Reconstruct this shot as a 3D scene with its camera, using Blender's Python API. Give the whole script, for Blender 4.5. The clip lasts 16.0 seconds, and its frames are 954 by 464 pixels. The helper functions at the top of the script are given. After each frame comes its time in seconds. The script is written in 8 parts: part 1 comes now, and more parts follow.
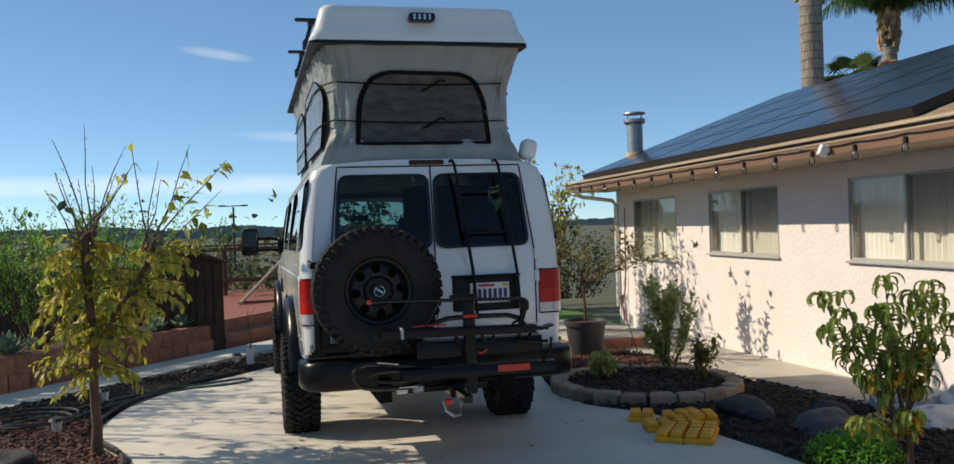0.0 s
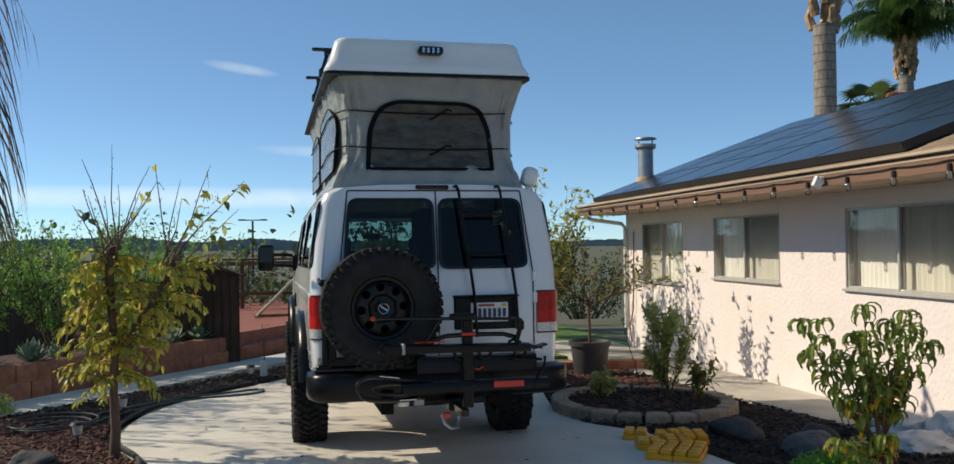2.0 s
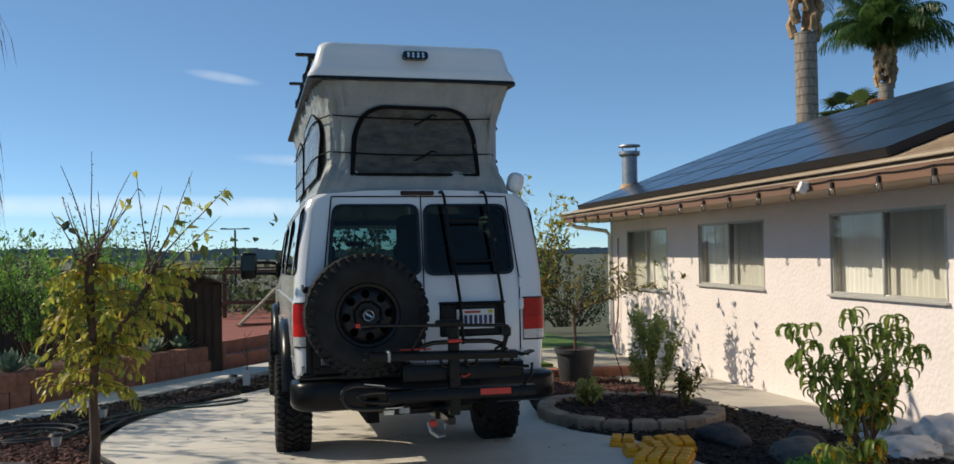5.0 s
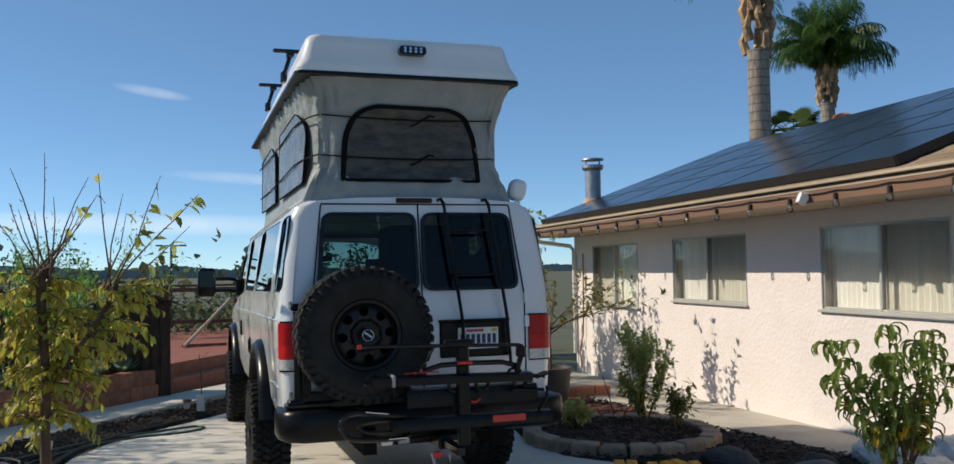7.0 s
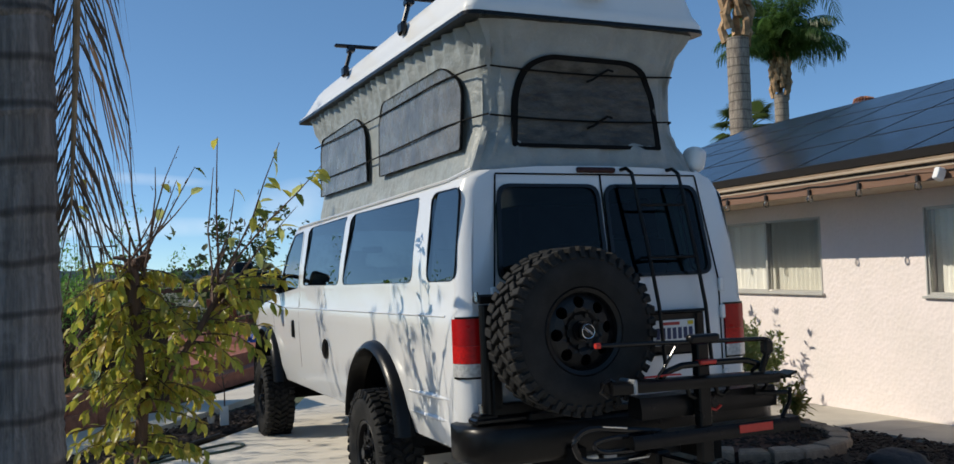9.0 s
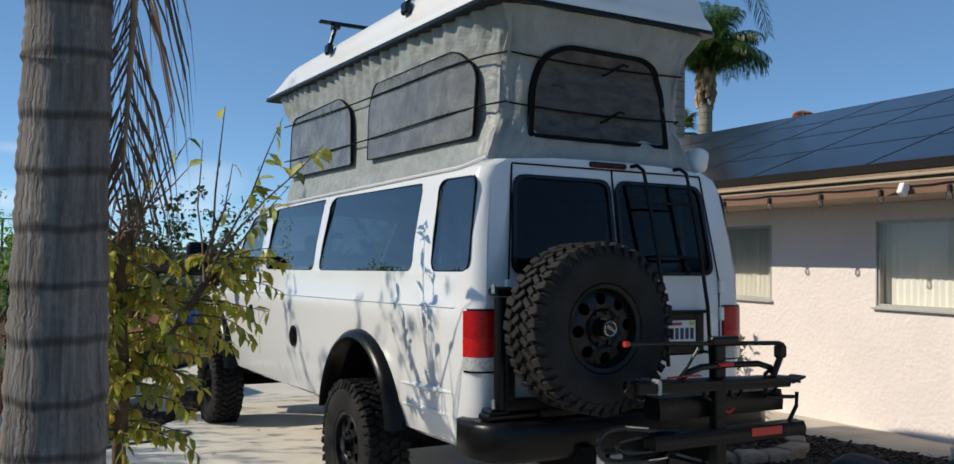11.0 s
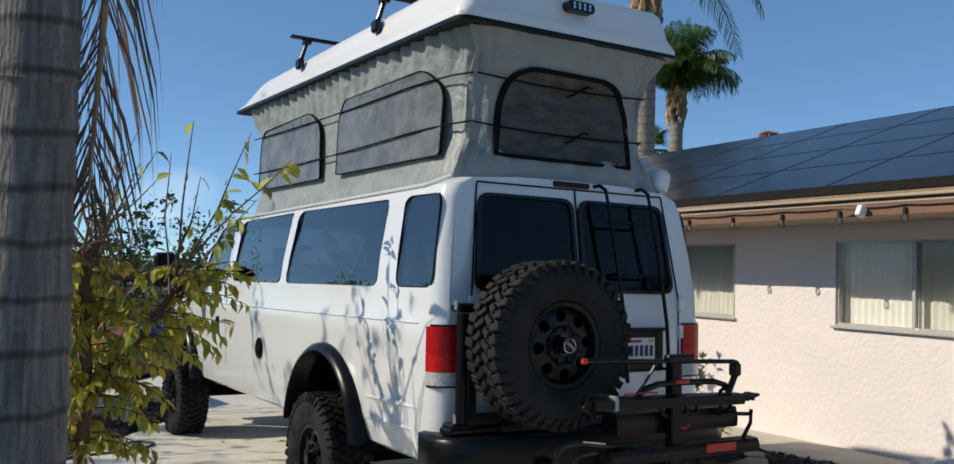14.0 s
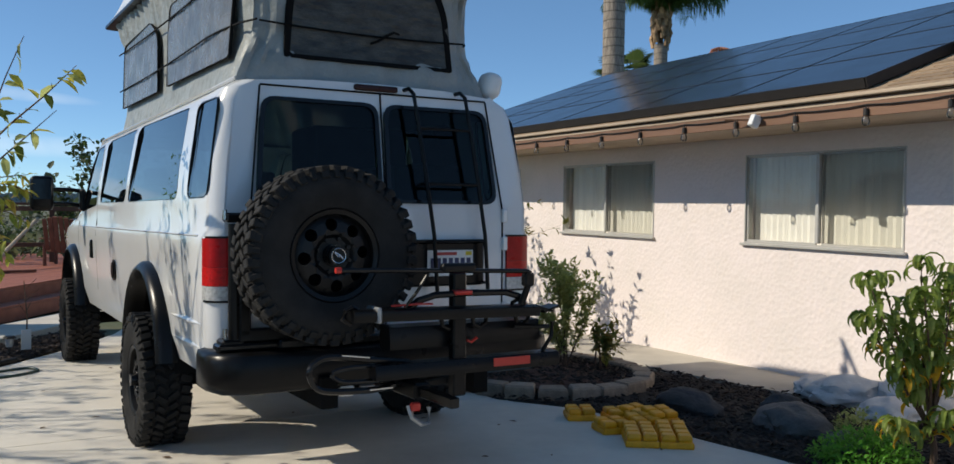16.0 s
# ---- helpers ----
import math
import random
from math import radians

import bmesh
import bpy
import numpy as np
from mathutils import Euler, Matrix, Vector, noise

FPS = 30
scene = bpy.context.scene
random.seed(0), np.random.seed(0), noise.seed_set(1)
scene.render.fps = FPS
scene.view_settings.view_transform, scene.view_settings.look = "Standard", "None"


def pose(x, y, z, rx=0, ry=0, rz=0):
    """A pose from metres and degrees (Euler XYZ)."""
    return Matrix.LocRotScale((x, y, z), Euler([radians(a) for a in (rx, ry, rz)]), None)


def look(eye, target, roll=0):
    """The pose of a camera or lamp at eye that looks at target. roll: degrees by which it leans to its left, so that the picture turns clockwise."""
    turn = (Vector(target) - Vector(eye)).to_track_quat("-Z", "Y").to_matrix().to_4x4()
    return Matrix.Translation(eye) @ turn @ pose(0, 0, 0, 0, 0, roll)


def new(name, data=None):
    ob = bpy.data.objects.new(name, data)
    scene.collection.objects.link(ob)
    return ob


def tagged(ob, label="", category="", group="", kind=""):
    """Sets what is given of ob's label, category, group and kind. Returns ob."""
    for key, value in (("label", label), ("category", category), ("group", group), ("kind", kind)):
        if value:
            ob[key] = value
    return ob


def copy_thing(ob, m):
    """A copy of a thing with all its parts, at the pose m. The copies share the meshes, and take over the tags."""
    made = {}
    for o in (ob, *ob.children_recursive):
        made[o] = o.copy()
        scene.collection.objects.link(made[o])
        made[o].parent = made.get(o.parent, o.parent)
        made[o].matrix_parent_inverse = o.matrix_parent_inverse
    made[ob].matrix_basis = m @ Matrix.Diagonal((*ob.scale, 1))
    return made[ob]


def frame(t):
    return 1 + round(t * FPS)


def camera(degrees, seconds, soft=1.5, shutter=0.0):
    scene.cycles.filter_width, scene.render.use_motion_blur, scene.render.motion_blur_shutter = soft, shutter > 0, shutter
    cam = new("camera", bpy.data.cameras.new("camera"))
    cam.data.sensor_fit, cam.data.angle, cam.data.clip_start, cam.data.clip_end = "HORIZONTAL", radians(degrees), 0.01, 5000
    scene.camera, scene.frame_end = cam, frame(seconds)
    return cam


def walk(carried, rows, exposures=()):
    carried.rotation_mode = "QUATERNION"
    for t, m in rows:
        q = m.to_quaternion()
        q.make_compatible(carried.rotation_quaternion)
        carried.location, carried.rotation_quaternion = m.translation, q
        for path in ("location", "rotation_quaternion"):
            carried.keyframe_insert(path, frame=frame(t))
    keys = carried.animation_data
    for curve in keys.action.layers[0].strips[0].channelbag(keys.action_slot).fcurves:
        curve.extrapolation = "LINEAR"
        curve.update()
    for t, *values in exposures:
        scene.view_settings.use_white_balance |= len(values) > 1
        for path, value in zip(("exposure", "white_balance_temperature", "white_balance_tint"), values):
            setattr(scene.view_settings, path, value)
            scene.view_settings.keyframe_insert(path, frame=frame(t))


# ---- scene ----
cam = camera(56.0, 16.0)
PATH = [
    (0, (0.592, 0.227, 1.739), (1.034, 2.177, 1.726), -1.9),
    (0.5, (0.566, 0.015, 1.766), (1.032, 1.96, 1.764), -1.7),
    (1, (0.624, -0.117, 1.767), (1.043, 1.839, 1.778), -1.5),
    (1.5, (0.632, -0.177, 1.777), (1.069, 1.775, 1.795), -1.0),
    (2, (0.641, -0.159, 1.773), (1.044, 1.8, 1.801), -0.7),
    (2.5, (0.653, -0.138, 1.767), (1.059, 1.82, 1.802), -0.7),
    (3, (0.656, -0.129, 1.766), (1.082, 1.824, 1.812), -0.8),
    (3.5, (0.65, -0.129, 1.769), (1.091, 1.821, 1.82), -0.7),
    (6, (0.599, 0.023, 1.738), (1.041, 1.973, 1.779), -1.1),
    (6.5, (0.493, 0.247, 1.733), (1.019, 2.176, 1.773), -1.0),
    (7, (0.29, 0.597, 1.727), (0.869, 2.509, 1.811), -1.0),
    (7.5, (-0.114, 1.085, 1.694), (0.562, 2.964, 1.81), -1.9),
    (8, (-0.42, 1.506, 1.678), (0.278, 3.377, 1.799), -2.3),
    (8.5, (-0.725, 1.917, 1.666), (0.007, 3.774, 1.783), -2.3),
    (9, (-1.01, 2.206, 1.675), (-0.247, 4.054, 1.752), -1.9),
    (9.2, (-1.099, 2.379, 1.655), (-0.312, 4.216, 1.738), -1.6),
    (11.3, (-1.481, 2.594, 1.663), (-0.521, 4.348, 1.716), 1.0),
    (11.5, (-1.475, 2.587, 1.661), (-0.506, 4.336, 1.707), 1.1),
    (12, (-1.484, 2.582, 1.664), (-0.493, 4.318, 1.713), 1.4),
    (12.5, (-1.49, 2.575, 1.668), (-0.491, 4.306, 1.725), 1.6),
    (13, (-1.491, 2.553, 1.692), (-0.497, 4.287, 1.765), 1.5),
    (13.5, (-1.489, 2.536, 1.69), (-0.482, 4.261, 1.779), 1.4),
    (14, (-1.478, 2.494, 1.688), (-0.481, 4.226, 1.778), 1.6),
    (14.5, (-1.409, 2.441, 1.673), (-0.524, 4.233, 1.732), 1.8),
    (15, (-1.088, 2.259, 1.626), (-0.174, 4.038, 1.664), 2.1),
    (15.5, (-0.691, 2.157, 1.604), (0.26, 3.916, 1.613), 1.6),
    (16, (-0.268, 2.154, 1.58), (0.709, 3.898, 1.519), 0.8),
]
walk(cam, [(t, look(eye, target, roll)) for t, eye, target, roll in PATH], exposures=[(0.0, 0.58, 7650, 9), (3.5, 0.54, 7450, 9), (6.5, 0.49, 7300, 9), (8.0, 0.45, 7000, 9), (12.0, 0.48, 7100, 9), (16.0, 0.48, 7050, 9)])

# ---- world, sun, exposure ----
SUN_TO = Vector((-1.0, 0.45, 0.77)).normalized()      # towards the sun
world = bpy.data.worlds.new("world")
scene.world = world
world.use_nodes = True
wn = world.node_tree
sky = wn.nodes.new("ShaderNodeTexSky")
sky.sky_type = 'NISHITA'
sky.sun_disc = False
sky.sun_elevation = math.asin(SUN_TO.z)
sky.sun_rotation = math.atan2(SUN_TO.x, SUN_TO.y)
sky.air_density, sky.dust_density, sky.ozone_density, sky.altitude = 0.72, 0.0, 3.0, 2500
WISPS = [((-0.0857, 0.9772, 0.1944), (-0.0187, 0.9825, 0.1853), 0.0060, 0.20), ((-0.030, 0.9941, 0.1062), (0.10, 0.989, 0.0985), 0.0070, 0.20),
         ((-0.42, 0.905, 0.052), (0.20, 0.978, 0.050), 0.013, 0.30), ((0.14, 0.986, 0.06), (0.23, 0.97, 0.085), 0.03, 0.22)]
wn.nodes["Background"].inputs[1].default_value = 0.113


def wisp(prev, a, b, thick, amount):
    """A thin streak of cloud between two directions of the sky."""
    L, N = wn.links.new, wn.nodes.new
    a, b = Vector(a).normalized(), Vector(b).normalized()
    c = ((a + b) / 2).normalized()
    t1 = (b - a).normalized()
    t2 = c.cross(t1).normalized()
    tc, nz = N("ShaderNodeTexCoord"), N("ShaderNodeTexNoise")
    nz.inputs["Scale"].default_value, nz.inputs["Detail"].default_value = 28, 6
    L(tc.outputs["Generated"], nz.inputs["Vector"])
    terms = []
    for axis, size in ((t1, (b - a).length * 0.62), (t2, thick)):
        d = N("ShaderNodeVectorMath")
        d.operation = 'DOT_PRODUCT'
        d.inputs[1].default_value = axis / size
        L(tc.outputs["Generated"], d.inputs[0])
        s = N("ShaderNodeMath")
        s.operation = 'SUBTRACT'
        s.inputs[1].default_value = c.dot(axis) / size
        L(d.outputs["Value"], s.inputs[0])
        q = N("ShaderNodeMath")
        q.operation = 'MULTIPLY'
        L(s.outputs[0], q.inputs[0]), L(s.outputs[0], q.inputs[1])
        terms.append(q)
    add, m, mul, mx = N("ShaderNodeMath"), N("ShaderNodeMapRange"), N("ShaderNodeMath"), N("ShaderNodeMix")
    L(terms[0].outputs[0], add.inputs[0]), L(terms[1].outputs[0], add.inputs[1])
    m.inputs[1].default_value, m.inputs[2].default_value, m.inputs[3].default_value, m.inputs[4].default_value = 0.0, 1.0, amount * 1.6, 0.0
    L(add.outputs[0], m.inputs[0])
    mul.operation = 'MULTIPLY'
    L(m.outputs[0], mul.inputs[0]), L(nz.outputs["Fac"], mul.inputs[1])
    mx.data_type = 'RGBA'
    mx.inputs[7].default_value = (7.0, 7.4, 8.0, 1)
    L(mul.outputs[0], mx.inputs[0]), L(prev, mx.inputs[6])
    return mx.outputs[2]


deep = wn.nodes.new("ShaderNodeMix")               # clear dry air: a deeper blue
deep.data_type, deep.blend_type = 'RGBA', 'MULTIPLY'
deep.inputs[0].default_value, deep.inputs[7].default_value = 1.0, (0.54, 0.65, 0.70, 1)
wn.links.new(sky.outputs[0], deep.inputs[6])
airlight = wn.nodes.new("ShaderNodeMix")           # light scattered many times, even over the whole sky
airlight.data_type, airlight.blend_type = 'RGBA', 'ADD'
airlight.inputs[0].default_value, airlight.inputs[7].default_value = 1.0, (0.25, 0.63, 1.20, 1)
wn.links.new(deep.outputs[2], airlight.inputs[6])
out = airlight.outputs[2]
for a, b, thick, amount in WISPS:
    out = wisp(out, a, b, thick, amount)
wn.links.new(out, wn.nodes["Background"].inputs[0])
sun = new("sun", bpy.data.lights.new("sun", 'SUN'))
sun.data.energy, sun.data.angle, sun.data.color = 2.9, radians(0.55), (1.0, 0.94, 0.84)
sun.matrix_world = look(SUN_TO * 60, (0, 0, 0))

# ---- materials ----
def mat(name, col, rough=0.6, metal=0.0, var=0.12, scale=8.0, bump=0.0, bscale=60.0, coat=0.0, col2=None, stretch=(1, 1, 1), island=0.0, objrand=0.0, spec=0.5, mix_lo=0.35, mix_hi=0.7):
    """Two scales of variation on a base colour, with fine relief."""
    m = bpy.data.materials.new(name)
    m.use_nodes = True
    nt = m.node_tree
    L, N = nt.links.new, nt.nodes.new
    p = nt.nodes["Principled BSDF"]
    p.inputs["Roughness"].default_value, p.inputs["Metallic"].default_value = rough, metal
    p.inputs["Specular IOR Level"].default_value = spec
    p.inputs["Coat Weight"].default_value = coat
    p.inputs["Coat Roughness"].default_value = 0.06
    tc, mp = N("ShaderNodeTexCoord"), N("ShaderNodeMapping")
    L(tc.outputs["Object"], mp.inputs[0])
    mp.inputs["Scale"].default_value = stretch
    n1, n2 = N("ShaderNodeTexNoise"), N("ShaderNodeTexNoise")
    for n, s, d in ((n1, scale, 6), (n2, scale * 9, 3)):
        L(mp.outputs[0], n.inputs["Vector"])
        n.inputs["Scale"].default_value, n.inputs["Detail"].default_value = s, d
    ramp = N("ShaderNodeMapRange")
    ramp.inputs[1].default_value, ramp.inputs[2].default_value = mix_lo, mix_hi
    L(n1.outputs["Fac"], ramp.inputs[0])
    c2 = col2 if col2 else tuple(max(0, c * (1 - var * 2)) for c in col)
    mx = N("ShaderNodeMix")
    mx.data_type = 'RGBA'
    mx.inputs[6].default_value, mx.inputs[7].default_value = (*col, 1), (*c2, 1)
    L(ramp.outputs[0], mx.inputs[0])
    hsv = N("ShaderNodeHueSaturation")
    L(mx.outputs[2], hsv.inputs["Color"])
    v = N("ShaderNodeMapRange")
    v.inputs[3].default_value, v.inputs[4].default_value = 1 - var, 1 + var
    L(n2.outputs["Fac"], v.inputs[0])
    val = v.outputs[0]
    if island or objrand:
        src = N("ShaderNodeNewGeometry").outputs["Random Per Island"] if island else N("ShaderNodeObjectInfo").outputs["Random"]
        w = N("ShaderNodeMapRange")
        a = island or objrand
        w.inputs[3].default_value, w.inputs[4].default_value = 1 - a, 1 + a
        L(src, w.inputs[0])
        mul = N("ShaderNodeMath")
        mul.operation = 'MULTIPLY'
        L(val, mul.inputs[0]), L(w.outputs[0], mul.inputs[1])
        val = mul.outputs[0]
    L(val, hsv.inputs["Value"])
    L(hsv.outputs[0], p.inputs["Base Color"])
    rr = N("ShaderNodeMapRange")
    rr.inputs[3].default_value, rr.inputs[4].default_value = max(0.02, rough - 0.08), min(1, rough + 0.08)
    L(n1.outputs["Fac"], rr.inputs[0]), L(rr.outputs[0], p.inputs["Roughness"])
    if bump:
        b, n3 = N("ShaderNodeBump"), N("ShaderNodeTexNoise")
        L(mp.outputs[0], n3.inputs["Vector"])
        n3.inputs["Scale"].default_value, n3.inputs["Detail"].default_value = bscale, 5
        b.inputs["Strength"].default_value, b.inputs["Distance"].default_value = bump, 0.02
        L(n3.outputs["Fac"], b.inputs["Height"]), L(b.outputs[0], p.inputs["Normal"])
    return m


def leafmat(name, cols, rough=0.45):
    """Leaves that let some light through, each its own shade."""
    m = bpy.data.materials.new(name)
    m.use_nodes = True
    nt = m.node_tree
    L, N = nt.links.new, nt.nodes.new
    p = nt.nodes["Principled BSDF"]
    g, r = N("ShaderNodeNewGeometry"), N("ShaderNodeValToRGB")
    L(g.outputs["Random Per Island"], r.inputs[0])
    while len(r.color_ramp.elements) < len(cols):
        r.color_ramp.elements.new(0.5)
    for i, c in enumerate(cols):
        r.color_ramp.elements[i].position = i / max(1, len(cols) - 1)
        r.color_ramp.elements[i].color = (*c, 1)
    L(r.outputs[0], p.inputs["Base Color"])
    p.inputs["Roughness"].default_value = rough
    tr, mx = N("ShaderNodeBsdfTranslucent"), N("ShaderNodeMixShader")
    mx.inputs[0].default_value = 0.55
    L(r.outputs[0], tr.inputs[0])
    L(p.outputs[0], mx.inputs[1]), L(tr.outputs[0], mx.inputs[2])
    L(mx.outputs[0], nt.nodes["Material Output"].inputs[0])
    return m


def glassmat(name, tint, gloss=(1, 1, 1), ior=1.5, rough=0.0):
    m = bpy.data.materials.new(name)
    m.use_nodes = True
    nt = m.node_tree
    L, N = nt.links.new, nt.nodes.new
    t, g, f, mx = N("ShaderNodeBsdfTransparent"), N("ShaderNodeBsdfGlossy"), N("ShaderNodeFresnel"), N("ShaderNodeMixShader")
    t.inputs[0].default_value, g.inputs[0].default_value = (*tint, 1), (*gloss, 1)
    g.inputs["Roughness"].default_value = rough
    f.inputs[0].default_value = ior
    L(f.outputs[0], mx.inputs[0]), L(t.outputs[0], mx.inputs[1]), L(g.outputs[0], mx.inputs[2])
    L(mx.outputs[0], nt.nodes["Material Output"].inputs[0])
    return m


def slats(m, axis, scale, depth=0.5):
    """Adds fine ribs to a material's relief."""
    nt = m.node_tree
    p = nt.nodes["Principled BSDF"]
    tc, w, b = nt.nodes.new("ShaderNodeTexCoord"), nt.nodes.new("ShaderNodeTexWave"), nt.nodes.new("ShaderNodeBump")
    w.bands_direction = axis
    w.inputs["Scale"].default_value, w.inputs["Distortion"].default_value = scale, 1.5
    b.inputs["Strength"].default_value, b.inputs["Distance"].default_value = depth, 0.01
    nt.links.new(tc.outputs["Object"], w.inputs["Vector"])
    nt.links.new(w.outputs["Fac"], b.inputs["Height"])
    nt.links.new(b.outputs[0], p.inputs["Normal"])
    return m


M = {}
M["concrete"] = mat("concrete", (0.68, 0.635, 0.56), 0.85, var=0.07, scale=1.3, bump=0.25, bscale=140, col2=(0.57, 0.53, 0.465), objrand=0.03)
M["path"] = mat("path_concrete", (0.54, 0.50, 0.425), 0.9, var=0.08, scale=1.6, bump=0.25, bscale=120, col2=(0.40, 0.37, 0.32), objrand=0.05)
M["dirt"] = mat("dirt", (0.115, 0.105, 0.065), 0.95, var=0.25, scale=0.35, bump=0.6, bscale=20, col2=(0.075, 0.095, 0.04))
M["mulch"] = mat("mulch", (0.11, 0.05, 0.036), 0.95, var=0.3, scale=20, bump=1.0, bscale=45)
M["mulch_black"] = mat("mulch_black", (0.028, 0.02, 0.017), 0.95, var=0.3, scale=20, bump=1.0, bscale=45)
M["mulch_red"] = mat("mulch_red", (0.17, 0.07, 0.05), 0.9, var=0.3, scale=25, island=0.5)
M["mulch_dark"] = mat("mulch_dark", (0.045, 0.029, 0.023), 0.9, var=0.3, scale=25, island=0.5)
M["grass"] = mat("grass", (0.10, 0.20, 0.035), 0.9, var=0.25, scale=3, bump=0.8, bscale=80)
M["stucco"] = mat("stucco", (0.81, 0.725, 0.70), 0.92, var=0.04, scale=2.2, bump=0.0, col2=(0.76, 0.69, 0.655))
M["trim"] = mat("brown_trim", (0.20, 0.105, 0.062), 0.6, var=0.12, scale=4, stretch=(1, 0.1, 1), bump=0.1)
M["soffit"] = mat("tan_trim", (0.46, 0.36, 0.26), 0.7, var=0.12, scale=4, stretch=(1, 0.1, 1), bump=0.15)
M["shingle"] = mat("shingle", (0.36, 0.26, 0.165), 0.95, var=0.2, scale=9, bump=0.5, bscale=130, objrand=0.18, col2=(0.28, 0.19, 0.12))
M["panel"] = mat("solar_cell", (0.012, 0.013, 0.020), 0.2, var=0.1, scale=2, spec=0.42)
M["panel_frame"] = mat("panel_frame", (0.012, 0.012, 0.013), 0.5)
M["alu"] = mat("aluminium", (0.52, 0.51, 0.48), 0.42, metal=0.2, var=0.06, scale=12)
M["winglass"] = glassmat("window_glass", (0.92, 0.94, 0.93), ior=1.45)
M["blind"] = mat("blind", (0.84, 0.82, 0.77), 0.7, var=0.03, scale=3, objrand=0.05)
M["roomdark"] = mat("room_wall", (0.30, 0.28, 0.25), 0.9, var=0.05)
M["pipe_gal"] = mat("galvanised", (0.36, 0.38, 0.40), 0.48, metal=0.8, var=0.15, scale=6, bump=0.08)
M["white"] = mat("van_white", (0.71, 0.715, 0.715), 0.22, var=0.015, scale=1.5, coat=0.6)
M["lidwhite"] = mat("lid_white", (0.76, 0.76, 0.75), 0.33, var=0.02, scale=2.0, coat=0.25)
M["black"] = mat("black_plastic", (0.006, 0.006, 0.0065), 0.30, spec=0.2, var=0.2, scale=10, bump=0.03, bscale=300)
M["gloss_black"] = mat("black_paint", (0.005, 0.005, 0.006), 0.22, spec=0.35, var=0.1, scale=6)
M["rubber"] = mat("tyre_rubber", (0.011, 0.0108, 0.0106), 0.72, spec=0.2, var=0.25, scale=9, bump=0.12, bscale=120, col2=(0.024, 0.023, 0.022))
M["dark"] = mat("underside", (0.006, 0.006, 0.006), 0.9, spec=0.15, var=0.2)
M["vanglass"] = glassmat("van_glass", (0.05, 0.06, 0.065), ior=1.95)
M["vanglass_rear"] = glassmat("van_glass_rear", (0.13, 0.24, 0.225), ior=1.33)
M["clearglass"] = glassmat("clear_glass", (0.85, 0.9, 0.9), ior=1.5)
M["redlens"] = mat("red_lens", (0.42, 0.006, 0.008), 0.3, var=0.12, scale=30, spec=0.25)
M["redlens_hi"] = mat("red_lens_lower", (0.60, 0.012, 0.012), 0.3, var=0.2, scale=60, spec=0.25)
M["clearlens"] = mat("clear_lens", (0.55, 0.55, 0.54), 0.15, var=0.2, scale=50, coat=0.6)
M["brake"] = mat("brake_lens", (0.035, 0.008, 0.007), 0.3, spec=0.25)
M["tent"] = mat("tent_cloth", (0.285, 0.305, 0.295), 0.46, var=0.08, scale=7, bump=1.0, bscale=11, spec=0.4)
M["tentwin"] = mat("tent_screen", (0.075, 0.073, 0.062), 0.34, spec=0.35, var=0.45, scale=9, bump=0.9, bscale=11, col2=(0.026, 0.026, 0.025), stretch=(1, 1, 2.2))
M["tentwin_side"] = mat("tent_vinyl", (0.17, 0.168, 0.155), 0.28, spec=0.5, var=0.3, scale=7, bump=1.0, bscale=9, col2=(0.085, 0.084, 0.08))
M["strap"] = mat("black_webbing", (0.006, 0.006, 0.006), 0.85, spec=0.15)
M["plate"] = mat("plate_white", (0.72, 0.72, 0.70), 0.4, var=0.03)
M["plate_red"] = mat("plate_red", (0.5, 0.05, 0.04), 0.5)
M["plate_blue"] = mat("plate_blue", (0.02, 0.03, 0.10), 0.5)
M["plate_yellow"] = mat("plate_yellow", (0.75, 0.55, 0.03), 0.5)
M["red"] = mat("red_plastic", (0.52, 0.03, 0.02), 0.4, var=0.1)
M["steel"] = mat("bright_steel", (0.55, 0.55, 0.55), 0.25, metal=1.0, var=0.1, scale=30)
M["seat"] = mat("seat_cloth", (0.06, 0.06, 0.065), 0.9, var=0.1)
M["yellow"] = mat("yellow_plastic", (0.86, 0.36, 0.006), 0.48, var=0.1, scale=9, bump=0.05)
M["rock"] = mat("boulder", (0.06, 0.06, 0.063), 0.9, var=0.25, scale=5, bump=0.8, bscale=18, col2=(0.035, 0.035, 0.038))
M["rock_grey"] = mat("boulder_grey", (0.13, 0.125, 0.12), 0.9, var=0.25, scale=5, bump=0.8, bscale=18, col2=(0.075, 0.075, 0.075))
M["block"] = mat("planter_block", (0.34, 0.265, 0.20), 0.92, var=0.2, scale=12, bump=0.5, bscale=60, objrand=0.2, col2=(0.22, 0.175, 0.14))
M["terra"] = mat("terracotta_block", (0.40, 0.165, 0.10), 0.9, var=0.18, scale=10, bump=0.4, bscale=50, objrand=0.15)
M["deck"] = mat("deck_stain", (0.37, 0.125, 0.075), 0.7, var=0.12, scale=6, stretch=(1, 1, 1), objrand=0.12, bump=0.15)
M["wood_dark"] = mat("weathered_wood", (0.085, 0.045, 0.028), 0.85, var=0.25, scale=5, stretch=(3, 3, 0.4), objrand=0.25, bump=0.3)
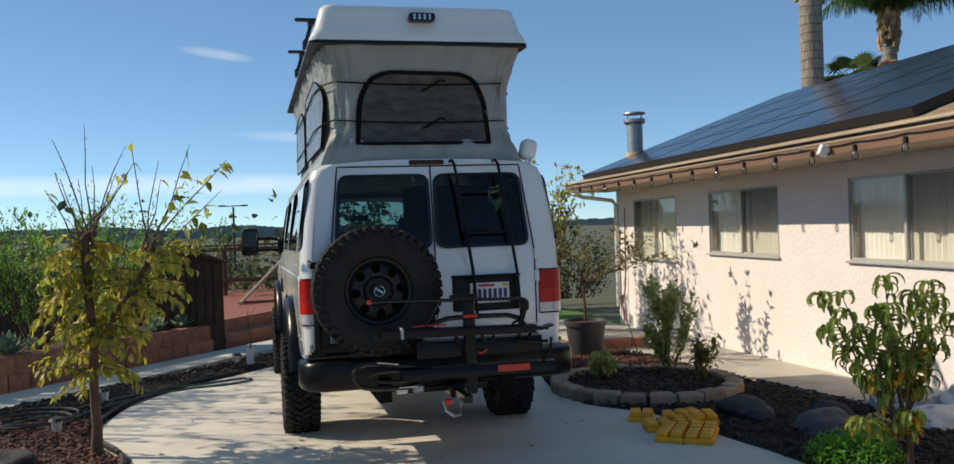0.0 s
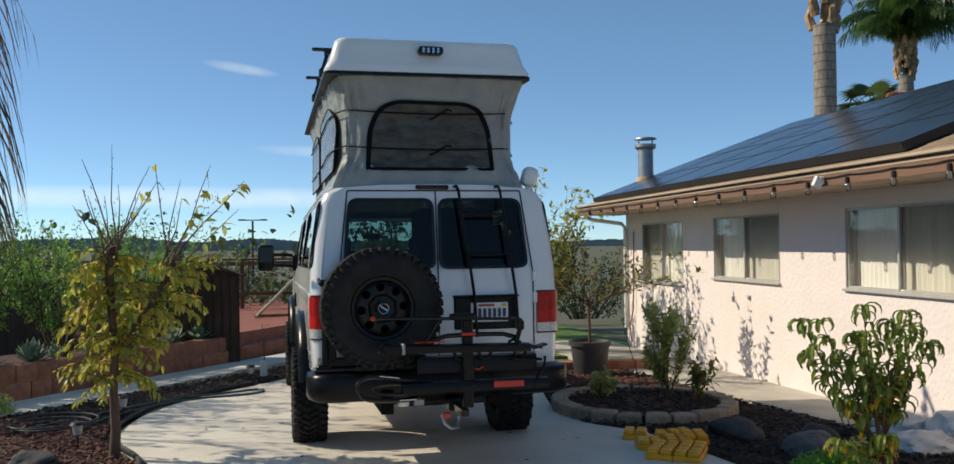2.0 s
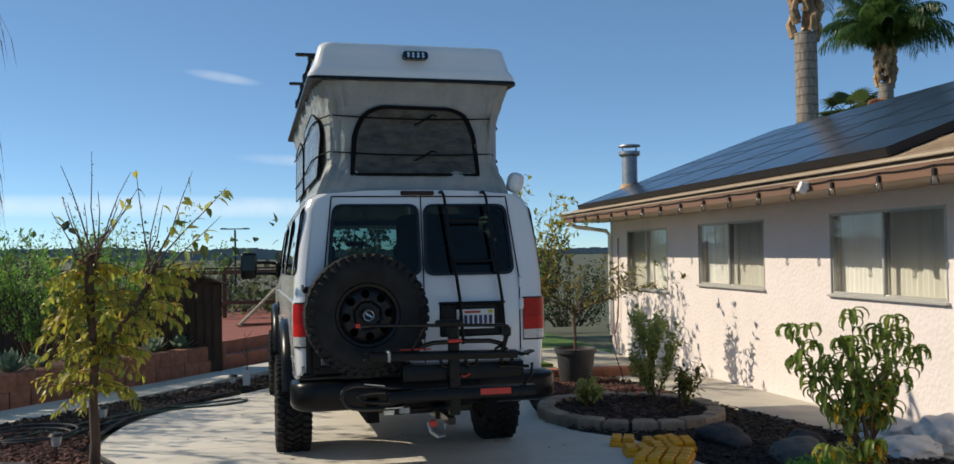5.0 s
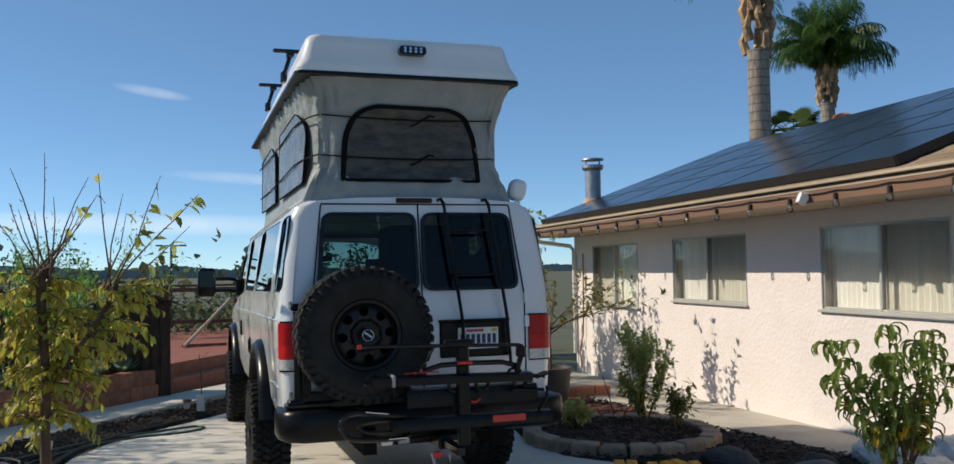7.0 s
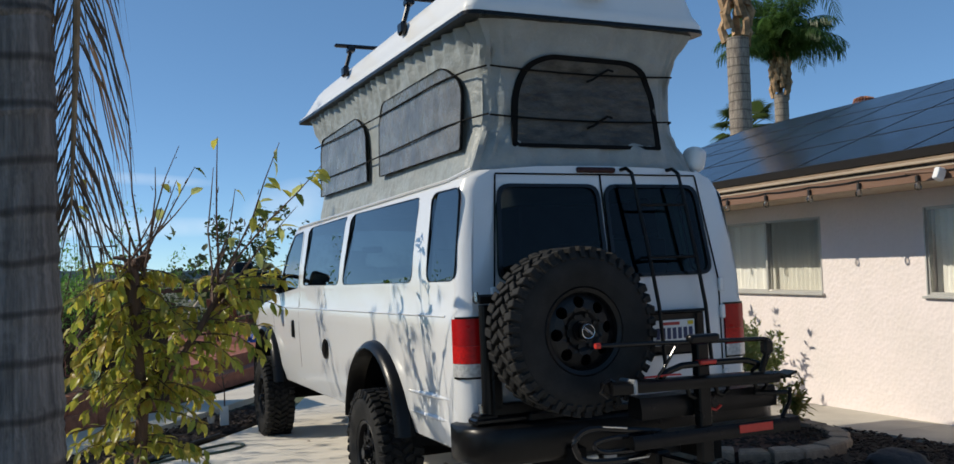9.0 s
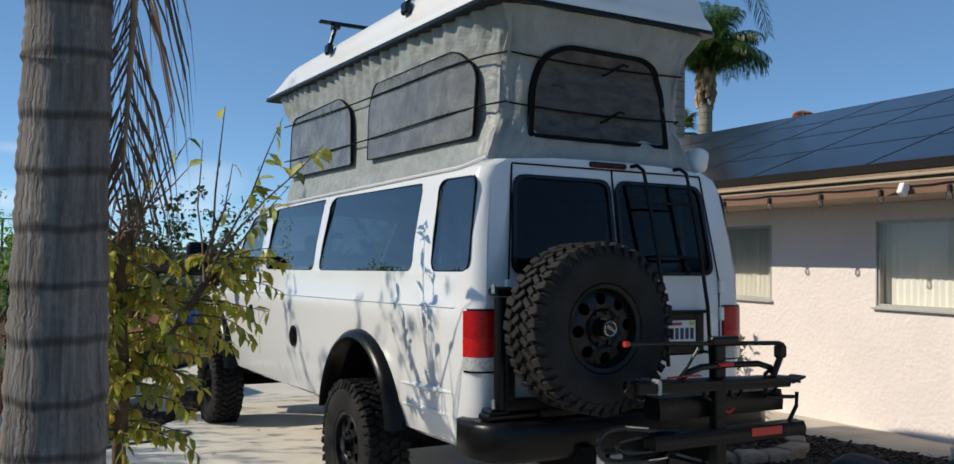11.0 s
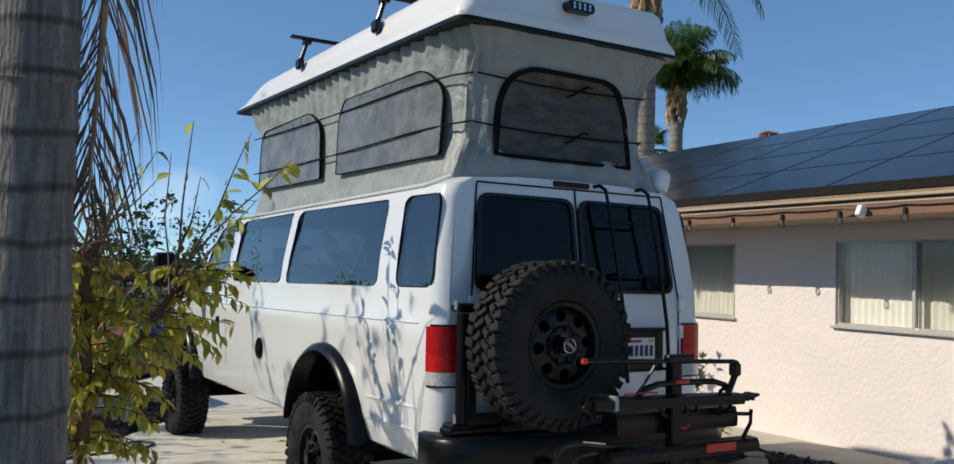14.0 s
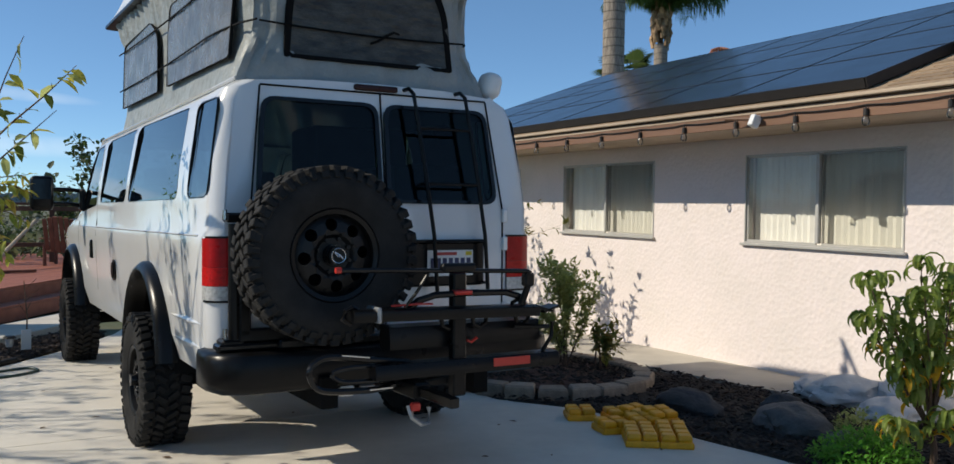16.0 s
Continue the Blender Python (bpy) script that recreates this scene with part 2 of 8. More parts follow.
M["wood_red"] = mat("red_brown_wood", (0.20, 0.085, 0.05), 0.75, var=0.2, scale=5, objrand=0.12, bump=0.2)
M["rail"] = mat("rail_wood", (0.13, 0.07, 0.042), 0.8, var=0.2, scale=5, bump=0.3, objrand=0.15)
M["pale_wood"] = mat("pale_wood", (0.55, 0.42, 0.28), 0.7, var=0.1, scale=6)
M["pot"] = mat("pot_plastic", (0.055, 0.057, 0.06), 0.55, var=0.15, scale=6)
M["hose"] = mat("hose_green", (0.02, 0.055, 0.045), 0.45, var=0.1)
M["bag"] = mat("white_sacking", (0.62, 0.61, 0.60), 0.7, var=0.08, scale=8, bump=0.6, bscale=12)
M["blue_tarp"] = mat("blue_tarp", (0.02, 0.09, 0.42), 0.45, var=0.2, scale=5, bump=0.5, bscale=15)
M["bark"] = mat("fruit_bark", (0.15, 0.085, 0.055), 0.9, var=0.25, scale=12, stretch=(1, 1, 0.3), bump=0.6, bscale=60)
M["twig"] = mat("twig", (0.13, 0.075, 0.05), 0.8, var=0.2, scale=15)
M["palmbark"] = mat("palm_bark", (0.225, 0.20, 0.185), 0.92, var=0.22, scale=10, stretch=(1.6, 1.6, 0.25), bump=0.8, bscale=50, col2=(0.125, 0.11, 0.10))
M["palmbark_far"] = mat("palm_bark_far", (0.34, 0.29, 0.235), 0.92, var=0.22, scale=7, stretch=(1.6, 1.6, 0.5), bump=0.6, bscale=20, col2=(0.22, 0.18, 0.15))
M["husk"] = mat("palm_husk", (0.46, 0.30, 0.17), 0.9, var=0.3, scale=6, bump=0.6, bscale=20, island=0.35)
M["deadfrond"] = leafmat("dead_frond", [(0.11, 0.075, 0.05), (0.20, 0.135, 0.09), (0.15, 0.10, 0.065)], 0.7)
M["palmleaf"] = leafmat("palm_leaf", [(0.05, 0.11, 0.03), (0.09, 0.17, 0.045), (0.065, 0.13, 0.035)], 0.4)
M["fanleaf"] = leafmat("fan_leaf", [(0.05, 0.09, 0.025), (0.09, 0.13, 0.04), (0.06, 0.09, 0.03)], 0.5)
M["fruitleaf"] = leafmat("fruit_leaf", [(0.18, 0.25, 0.045), (0.46, 0.46, 0.08), (0.62, 0.52, 0.08), (0.27, 0.33, 0.06), (0.52, 0.35, 0.07), (0.42, 0.46, 0.10)], 0.4)
M["twigleaf"] = leafmat("twig_leaf", [(0.091, 0.13, 0.026), (0.156, 0.195, 0.039), (0.455, 0.286, 0.039), (0.13, 0.156, 0.026)], 0.4)
M["peachleaf"] = leafmat("peach_leaf", [(0.15, 0.22, 0.04), (0.25, 0.33, 0.07), (0.18, 0.26, 0.05), (0.33, 0.36, 0.09)], 0.4)
M["peachyellow"] = leafmat("peach_leaf_yellow", [(0.74, 0.38, 0.02), (0.78, 0.47, 0.04), (0.62, 0.26, 0.02)], 0.5)
M["bushleaf"] = leafmat("bush_leaf", [(0.33, 0.38, 0.11), (0.52, 0.55, 0.20), (0.40, 0.45, 0.14), (0.58, 0.58, 0.26)], 0.45)
M["pomleaf"] = leafmat("pomegranate_leaf", [(0.11, 0.25, 0.045), (0.22, 0.40, 0.08), (0.16, 0.32, 0.055)], 0.4)
M["fernleaf"] = leafmat("fern_leaf", [(0.105, 0.33, 0.03), (0.18, 0.45, 0.053), (0.135, 0.375, 0.045)], 0.5)
M["potleaf"] = leafmat("pot_leaf", [(0.163, 0.188, 0.044), (0.25, 0.225, 0.062), (0.112, 0.15, 0.037), (0.375, 0.25, 0.075)], 0.45)
M["bgleaf"] = leafmat("far_leaf", [(0.03, 0.055, 0.02), (0.06, 0.09, 0.03), (0.045, 0.07, 0.025)], 0.6)
M["scrubleaf"] = leafmat("scrub_leaf", [(0.075, 0.095, 0.045), (0.13, 0.14, 0.075), (0.095, 0.12, 0.05), (0.06, 0.085, 0.035)], 0.6)
M["rustleaf"] = leafmat("rust_leaf", [(0.13, 0.17, 0.04), (0.36, 0.17, 0.06), (0.20, 0.22, 0.06), (0.42, 0.22, 0.07)], 0.5)
M["succulent"] = leafmat("succulent_leaf", [(0.208, 0.286, 0.195), (0.286, 0.364, 0.26), (0.156, 0.234, 0.13)], 0.5)
# hills: the pale haze of distance is mixed into this colour
M["hill"] = mat("hazed_hill", (0.19, 0.215, 0.22), 0.95, var=0.25, scale=0.02, col2=(0.24, 0.26, 0.255), bump=0.0)
M["bulb"] = glassmat("bulb_glass", (0.92, 0.90, 0.85), ior=1.7, rough=0.12)
M["screen"] = glassmat("insect_screen", (0.84, 0.835, 0.80), gloss=(0.12, 0.12, 0.11), ior=1.5, rough=0.6)
M["whiteplastic"] = mat("white_plastic", (0.75, 0.75, 0.73), 0.4, var=0.03)
M["cable"] = mat("cable_black", (0.015, 0.014, 0.013), 0.6)
M["mirror"] = mat("mirror_glass", (0.02, 0.022, 0.025), 0.05, metal=1.0, var=0.0)
M["rim"] = mat("rim_black", (0.006, 0.006, 0.0065), 0.38, spec=0.3, var=0.15, scale=8)
M["fruit"] = mat("red_fruit", (0.55, 0.05, 0.025), 0.4, var=0.2, scale=10)
M["rooftile"] = mat("clay_tile", (0.38, 0.16, 0.09), 0.85, var=0.2, scale=6)


def stucco_relief(m):
    nt = m.node_tree
    L, N = nt.links.new, nt.nodes.new
    tc, n1, n2, b = N("ShaderNodeTexCoord"), N("ShaderNodeTexNoise"), N("ShaderNodeTexVoronoi"), N("ShaderNodeBump")
    n1.inputs["Scale"].default_value, n1.inputs["Detail"].default_value, n1.inputs["Distortion"].default_value = 10.0, 7, 1.2
    n2.inputs["Scale"].default_value = 22
    add = N("ShaderNodeMath")
    L(tc.outputs["Object"], n1.inputs["Vector"]), L(tc.outputs["Object"], n2.inputs["Vector"])
    L(n1.outputs["Fac"], add.inputs[0]), L(n2.outputs["Distance"], add.inputs[1])
    b.inputs["Strength"].default_value, b.inputs["Distance"].default_value = 0.40, 0.012
    L(add.outputs[0], b.inputs["Height"]), L(b.outputs[0], nt.nodes["Principled BSDF"].inputs["Normal"])


stucco_relief(M["stucco"])


def scar_rings(m, step, dark):
    """Leaf-scar rings and long fibres on a palm trunk."""
    nt = m.node_tree
    L, N = nt.links.new, nt.nodes.new
    p = nt.nodes["Principled BSDF"]
    old = p.inputs["Base Color"].links[0].from_socket
    tc, w, r, mx = N("ShaderNodeTexCoord"), N("ShaderNodeTexWave"), N("ShaderNodeMapRange"), N("ShaderNodeMix")
    w.bands_direction = 'Z'
    w.inputs["Scale"].default_value = 0.314 / step
    w.inputs["Distortion"].default_value, w.inputs["Detail"].default_value, w.inputs["Detail Scale"].default_value = 2.2, 3, 1.6
    r.inputs[1].default_value, r.inputs[2].default_value, r.inputs[3].default_value, r.inputs[4].default_value = 0.0, 0.10, dark, 1.0
    f, fr = N("ShaderNodeTexNoise"), N("ShaderNodeMapRange")
    mp = N("ShaderNodeMapping")
    mp.inputs["Scale"].default_value = (60, 60, 3.5)
    f.inputs["Detail"].default_value = 6
    f.inputs["Scale"].default_value = 1.0
    fr.inputs[1].default_value, fr.inputs[2].default_value, fr.inputs[3].default_value, fr.inputs[4].default_value = 0.3, 0.7, 0.55, 1.25
    L(tc.outputs["Object"], w.inputs["Vector"]), L(tc.outputs["Object"], mp.inputs[0]), L(mp.outputs[0], f.inputs["Vector"])
    L(w.outputs["Fac"], r.inputs[0]), L(f.outputs["Fac"], fr.inputs[0])
    mul = N("ShaderNodeMath")
    mul.operation = 'MULTIPLY'
    L(r.outputs[0], mul.inputs[0]), L(fr.outputs[0], mul.inputs[1])
    mx.data_type, mx.blend_type = 'RGBA', 'MULTIPLY'
    mx.inputs[0].default_value = 1.0
    L(old, mx.inputs[6]), L(mul.outputs[0], mx.inputs[7]), L(mx.outputs[2], p.inputs["Base Color"])


scar_rings(M["palmbark"], 0.17, 0.42)
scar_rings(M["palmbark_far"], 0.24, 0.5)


# ---- mesh helpers ----
def part(name, bm, material, parent=None, label="", smooth=False, facing=None):
    me = bpy.data.meshes.new(name)
    if facing is None:
        bmesh.ops.recalc_face_normals(bm, faces=bm.faces[:]) if len(bm.faces) < 20000 else None
    else:
        bm.normal_update()
        for f in bm.faces:
            if f.normal.dot(Vector(facing)) < 0:
                f.normal_flip()
    bm.to_mesh(me)
    bm.free()
    me.materials.append(material)
    if smooth:
        me.shade_smooth()
        me.set_sharp_from_angle(angle=radians(38))
    ob = new(name, me)
    if parent is not None:
        ob.parent = parent
    if label:
        ob["label"] = label
    return ob


def thing(name, label, category, m=None, group="", kind=""):
    ob = new(name)
    ob.empty_display_size = 0.1
    if m is not None:
        ob.matrix_world = m
    return tagged(ob, label, category, group, kind)


def box(bm, c, s, rot=None, bevel=0.0, seg=1):
    m = Matrix.Translation(c)
    if rot is not None:
        m = m @ rot
    r = bmesh.ops.create_cube(bm, size=1.0, matrix=m @ Matrix.Diagonal((*s, 1)))
    if bevel:
        es = list({e for v in r["verts"] for e in v.link_edges})
        bmesh.ops.bevel(bm, geom=es, offset=bevel, segments=seg, affect='EDGES', profile=0.5)
    return bm


def cyl(bm, a, b, r0, r1=None, seg=12, caps=True):
    a, b = Vector(a), Vector(b)
    d = b - a
    m = Matrix.Translation((a + b) / 2) @ d.to_track_quat('Z', 'Y').to_matrix().to_4x4()
    bmesh.ops.create_cone(bm, cap_ends=caps, segments=seg, radius1=r0, radius2=r0 if r1 is None else r1, depth=d.length, matrix=m)
    return bm


def tube(bm, pts, r, seg=8, closed=False):
    """A bent round bar through points; r is a number or one radius a point."""
    pts = [Vector(p) for p in pts]
    n = len(pts)
    rs = r if isinstance(r, (list, tuple)) else [r] * n
    rings, up = [], Vector((0.13, 0.21, 0.97)).normalized()
    for i, p in enumerate(pts):
        a = pts[i - 1] if (i or closed) else p
        b = pts[(i + 1) % n] if (i < n - 1 or closed) else p
        d = (b - a).normalized() if (b - a).length > 1e-6 else Vector((0, 0, 1))
        if abs(d.dot(up)) > 0.98:
            up = Vector((1, 0.1, 0)).normalized()
        s = d.cross(up).normalized()
        t = s.cross(d)
        rings.append([bm.verts.new(p + (s * math.cos(k * 2 * math.pi / seg) + t * math.sin(k * 2 * math.pi / seg)) * rs[i]) for k in range(seg)])
    for i in range(n if closed else n - 1):
        A, B = rings[i], rings[(i + 1) % n]
        for k in range(seg):
            bm.faces.new((A[k], A[(k + 1) % seg], B[(k + 1) % seg], B[k]))
    if not closed and seg > 2:
        bm.faces.new(rings[0][::-1]), bm.faces.new(rings[-1])
    return bm


def loft(bm, rings, caps=True, closed=True):
    vs = [[bm.verts.new(p) for p in r] for r in rings]
    n = len(vs[0])
    for A, B in zip(vs, vs[1:]):
        for k in range(n if closed else n - 1):
            bm.faces.new((A[k], A[(k + 1) % n], B[(k + 1) % n], B[k]))
    if caps:
        bm.faces.new(vs[0][::-1]), bm.faces.new(vs[-1])
    return bm


def prism(bm, pts, axis, lo, hi):
    """A flat outline (two coordinates a point) pushed along an axis."""
    def at(p, w):
        return {"x": (w, p[0], p[1]), "y": (p[0], w, p[1]), "z": (p[0], p[1], w)}[axis]
    return loft(bm, [[at(p, lo) for p in pts], [at(p, hi) for p in pts]])


def rounded(pts, r, n=4):
    """An outline with its corners rounded."""
    out, k = [], len(pts)
    for i, p in enumerate(pts):
        p, a, b = Vector(p), Vector(pts[i - 1]), Vector(pts[(i + 1) % k])
        da, db = (a - p), (b - p)
        q = min(r[i] if isinstance(r, list) else r, da.length * 0.45, db.length * 0.45)
        A, B = p + da.normalized() * q, p + db.normalized() * q
        for j in range(n + 1):
            t = j / n
            out.append(tuple(A * (1 - t) ** 2 + p * 2 * t * (1 - t) + B * t ** 2))
    return out


def band(outer, inner, bm, axis, lo, hi):
    """A frame between two outlines of the same count, with depth."""
    def at(p, w):
        return {"x": (w, p[0], p[1]), "y": (p[0], w, p[1]), "z": (p[0], p[1], w)}[axis]
    R = [[bm.verts.new(at(p, w)) for p in o] for o, w in ((outer, lo), (outer, hi), (inner, hi), (inner, lo))]
    n = len(outer)
    for a in range(4):
        A, B = R[a], R[(a + 1) % 4]
        for k in range(n):
            bm.faces.new((A[k], A[(k + 1) % n], B[(k + 1) % n], B[k]))
    return bm


def leaf(bm, p, d, up, length, width, droop=0.3):
    """One folded, pointed, drooping leaf of six faces."""
    d = d.normalized()
    s = d.cross(up)
    s = s.normalized() if s.length > 1e-4 else Vector((1, 0, 0))
    n = s.cross(d).normalized()
    mid = [p, p + d * length * 0.35 - n * droop * length * 0.06, p + d * length * 0.7 - n * droop * length * 0.3, p + d * length * 0.98 - n * droop * length * 0.62]
    w = [0.12, 0.5, 0.4, 0.0]
    fold = n * width * 0.22
    V = [bm.verts.new(m) for m in mid]
    A = [bm.verts.new(mid[i] + s * width * w[i] + fold * w[i]) for i in (1, 2)]
    B = [bm.verts.new(mid[i] - s * width * w[i] + fold * w[i]) for i in (1, 2)]
    bm.faces.new((V[0], A[0], V[1])), bm.faces.new((V[0], V[1], B[0]))
    bm.faces.new((V[1], A[0], A[1], V[2])), bm.faces.new((V[1], V[2], B[1], B[0]))
    bm.faces.new((V[2], A[1], V[3])), bm.faces.new((V[2], V[3], B[1]))


def leafmesh(name, fill, material, parent):
    """Leaves gathered into one crown mesh, with no normals to mend."""
    bm = bmesh.new()
    fill(bm)
    me = bpy.data.meshes.new(name)
    bm.to_mesh(me)
    bm.free()
    me.materials.append(material)
    ob = new(name, me)
    ob.parent = parent
    return ob


def rnd(a, b):
    return random.uniform(a, b)


def rvec():
    return Vector((random.gauss(0, 1), random.gauss(0, 1), random.gauss(0, 1))).normalized()


def G(x, y):
    """Height of the yard, which falls gently away from the street and towards the house."""
    return -0.022 * (min(max(y, -2), 18) - 7.5) - 0.02 * max(0.0, min(x, 7.2) - 3.2)


# ---- ground ----
def build_ground():
    xs = [-3000, -1200, -500, -200, -90, -45, -25] + list(np.arange(-16, 16.1, 1.0)) + [22, 30, 45, 90, 200, 500, 1200, 3000]
    ys = [-600, -200, -60, -25] + list(np.arange(-12, 24.1, 1.0)) + [26, 29, 33, 40, 55, 90, 160, 300, 600, 1200, 2200, 3500]
    bm = bmesh.new()
    rows = []
    for y in ys:
        row = []
        for x in xs:
            z = G(x, y) - 0.05
            far = max(0.0, y - 25, -x - 12)
            z -= 7.0 * (1 - math.exp(-far / 35.0)) if far > 0 else 0
            if far > 30:
                z += noise.noise(Vector((x * 0.006, y * 0.006, 3))) * min(6, far * 0.02)
            row.append(bm.verts.new((x, y, z)))
        rows.append(row)
    for A, B in zip(rows, rows[1:]):
        for k in range(len(A) - 1):
            bm.faces.new((A[k], A[k + 1], B[k + 1], B[k]))
    return tagged(part("ground", bm, M["dirt"], smooth=True), "bare brown earth falling away to a dry valley", "ground", kind="structure")


build_ground()

DR_L = [(-3, -1.6), (3, -0.75), (6, -0.55), (7.7, -0.55), (8.6, -0.95), (9.4, -1.06), (10.6, -0.95), (11.6, -0.5), (12.5, 0.15), (13.4, 0.75), (14.5, 1.3), (16, 1.8)]
DR_R = [(-3, 5.2), (3, 4.5), (5.9, 4.15), (6.6, 4.05), (7.3, 4.0), (7.9, 3.9), (8.4, 3.55), (9.2, 3.42), (10.0, 3.55), (11.0, 3.75), (12.5, 3.7), (16, 3.4)]


def curve_at(c, y):
    ys, xs = zip(*c)
    return float(np.interp(y, ys, xs))


driveway = tagged(thing("driveway", "pale grey broom-finished concrete driveway with saw-cut joints", "driveway"), kind="structure")
cuts = [-3, 0.0, 2.9, 5.8, 8.62, 11.5, 14.2, 16]
for a, b in zip(cuts, cuts[1:]):
    bm = bmesh.new()
    ys = np.linspace(a + 0.004, b - 0.004, 13)
    top, bot = [], []
    for y in ys:
        l, r = curve_at(DR_L, y), curve_at(DR_R, y)
        xs = np.linspace(l, r, 7)
        top.append([(x, y, G(x, y)) for x in xs] + [(r, y, G(r, y) - 0.12), (l, y, G(l, y) - 0.12)])
    loft(bm, top)
    part("slab", bm, M["concrete"], driveway)

# mulch beds: plain beds with loose chips on them
def bed(name, outline, label, chips, chipmat, lift=0.0, base="mulch"):
    bm = bmesh.new()
    c = Vector((sum(p[0] for p in outline) / len(outline), sum(p[1] for p in outline) / len(outline)))
    ctr = bm.verts.new((c.x, c.y, G(c.x, c.y) + lift + 0.03))
    vs = [bm.verts.new((x, y, G(x, y) + lift)) for x, y in outline]
    for k in range(len(vs)):
        bm.faces.new((ctr, vs[k], vs[(k + 1) % len(vs)]))
    low = [bm.verts.new((x, y, G(x, y) + lift - 0.15)) for x, y in outline]
    for k in range(len(vs)):
        bm.faces.new((vs[k], low[k], low[(k + 1) % len(vs)], vs[(k + 1) % len(vs)]))
    bo = tagged(part(name, bm, M[base]), label, "planting bed", kind="structure")

    def inside(x, y):
        hit, n = False, len(outline)
        for i in range(n):
            (x1, y1), (x2, y2) = outline[i], outline[(i + 1) % n]
            if (y1 > y) != (y2 > y) and x < (x2 - x1) * (y - y1) / (y2 - y1) + x1:
                hit = not hit
        return hit
    bx = [min(p[0] for p in outline), max(p[0] for p in outline)]
    by = [min(p[1] for p in outline), max(p[1] for p in outline)]
    verts, faces, tries = [], [], 0
    while len(faces) < chips * 5 and tries < chips * 6:
        tries += 1
        x, y = rnd(*bx), rnd(*by)
        if not inside(x, y):
            continue
        s, w, h = rnd(0.018, 0.045), rnd(0.008, 0.018), rnd(0.004, 0.012)
        r = Euler((rnd(-0.5, 0.5), rnd(-0.5, 0.5), rnd(0, 6.3))).to_matrix()
        p = Vector((x, y, G(x, y) + lift + rnd(0.008, 0.04)))
        k = len(verts)
        for q in ((-s, -w, 0), (s, -w * 0.6, 0), (s * 0.9, w, 0), (-s * 0.8, w * 0.8, 0), (-s * 0.7, -w * 0.5, h), (s * 0.7, -w * 0.4, h), (s * 0.6, w * 0.6, h), (-s * 0.6, w * 0.5, h)):
            verts.append(p + r @ Vector(q))
        faces += [(k + 4, k + 5, k + 6, k + 7), (k, k + 1, k + 5, k + 4), (k + 1, k + 2, k + 6, k + 5), (k + 2, k + 3, k + 7, k + 6), (k + 3, k, k + 4, k + 7)]
    me = bpy.data.meshes.new("bark_chips")
    me.from_pydata(verts, [], faces)
    me.materials.append(M[chipmat])
    tagged(new("bark_chips", me), "loose reddish-brown bark chips on the bed", "mulch", kind="stuff")
    return bo


bed("bed_west", [(-0.78, 4.5), (-0.60, 7.6), (-1.1, 8.7), (-1.2, 9.5), (-1.6, 9.9), (-2.55, 10.4), (-4.3, 8.0), (-5, 4.5)], "reddish bark-mulched planting bed beside the driveway", 8000, "mulch_red")
bed("bed_strip", [(-1.21, 9.52), (-1.05, 10.6), (-0.6, 11.6), (0.05, 12.5), (0.62, 13.4), (1.2, 14.6), (0.75, 14.95), (-2.54, 10.42), (-1.6, 9.92)], "near-black mulch strip between walkway and driveway", 3000, "mulch_dark", base="mulch_black")
bed("bed_east", [(4.2, 4.4), (4.12, 6.0), (4.02, 7.3), (3.9, 7.95), (3.5, 8.5), (3.45, 9.3), (3.6, 10.1), (3.8, 11.2), (3.75, 12.6), (5.55, 12.7), (5.75, 9.6), (5.95, 7.6), (6.15, 4.4)], "dark bark-mulched bed between driveway and path", 7000, "mulch_dark", base="mulch_black")

path = tagged(thing("path", "weathered tan concrete path along the house wall", "path"), kind="structure")
cuts = [-2, 1.5, 4.5, 7.3, 8.9, 10.6, 12.7, 15.5, 18]
for a, b in zip(cuts, cuts[1:]):
    bm = bmesh.new()
    rows = []
    for y in np.linspace(a + 0.004, b - 0.004, 5):
        l = 5.97 - 0.083 * (y - 7.65)
        r = 6.87 + 0.03 * (y - 9.5)
        rows.append([(x, y, G(x, y) + 0.02) for x in np.linspace(l, r, 4)] + [(r, y, G(r, y) - 0.1), (l, y, G(l, y) - 0.1)])
    loft(bm, rows)
    part("slab", bm, M["path"], path)

# concrete strip and terraced beds on the garden side, which lie at an angle to the van
GU, GV = Vector((0.53, 0.848, 0)), Vector((-0.848, 0.53, 0))
GO = Vector((-2.3, 12.3, 0))


def g2(u, v, z=0.0):
    p = GO + GU * u + GV * v
    return Vector((p.x, p.y, G(p.x, p.y) + z))


walkway = tagged(thing("walkway", "pale grey concrete garden walkway", "path"), kind="structure")
for a, b in ((-9, -6), (-6, -3), (-3, 0), (0, 3), (3, 6), (6, 9)):
    bm = bmesh.new()
    rows = []
    for u in np.linspace(a + 0.004, b - 0.004, 4):
        rows.append([g2(u, -0.85, 0.03), g2(u, 0.0, 0.03), g2(u, 0.0, -0.12), g2(u, -0.85, -0.12)])
    loft(bm, rows)
    part("slab", bm, M["concrete"], walkway)

# lawn beyond the pot
bm = bmesh.new()
loft(bm, [[(x, y, G(x, y) + z) for x, z in ((3.3, 0), (7.4, 0), (7.4, -0.1), (3.3, -0.1))] for y in (15.0, 18.0, 24.0)])
